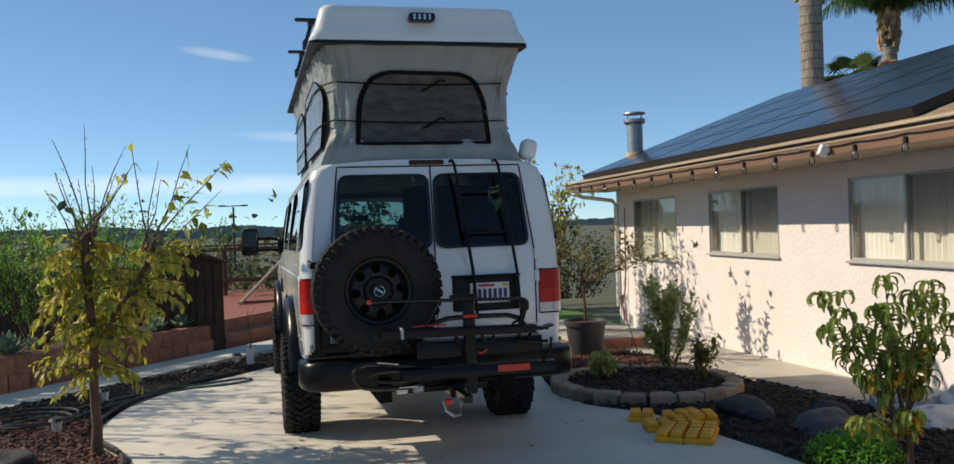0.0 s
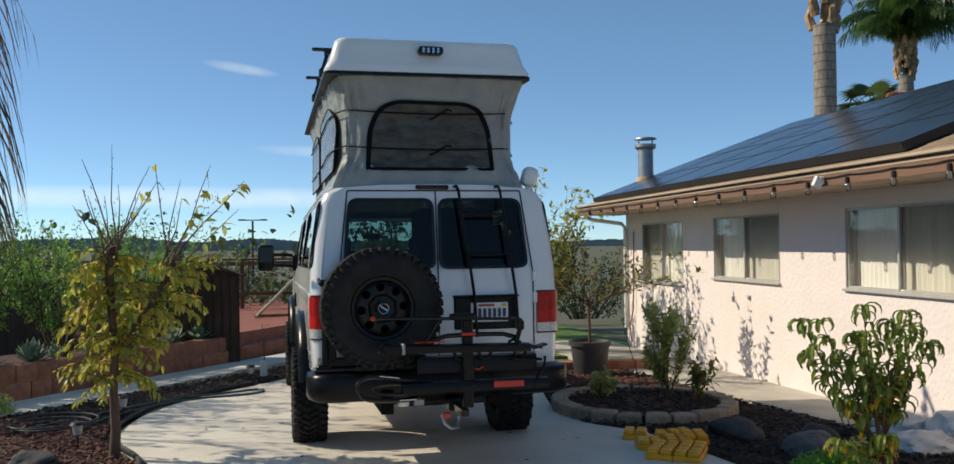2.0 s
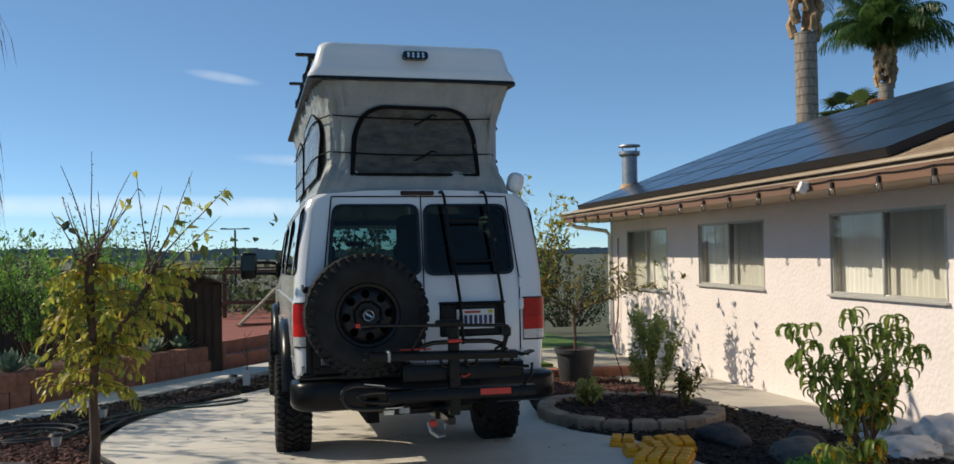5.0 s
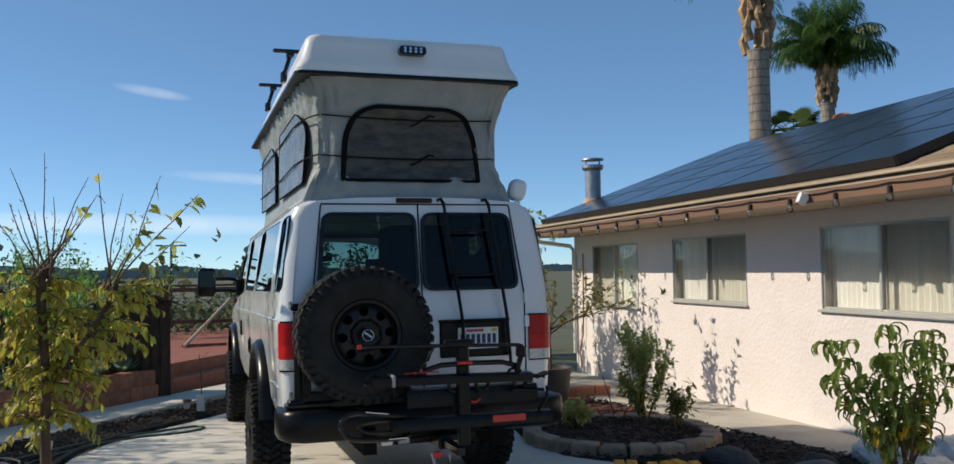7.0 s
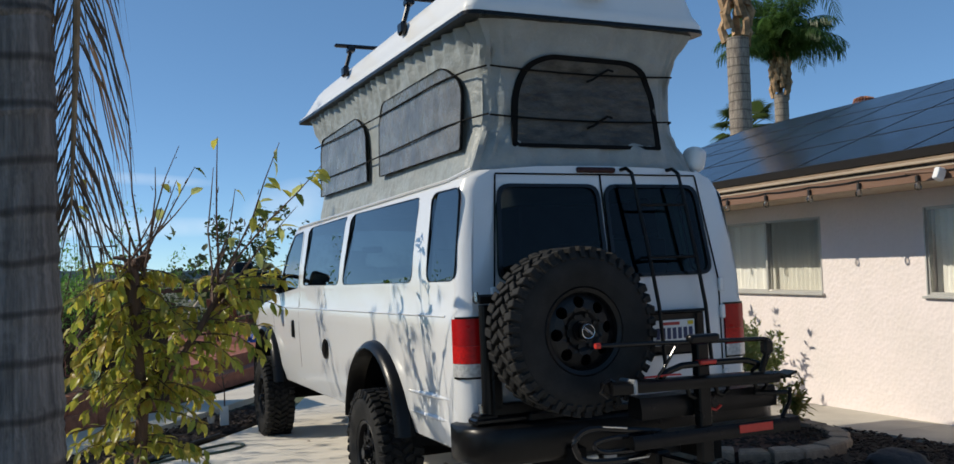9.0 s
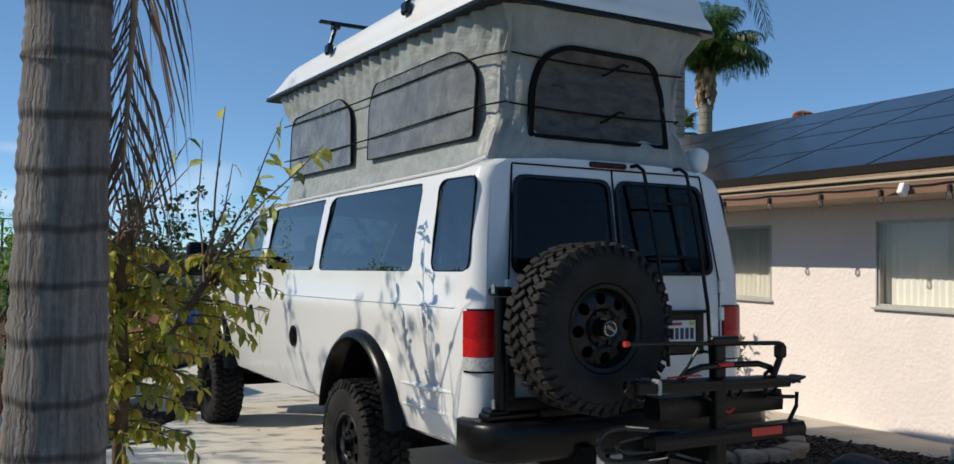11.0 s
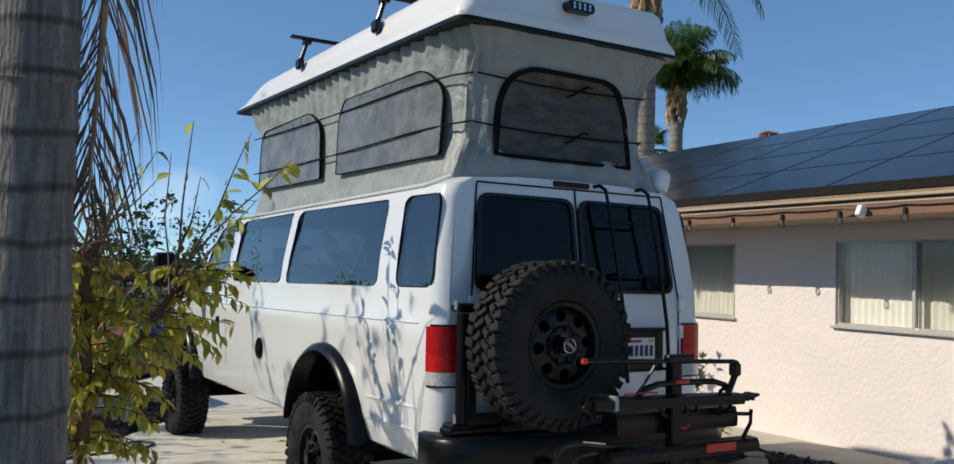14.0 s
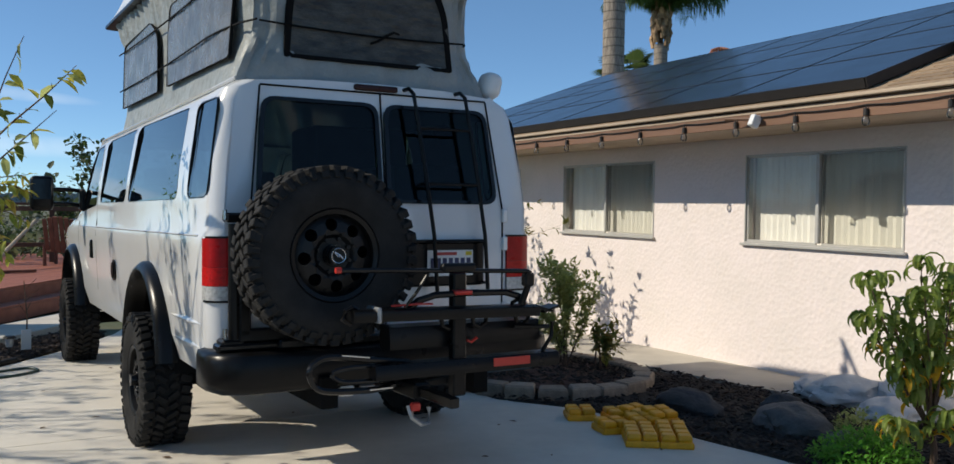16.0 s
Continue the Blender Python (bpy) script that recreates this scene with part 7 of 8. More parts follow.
def mound(name, label, x, y, r, h, leafname, n, size):
    t = thing(name, label, "plant", Matrix.Translation((x, y, G(x, y))))

    def fill(b):
        for k in range(n):
            v = rvec()
            v.z = abs(v.z)
            q = rnd(0.55, 1.0)
            p = Vector((v.x * r * q, v.y * r * q, v.z * h * q))
            s = rnd(0.7, 1.2) * size
            leaf(b, p, v * 0.6 + rvec() * 0.8, Vector((0, 0, 1)) + rvec() * 0.4, s, s * 0.5, 0.4)
    leafmesh("foliage", fill, M[leafname], t)
    bm = bmesh.new()
    for k in range(14):
        v = rvec()
        v.z = abs(v.z)
        tube(bm, [(0, 0, 0), (v.x * r * 0.45, v.y * r * 0.45, v.z * h * 0.55), (v.x * r * 0.8, v.y * r * 0.8, v.z * h * 0.8)], [0.006, 0.004, 0.002], seg=4)
    part("stem", bm, M["twig"], t)
    return t


mound("fern_clump", "bright green feathery fern clump at the bed's edge", 4.47, 5.72, 0.34, 0.24, "fernleaf", 2600, 0.032)
mound("fern_clump", "dull green ferny plant behind a boulder", 5.02, 6.20, 0.2, 0.24, "bushleaf", 500, 0.04)
mound("ground_cover", "low dark green leafy plant beside the walkway", -2.75, 10.75, 0.35, 0.28, "bushleaf", 700, 0.06)

# ---- garden side: terraced beds, shed, deck, fence ----
def garden_block(u, v, z, k):
    global gb
    if gb is None:
        bm = bmesh.new()
        pts = [(-0.165, -0.10), (-0.10, -0.125), (0.10, -0.125), (0.165, -0.10), (0.14, 0.11), (-0.14, 0.11)]
        loft(bm, [[(x, y, 0.0) for x, y in pts], [(x * 1.0, y, 0.20) for x, y in pts], [(x * 0.95, y * 0.92, 0.225) for x, y in pts]])
        o = part("wall_block", bm, M["terra"], terrace)
        gb = o.data
    else:
        o = new("wall_block", gb)
        o.parent = terrace
    p = g2(u, v, z)
    o.location = p
    o.rotation_euler = (rnd(-0.015, 0.015), rnd(-0.015, 0.015), math.atan2(GU.y, GU.x) + rnd(-0.05, 0.05))


gb = None
terrace = tagged(thing("terrace_wall", "low retaining wall of terracotta-coloured concrete blocks", "retaining wall"), kind="structure")
for c, (z, v) in enumerate(((0.0, 0.16), (0.222, 0.22))):
    for k in range(30):
        garden_block(-6.0 + 0.338 * k + 0.17 * c, v, z, k)
bm = bmesh.new()
loft(bm, [[g2(u, 0.32, 0.36), g2(u, 1.8, 0.40), g2(u, 1.8, -0.1), g2(u, 0.32, -0.1)] for u in (-6.1, -3, 0, 2, 4.15)])
tagged(part("bed_terrace", bm, M["mulch"]), "raised soil bed behind the block wall", "planting bed", kind="structure")
random.seed(66)
for k in range(13):
    u = -3.6 + 0.58 * k + rnd(-0.1, 0.1)
    p = g2(u, rnd(0.36, 0.55), 0.41)
    s = thing("succulent", "pale grey-green succulent rosette in the raised bed", "succulent", Matrix.Translation(p), group="succulents")
    sz = rnd(0.20, 0.32)

    def suc(b):
        for q in range(34):
            a = q * 2.4
            e = 0.25 + 1.1 * (q / 34)
            d = Vector((math.cos(a) * math.cos(e), math.sin(a) * math.cos(e), math.sin(e)))
            leaf(b, d * 0.02, d, Vector((0, 0, 1)), sz * rnd(0.8, 1.1), sz * 0.36, -0.25)
    leafmesh("rosette", suc, M["succulent"], s)

# pomegranate behind the palm
random.seed(77)
pg = Vector((*g2(2.1, 0.75)[:2], g2(2.1, 0.75).z + 0.36))
pom = thing("pomegranate_bush", "dense green pomegranate bush in the raised bed", "shrub", Matrix.Translation(pg) @ Matrix.Diagonal((0.72, 0.72, 1, 1)))
tips = []
bm = bmesh.new()
for k in range(16):
    a = rnd(0, 6.283)
    branchy(bm, Vector((rnd(-0.1, 0.1), rnd(-0.1, 0.1), 0)), Vector((math.cos(a) * 0.75, math.sin(a) * 0.75, 1)), rnd(1.25, 2.25), 0.022, 2, 0.5, tips, 5, 0.15)
part("stem", bm, M["twig"], pom)


def pom_fill(b):
    for p, d in tips:
        for k in range(5):
            s = rnd(0.05, 0.085)
            leaf(b, p + rvec() * rnd(0, 0.12), d * 0.4 + rvec(), Vector((0, 0, 1)) + rvec() * 0.5, s, s * 0.42, 0.3)


leafmesh("foliage", pom_fill, M["pomleaf"], pom)
bm = bmesh.new()
bmesh.ops.create_uvsphere(bm, u_segments=14, v_segments=10, radius=0.05)
cyl(bm, (0, 0, 0.045), (0, 0, 0.07), 0.014, 0.02, seg=8)
fr = part("pomegranate", bm, M["fruit"], pom, "ripe red fruit", smooth=True)
fr.location = (0.12, -0.62, 0.55)
copy_thing(pom, Matrix.Translation((*g2(0.85, 0.85)[:2], pg.z)) @ Matrix.Rotation(2.1, 4, 'Z'))
copy_thing(pom, Matrix.Translation((*g2(-0.7, 1.1)[:2], pg.z + 0.02)) @ Matrix.Rotation(4.0, 4, 'Z'))

# small plank shed
sh = thing("garden_shed", "small dark weathered plank shed with a pitched lid", "shed", Matrix.Translation(g2(3.75, 0.62)) @ Matrix.Rotation(radians(6), 4, 'Z'))
me = None
for k in range(8):
    if me is None:
        bm = bmesh.new()
        box(bm, (0, 0, 0.74), (0.128, 0.022, 1.5), bevel=0.004)
        o = part("plank", bm, M["wood_dark"], sh)
        me = o.data
    else:
        o = new("plank", me)
        o.parent = sh
    o.location = (-0.47 + 0.134 * k, -0.42, rnd(-0.01, 0.01))
for s in (-1, 1):
    for k in range(6):
        o = new("plank", me)
        o.parent = sh
        o.location = (s * 0.545, -0.34 + 0.134 * k, 0)
        o.rotation_euler = (0, 0, radians(90))
bm = bmesh.new()
box(bm, (0, 0.36, 0.74), (1.06, 0.02, 1.5))
part("back", bm, M["wood_dark"], sh)
for s in (-1, 1):
    bm = bmesh.new()
    box(bm, (s * 0.31, -0.03, 1.60), (0.72, 0.98, 0.03), rot=Matrix.Rotation(radians(s * 22), 4, 'Y'), bevel=0.004)
    part("roof_board", bm, M["wood_dark"], sh)
bm = bmesh.new()
prism(bm, [(-0.54, 1.49), (0.54, 1.49), (0.0, 1.70)], "y", -0.425, -0.40)
part("gable", bm, M["wood_dark"], sh)

# deck with steps
DZ = 0.46
deck = tagged(thing("deck", "low timber deck stained brick red with two steps", "deck"), kind="structure")
me = None
for k in range(46):
    v = 0.62 + k * 0.148
    if me is None:
        bm = bmesh.new()
        box(bm, (0, 0, 0), (9.0, 0.14, 0.035), bevel=0.004)
        o = part("board", bm, M["deck"], deck)
        me = o.data
    else:
        o = new("board", me)
        o.parent = deck
    p = g2(9.0, v)
    o.location = (p.x, p.y, G(0, 18) + DZ)
    o.rotation_euler = (0, 0, math.atan2(GU.y, GU.x))
ang = Matrix.Rotation(math.atan2(GU.y, GU.x), 4, 'Z')
for name, v, z, h, d in (("riser", 0.56, DZ - 0.13, 0.22, 0.03), ("step_board", 0.40, DZ - 0.22, 0.035, 0.30), ("riser", 0.26, DZ - 0.34, 0.20, 0.03)):
    bm = bmesh.new()
    p = g2(8.75, v)
    box(bm, (0, 0, 0), (9.0, d, h), bevel=0.004)
    o = part(name, bm, M["deck"], deck)
    o.location = (p.x, p.y, G(0, 18) + z)
    o.rotation_euler = (0, 0, math.atan2(GU.y, GU.x))
bm = bmesh.new()
p = g2(9.0, 3.9)
box(bm, (0, 0, 0), (8.8, 6.4, 0.25))
o = part("deck_frame", bm, M["wood_dark"], deck)
o.location = (p.x, p.y, G(0, 18) + DZ - 0.17)
o.rotation_euler = (0, 0, math.atan2(GU.y, GU.x))

# railing across the back of the deck
rail = thing("deck_railing", "brown timber railing with square posts", "railing")
RZ = 1.47
for k in range(9):
    x = -7.6 + 1.75 * k
    bm = bmesh.new()
    box(bm, (x, 23.0, (RZ - 0.35) / 2), (0.10, 0.10, RZ + 0.35), bevel=0.006)
    part("post", bm, M["rail"], rail)
for z, h, d in ((RZ, 0.05, 0.14), (0.62, 0.09, 0.05)):
    bm = bmesh.new()
    box(bm, (-0.6, 22.94 if h > 0.06 else 23.0, z), (14.6, d, h), bevel=0.006)
    part("rail_board", bm, M["rail"], rail)
bm = bmesh.new()
box(bm, (-0.6, 22.95, RZ - 0.10), (14.6, 0.04, 0.10), bevel=0.006)
part("rail_board", bm, M["rail"], rail)
rl = thing("rail_lights", "small clear bulbs strung under the railing", "string lights")
bm = bmesh.new()
tube(bm, [(-7.0 + 0.45 * k, 22.88, 1.22 - 0.05 * (k % 2)) for k in range(30)], 0.006, seg=5)
part("cable", bm, M["cable"], rl)
me = None
for k in range(15):
    if me is None:
        bm = bmesh.new()
        bmesh.ops.create_uvsphere(bm, u_segments=8, v_segments=6, radius=0.035)
        o = part("bulb", bm, M["whiteplastic"], rl)
        me = o.data
    else:
        o = new("bulb", me)
        o.parent = rl
    o.location = (-6.55 + 0.9 * k, 22.88, 1.13)

# slatted garden chair on the deck
DK = G(0, 18) + DZ + 0.018
ch = thing("garden_chair", "red-brown slatted wooden garden armchair on the deck", "chair", Matrix.Translation((1.35, 22.0, DK)) @ Matrix.Rotation(radians(155), 4, 'Z'))
for x in (-0.32, 0.32):
    for y, h in ((-0.30, 0.52), (0.28, 0.42)):
        bm = bmesh.new()
        box(bm, (x, y, h / 2), (0.04, 0.10, h), bevel=0.005)
        part("leg", bm, M["wood_red"], ch)
    bm = bmesh.new()
    box(bm, (x * 1.08, -0.02, 0.54), (0.13, 0.72, 0.025), bevel=0.005)
    part("armrest", bm, M["wood_red"], ch)
for k in range(5):
    bm = bmesh.new()
    box(bm, (0, -0.28 + 0.11 * k, 0.36 - 0.02 * k), (0.60, 0.09, 0.022), bevel=0.004)
    part("seat_slat", bm, M["wood_red"], ch)
for k in range(6):
    bm = bmesh.new()
    box(bm, (-0.26 + 0.104 * k, 0.36, 0.62), (0.085, 0.022, 0.78 - 0.05 * abs(k - 2.5)), rot=Matrix.Rotation(radians(-16), 4, 'X'), bevel=0.004)
    part("back_slat", bm, M["wood_red"], ch)
bm = bmesh.new()
tube(bm, [(-0.14, 19.7, DK + 0.03), (0.87, 22.86, 1.16)], 0.035, seg=8)
tagged(part("wooden_pole", bm, M["pale_wood"]), "long pale timber pole leaning from deck to railing", "pole")
bm = bmesh.new()
box(bm, (0.25, 20.0, DK + 0.035), (0.9, 0.09, 0.05), rot=Matrix.Rotation(radians(10), 4, 'Z'), bevel=0.006)
tagged(part("loose_board", bm, M["wood_red"]), "short red-brown board lying on the deck", "board")
random.seed(88)
bm = bmesh.new()
bmesh.ops.create_icosphere(bm, subdivisions=4, radius=1.0)
for v in bm.verts:
    p = v.co.copy()
    v.co = Vector((p.x * 0.42, p.y * 0.35, max(p.z, -0.3) * 0.22)) * (1 + 0.3 * noise.noise(p * 2.6) + 0.12 * noise.noise(p * 7))
tp = tagged(part("tarp_bundle", bm, M["blue_tarp"], smooth=True), "crumpled bright blue tarpaulin bundle on the deck", "tarpaulin")
tp.location = (2.15, 21.6, DK + 0.06)

# board fence on the far side of the garden
fence = thing("board_fence", "weathered brown vertical board fence", "fence")
me = None
for k in range(52):
    if me is None:
        bm = bmesh.new()
        box(bm, (0, 0, 0.55), (0.145, 0.02, 1.45), bevel=0.003)
        o = part("fence_board", bm, M["wood_dark"], fence)
        me = o.data
    else:
        o = new("fence_board", me)
        o.parent = fence
    o.location = (-9.2 + 0.15 * k, 17.2, rnd(-0.015, 0.015) - 0.08)
bm = bmesh.new()
box(bm, (-5.4, 17.23, 1.02), (7.9, 0.04, 0.09))
part("fence_rail", bm, M["wood_dark"], fence)
# small wire panel fence at the near left of the garden
wf = thing("wire_fence", "grey galvanised wire mesh panel on round posts", "fence")
for u in (-4.8, -3.4):
    p = g2(u, 0.1)
    bm = bmesh.new()
    cyl(bm, p, p + Vector((0, 0, 1.25)), 0.03, seg=10)
    part("post", bm, M["pipe_gal"], wf)
bm = bmesh.new()
for k in range(10):
    z = 0.1 + 0.115 * k
    tube(bm, [g2(-4.8, 0.1, z), g2(-3.4, 0.1, z)], 0.003, seg=4)
for k in range(15):
    u = -4.8 + 0.1 * k
    tube(bm, [g2(u, 0.1, 0.08), g2(u, 0.1, 1.18)], 0.003, seg=4)
tagged(part("wire_mesh", bm, M["pipe_gal"], wf), kind="stuff")

# hoses, sapling and path lamps on the mulch
def gp(x, y, z=0.012):
    return Vector((x, y, G(x, y) + z))


def smooth_path(pts, n=8):
    out = []
    P = [Vector(p) for p in pts]
    for i in range(len(P) - 1):
        a, b, c, d = P[max(i - 1, 0)], P[i], P[i + 1], P[min(i + 2, len(P) - 1)]
        for k in range(n):
            t = k / n
            out.append(0.5 * ((2 * b) + (c - a) * t + (2 * a - 5 * b + 4 * c - d) * t * t + (3 * b - a - 3 * c + d) * t ** 3))
    return out + [P[-1]]


bm = bmesh.new()
tube(bm, smooth_path([gp(-2.3, 9.2), gp(-1.7, 9.9, 0.04), gp(-1.2, 10.6, 0.05), gp(-0.75, 11.3, 0.03), gp(-0.2, 11.75), gp(0.15, 11.95), gp(0.26, 11.75), gp(0.0, 11.5), gp(-0.5, 11.35), gp(-0.85, 10.9, 0.03), gp(-1.25, 10.0, 0.05), gp(-1.4, 9.3, 0.05)]), 0.013, seg=7)
tagged(part("garden_hose", bm, M["hose"], smooth=True), "dark green garden hose looped over bed and driveway", "hose")
bm = bmesh.new()
pts = []
for k in range(40):
    a = k * 2 * math.pi / 16
    pts.append(gp(-1.75 + (0.30 + 0.004 * k) * math.cos(a), 9.6 + (0.30 + 0.004 * k) * math.sin(a), 0.03 + 0.002 * k))
tube(bm, pts, 0.011, seg=7)
tagged(part("hose_coil", bm, M["pot"], smooth=True), "grey soaker hose coiled on the mulch", "hose")
bm = bmesh.new()
tube(bm, smooth_path([gp(-0.62, 4.8, 0.03), gp(-0.58, 6.2, 0.03), gp(-0.60, 7.6, 0.03), gp(-0.98, 8.6, 0.03), gp(-1.1, 9.4, 0.03), gp(-1.0, 10.5, 0.03), gp(-0.55, 11.6, 0.03), gp(0.1, 12.5, 0.03)]), 0.022, seg=7)
tagged(part("bed_edging", bm, M["cable"], smooth=True), "black plastic lawn edging along the driveway", "edging")
for k, (x, y) in enumerate(((-1.18, 10.2), (-1.28, 8.55), (0.05, 12.85))):
    pl = thing("path_lamp", "small black solar path lamp with a glass shade", "lamp", Matrix.Translation(gp(x, y, 0)), group="path lamps")
    bm = bmesh.new()
    cyl(bm, (0, 0, -0.02), (0, 0, 0.12), 0.010, seg=8)
    part("spike", bm, M["cable"], pl)
    bm = bmesh.new()
    cyl(bm, (0, 0, 0.12), (0, 0, 0.21), 0.035, 0.05, seg=14)
    part("shade", bm, M["clearlens"], pl)
    bm = bmesh.new()
    cyl(bm, (0, 0, 0.21), (0, 0, 0.235), 0.068, 0.05, seg=16)
    part("cap", bm, M["cable"], pl)
sp = thing("sapling", "bare thin sapling with a white tag in the mulch", "plant", Matrix.Translation(gp(0.22, 13.1, 0)))
bm = bmesh.new()
tube(bm, [(0, 0, -0.02), (0.01, 0, 0.4), (-0.02, 0.01, 0.8)], [0.012, 0.009, 0.004], seg=6)
for k in range(6):
    p = Vector((0, 0, rnd(0.3, 0.75)))
    tube(bm, [p, p + Vector((rnd(-0.15, 0.15), rnd(-0.15, 0.15), 0.12))], [0.004, 0.002], seg=4)
part("stem", bm, M["twig"], sp)
bm = bmesh.new()
box(bm, (0.0, -0.02, 0.16), (0.10, 0.012, 0.22), bevel=0.003)
part("tag", bm, M["whiteplastic"], sp)

# low terracotta edging near the pot
gb2 = None
te = thing("brick_edging", "short row of terracotta-coloured edging blocks beside the gravel", "edging")
for k in range(9):
    p = gp(3.72 + 0.27 * k, 12.65 + 0.03 * k, 0.0)
    if gb2 is None:
        bm = bmesh.new()
        box(bm, (0, 0, 0.075), (0.26, 0.17, 0.16), bevel=0.012)
        o = part("edging_block", bm, M["terra"], te)
        gb2 = o.data
    else:
        o = new("edging_block", gb2)
        o.parent = te
    o.location = p
    o.rotation_euler = (0, 0, rnd(-0.08, 0.08))

# ---- beyond ----
random.seed(99)
shrub("garden_shrub", "tall loose green shrub beyond the house corner", 4.55, 14.6, G(4.5, 14.6), 2.15, 0.9, "fruitleaf", 11, 3, 0.10)
shrub("autumn_shrub", "slender shrub with rusty orange and green leaves beside the lawn", 4.12, 13.7, G(4.12, 13.7), 1.75, 0.6, "rustleaf", 7, 4, 0.085)
shrub("garden_shrub", "tall yellow-green shrub behind the potted tree", 4.75, 16.2, G(4.75, 16.2), 2.3, 0.9, "fruitleaf", 11, 4, 0.10)
shrub("garden_shrub", "leafy green shrub at the edge of the lawn", 5.6, 19.3, G(5.6, 19.3), 1.9, 1.1, "pomleaf", 11, 4, 0.10)
shrub("garden_shrub", "rounded green shrub beside the lawn", 5.6, 17.5, G(5.6, 17.5), 1.6, 0.8, "pomleaf", 10, 4, 0.08)
shrub("garden_shrub", "dark green hedge plant beyond the lawn", 6.6, 21.0, G(6.6, 21), 2.3, 1.5, "bgleaf", 12, 4, 0.12)


def far_tree(x, y, h, w, seed, leafname="bgleaf", label="distant dark green tree in the valley"):
    random.seed(seed)
    far = max(0.0, y - 25, -x - 12)
    z0 = G(x, y) - 7.0 * (1 - math.exp(-far / 35.0)) - 0.5
    t = thing("valley_tree", label, "tree", Matrix.Translation((x, y, z0)))
    tips = []
    bm = bmesh.new()
    for k in range(5):
        a = rnd(0, 6.283)
        branchy(bm, Vector((0, 0, 0)), Vector((math.cos(a) * w / h * 0.6, math.sin(a) * w / h * 0.6, 1)), h * rnd(0.6, 0.85), 0.02 * h, 2, 0.6, tips, 5, 0.3)
    part("trunk", bm, M["twig"], t)

    def fill(b):
        for p, d in tips:
            for k in range(9):
                s = rnd(0.02, 0.04) * h
                leaf(b, p + rvec() * rnd(0, 0.12) * w, rvec(), Vector((0, 0, 1)) + rvec() * 0.6, s, s * 0.7, 0.3)
    leafmesh("crown", fill, M[leafname], t)


for k, (x, y, h, w) in enumerate(((-9, 55, 9.2, 7), (-3.5, 62, 8.9, 8), (3.5, 75, 8.5, 9), (-17, 60, 9.5, 9), (5.0, 43, 10.2, 3.4), (-27, 75, 9, 10), (-40, 85, 10, 12), (13, 95, 9.5, 10), (0.5, 100, 9.0, 12), (-12, 105, 9.4, 12), (24, 70, 9.5, 9), (-30, 50, 7.5, 8), (6, 34, 6.5, 4), (-5, 36, 5.6, 5), (2.2, 32, 4.6, 4), (-11, 34, 5.5, 5))):
    far_tree(x, y, h * 0.74, w, 200 + k)

# tree on the garden's far side, whose shade falls over the driveway
random.seed(410)
shrub("shade_tree", "open-crowned garden tree whose shade dapples the driveway", -5.3, 11.8, G(-5.3, 11.8), 4.6, 1.9, "pomleaf", 9, 3, 0.12, 0.3, "tree", 0.5, 0.02)

# dry leaves blown over the concrete
random.seed(412)


def litter(b):
    for k in range(70):
        y = rnd(3.0, 12.0)
        x = rnd(curve_at(DR_L, y) + 0.05, curve_at(DR_R, y) - 0.05)
        s = rnd(0.03, 0.075)
        a = rnd(0, 6.283)
        leaf(b, Vector((x, y, G(x, y) + 0.006)), Vector((math.cos(a), math.sin(a), rnd(-0.02, 0.15))), Vector((0, 0, 1)) + rvec() * 0.2, s, s * 0.4, 0.1)


fallen = thing("fallen_leaves", "scattered dry brown leaves on the concrete", "leaves", Matrix.Identity(4))
leafmesh("leaf_litter", litter, M["deadfrond"], fallen)
tagged(fallen, kind="stuff")

# scrub and brush over the valley floor
def scrub_fill(b):
    for k in range(460):
        y = 24 + 60 * random.random() ** 1.5
        x = rnd(-0.62, 0.24) * y
        far = max(0.0, y - 25, -x - 12)
        w = rnd(0.7, 1.5) * (0.7 + y / 60)
        h = rnd(1.2, 2.5) * w
        c = Vector((x, y, G(x, y) - 7.0 * (1 - math.exp(-far / 35.0)) - 0.2))
        for j in range(56):
            d = rvec()
            r = random.random() ** 0.4
            s = rnd(0.14, 0.26) * w
            leaf(b, c + Vector((d.x * w * r, d.y * w * r, abs(d.z) * h * r)), rvec(), Vector((0, 0, 1)) + rvec() * 0.6, s, s * 0.6, 0.3)


random.seed(301)
holder = thing("valley_brush", "grey-green scrub covering the valley slope", "scrub", Matrix.Identity(4))
leafmesh("brush", scrub_fill, M["scrubleaf"], holder)
tagged(holder, kind="stuff")

lamp = thing("street_lamp", "black double-armed street lamp in the distance", "street lamp", Matrix.Translation((-1.26, 45.0, -5.0)))
bm = bmesh.new()
cyl(bm, (0, 0, -3), (0, 0, 8.05), 0.07, 0.05, seg=10)
part("pole", bm, M["cable"], lamp)
bm = bmesh.new()
box(bm, (0, 0, 8.10), (1.10, 0.06, 0.05), bevel=0.01)
part("arm", bm, M["cable"], lamp)
for s in (-1, 1):
    bm = bmesh.new()
    box(bm, (s * 0.52, 0, 8.11), (0.34, 0.24, 0.07), bevel=0.02)
    part("lamp_head", bm, M["cable"], lamp)

# palms behind the house
random.seed(120)


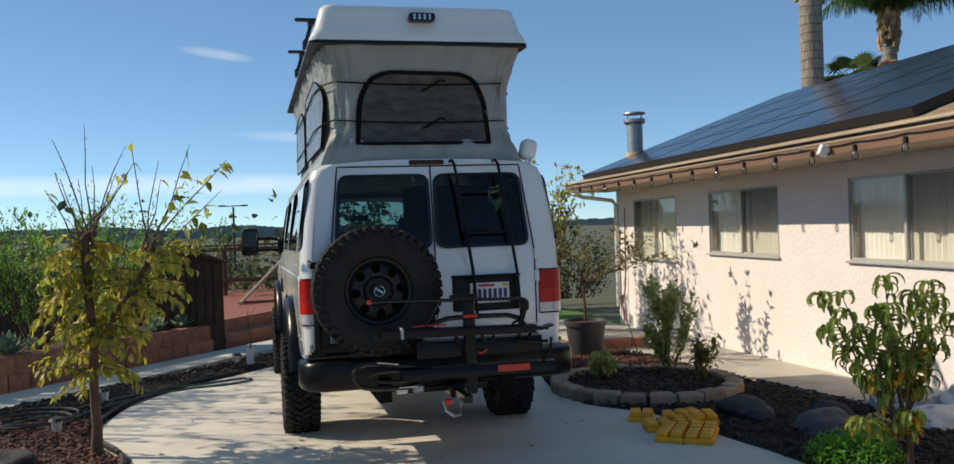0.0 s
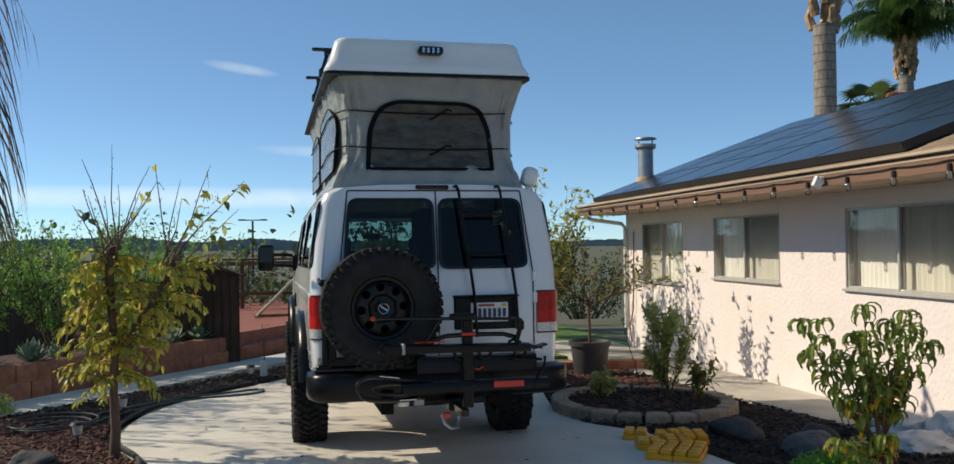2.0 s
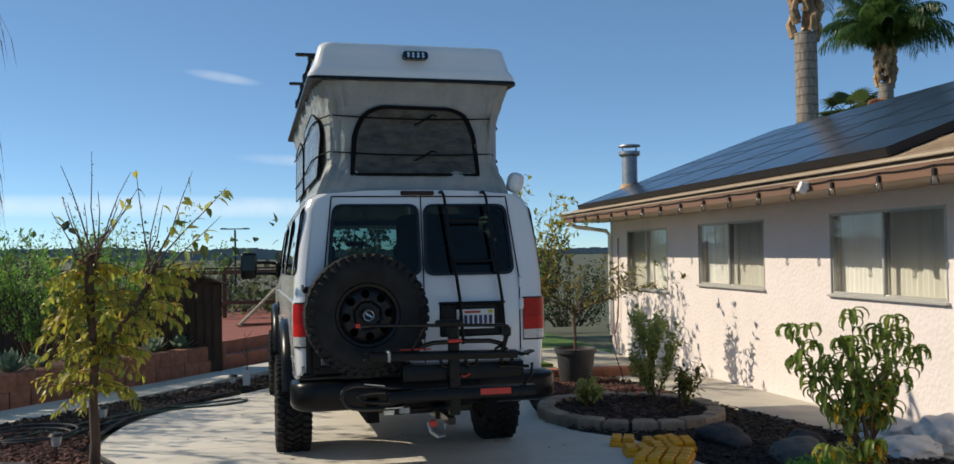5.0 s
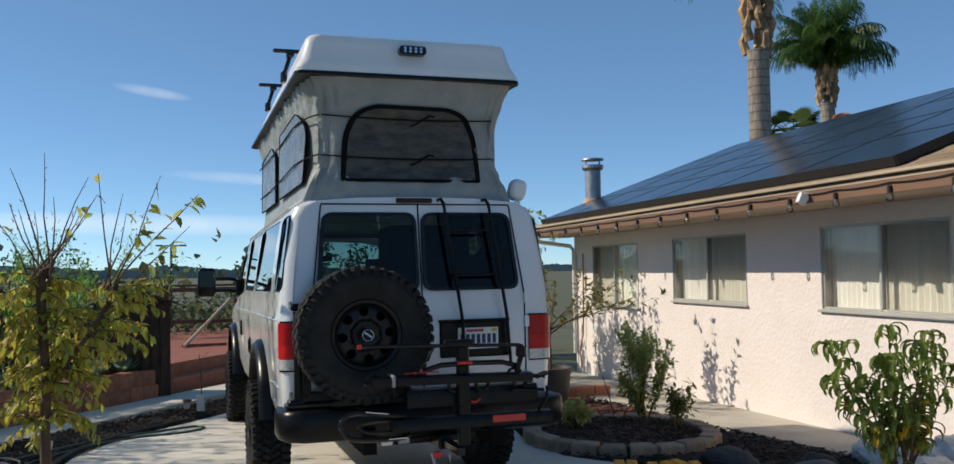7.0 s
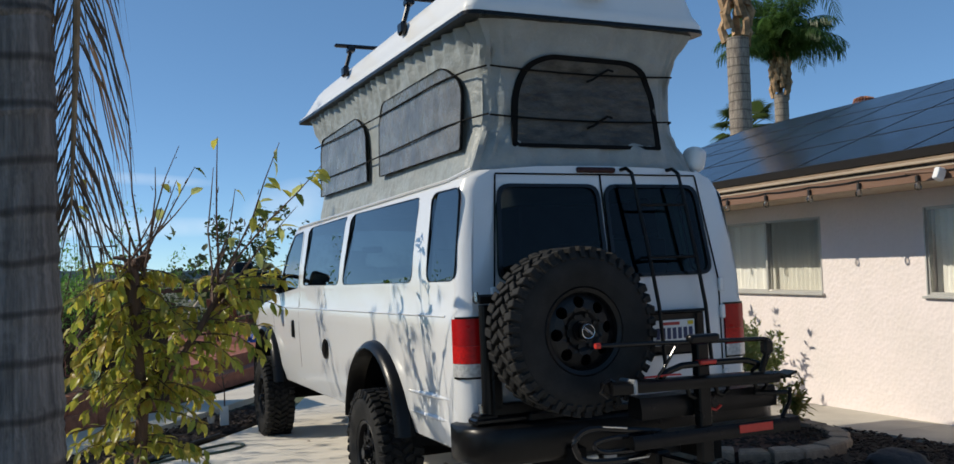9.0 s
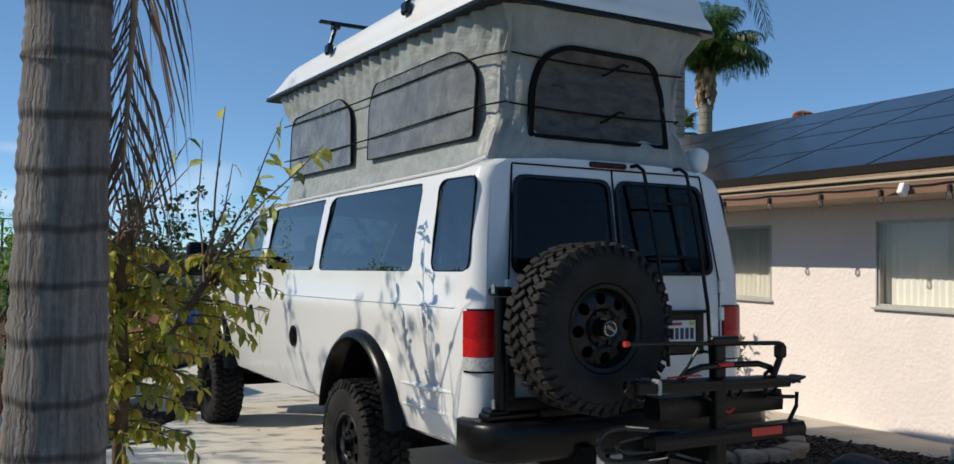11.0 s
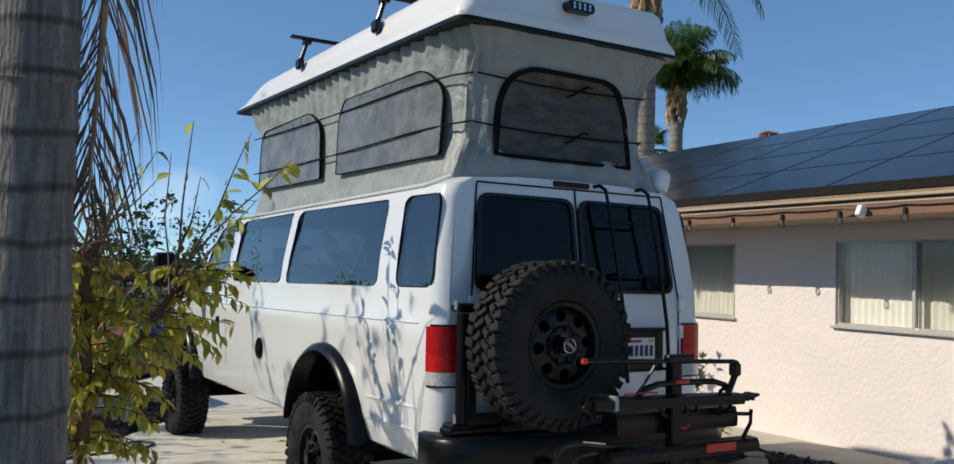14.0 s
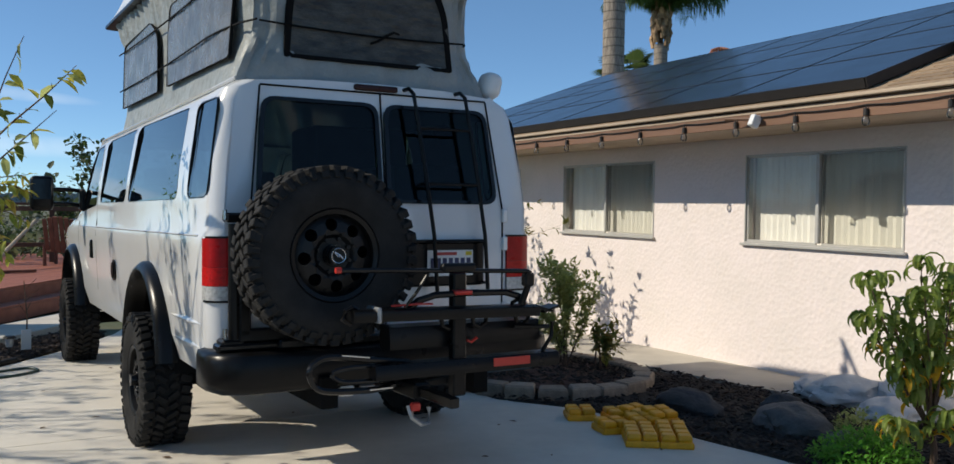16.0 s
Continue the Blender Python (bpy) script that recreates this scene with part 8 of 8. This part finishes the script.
def feather_palm(x, y, z_husk, r, label, crown_h, n_fronds, length, e_lo=18, e_hi=84, bend=0.16, leaflet=0.62):
    t = thing("feather_palm", label, "palm tree", Matrix.Translation((x, y, -0.4)))
    zc = z_husk + 0.4
    bm = bmesh.new()
    rings, z = [], 0.0
    while z < zc:
        b = 0.012 * math.sin(z * 2 * math.pi / 0.21) ** 6
        rings.append([((r + b) * math.cos(a), (r + b) * math.sin(a), z) for a in np.linspace(0, 2 * math.pi, 18, endpoint=False)])
        z += 0.07
    loft(bm, rings)
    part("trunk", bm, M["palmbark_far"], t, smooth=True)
    bm = bmesh.new()
    for k in range(26):
        a = k * 2.4
        z = zc - 0.1 + 0.052 * k * crown_h / 1.35
        rr = r * 1.0
        tube(bm, [(rr * math.cos(a), rr * math.sin(a), z - 0.15), (rr * 1.35 * math.cos(a), rr * 1.35 * math.sin(a), z + 0.2), (rr * 0.8 * math.cos(a), rr * 0.8 * math.sin(a), z + 0.75)], [r * 0.45, r * 0.42, r * 0.12], seg=6)
    part("husk", bm, M["husk"], t, "ragged tan leaf bases")
    zt = zc + crown_h
    ribs = bmesh.new()
    curves = []
    for k in range(n_fronds):
        a = k * 2.39996 + rnd(-0.2, 0.2)
        e = radians(rnd(e_lo, e_hi))
        d = Vector((math.cos(a) * math.cos(e), math.sin(a) * math.cos(e), math.sin(e)))
        pts, p = [], Vector((0, 0, zt - 0.2))
        ln = length * rnd(0.85, 1.1)
        for i in range(9):
            pts.append(p.copy())
            d = (d + Vector((0, 0, -bend - 0.05 * i * math.cos(e)))).normalized()
            p = p + d * ln / 8
        curves.append(pts)
        tube(ribs, pts, [0.05, 0.045, 0.04, 0.034, 0.028, 0.022, 0.016, 0.01, 0.005], seg=5)
    part("frond_rib", ribs, M["fanleaf"], t)

    def fill(b):
        for pts in curves:
            frond(b, pts, 66, leaflet, 0.040, Vector((0, 0, 1)), 0.9)
    leafmesh("frond_leaf", fill, M["palmleaf"], t)
    return t


feather_palm(14.76, 21.6, 7.65, 0.29, "tall feather palm with a ringed pale trunk behind the house", 2.7, 26, 4.3)
feather_palm(23.95, 30.4, 8.2, 0.27, "feather palm with a dense green crown behind the house", 1.6, 54, 2.7, 46, 88, 0.12, 0.85)


def fan_palm(x, y, zt, label):
    t = thing("fan_palm", label, "palm tree", Matrix.Translation((x, y, -0.4)))
    bm = bmesh.new()
    cyl(bm, (0, 0, 0), (0, 0, zt + 0.4), 0.28, 0.22, seg=12)
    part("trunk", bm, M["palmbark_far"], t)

    def fill(b):
        for k in range(30):
            a, e = k * 2.4, radians(rnd(-25, 75))
            d = Vector((math.cos(a) * math.cos(e), math.sin(a) * math.cos(e), math.sin(e)))
            c = Vector((0, 0, zt + 0.4)) + d * rnd(0.7, 1.0)
            s = d.cross(Vector((0, 0, 1))).normalized()
            n = s.cross(d)
            for j in range(15):
                f = radians(-85 + 170 * j / 14)
                dd = (d * math.cos(f) + s * math.sin(f)).normalized()
                tip = c + dd * 0.85 - Vector((0, 0, 0.22))
                w = s * math.cos(f) * 0.05 + d * -math.sin(f) * 0.05
                b.faces.new([b.verts.new(q) for q in (c, c + dd * 0.45 + w, tip, c + dd * 0.45 - w)])
    leafmesh("fan_leaf", fill, M["fanleaf"], t)
    bm = bmesh.new()
    for k in range(30):
        a, e = k * 2.4, 0.4
        cyl(bm, (0, 0, zt + 0.35), (0.7 * math.cos(a), 0.7 * math.sin(a), zt + 0.35 + rnd(-0.2, 0.7)), 0.02, seg=4)
    part("leaf_stalk", bm, M["fanleaf"], t)


fan_palm(23.7, 32.2, 7.1, "shaggy fan palm low behind the roof")
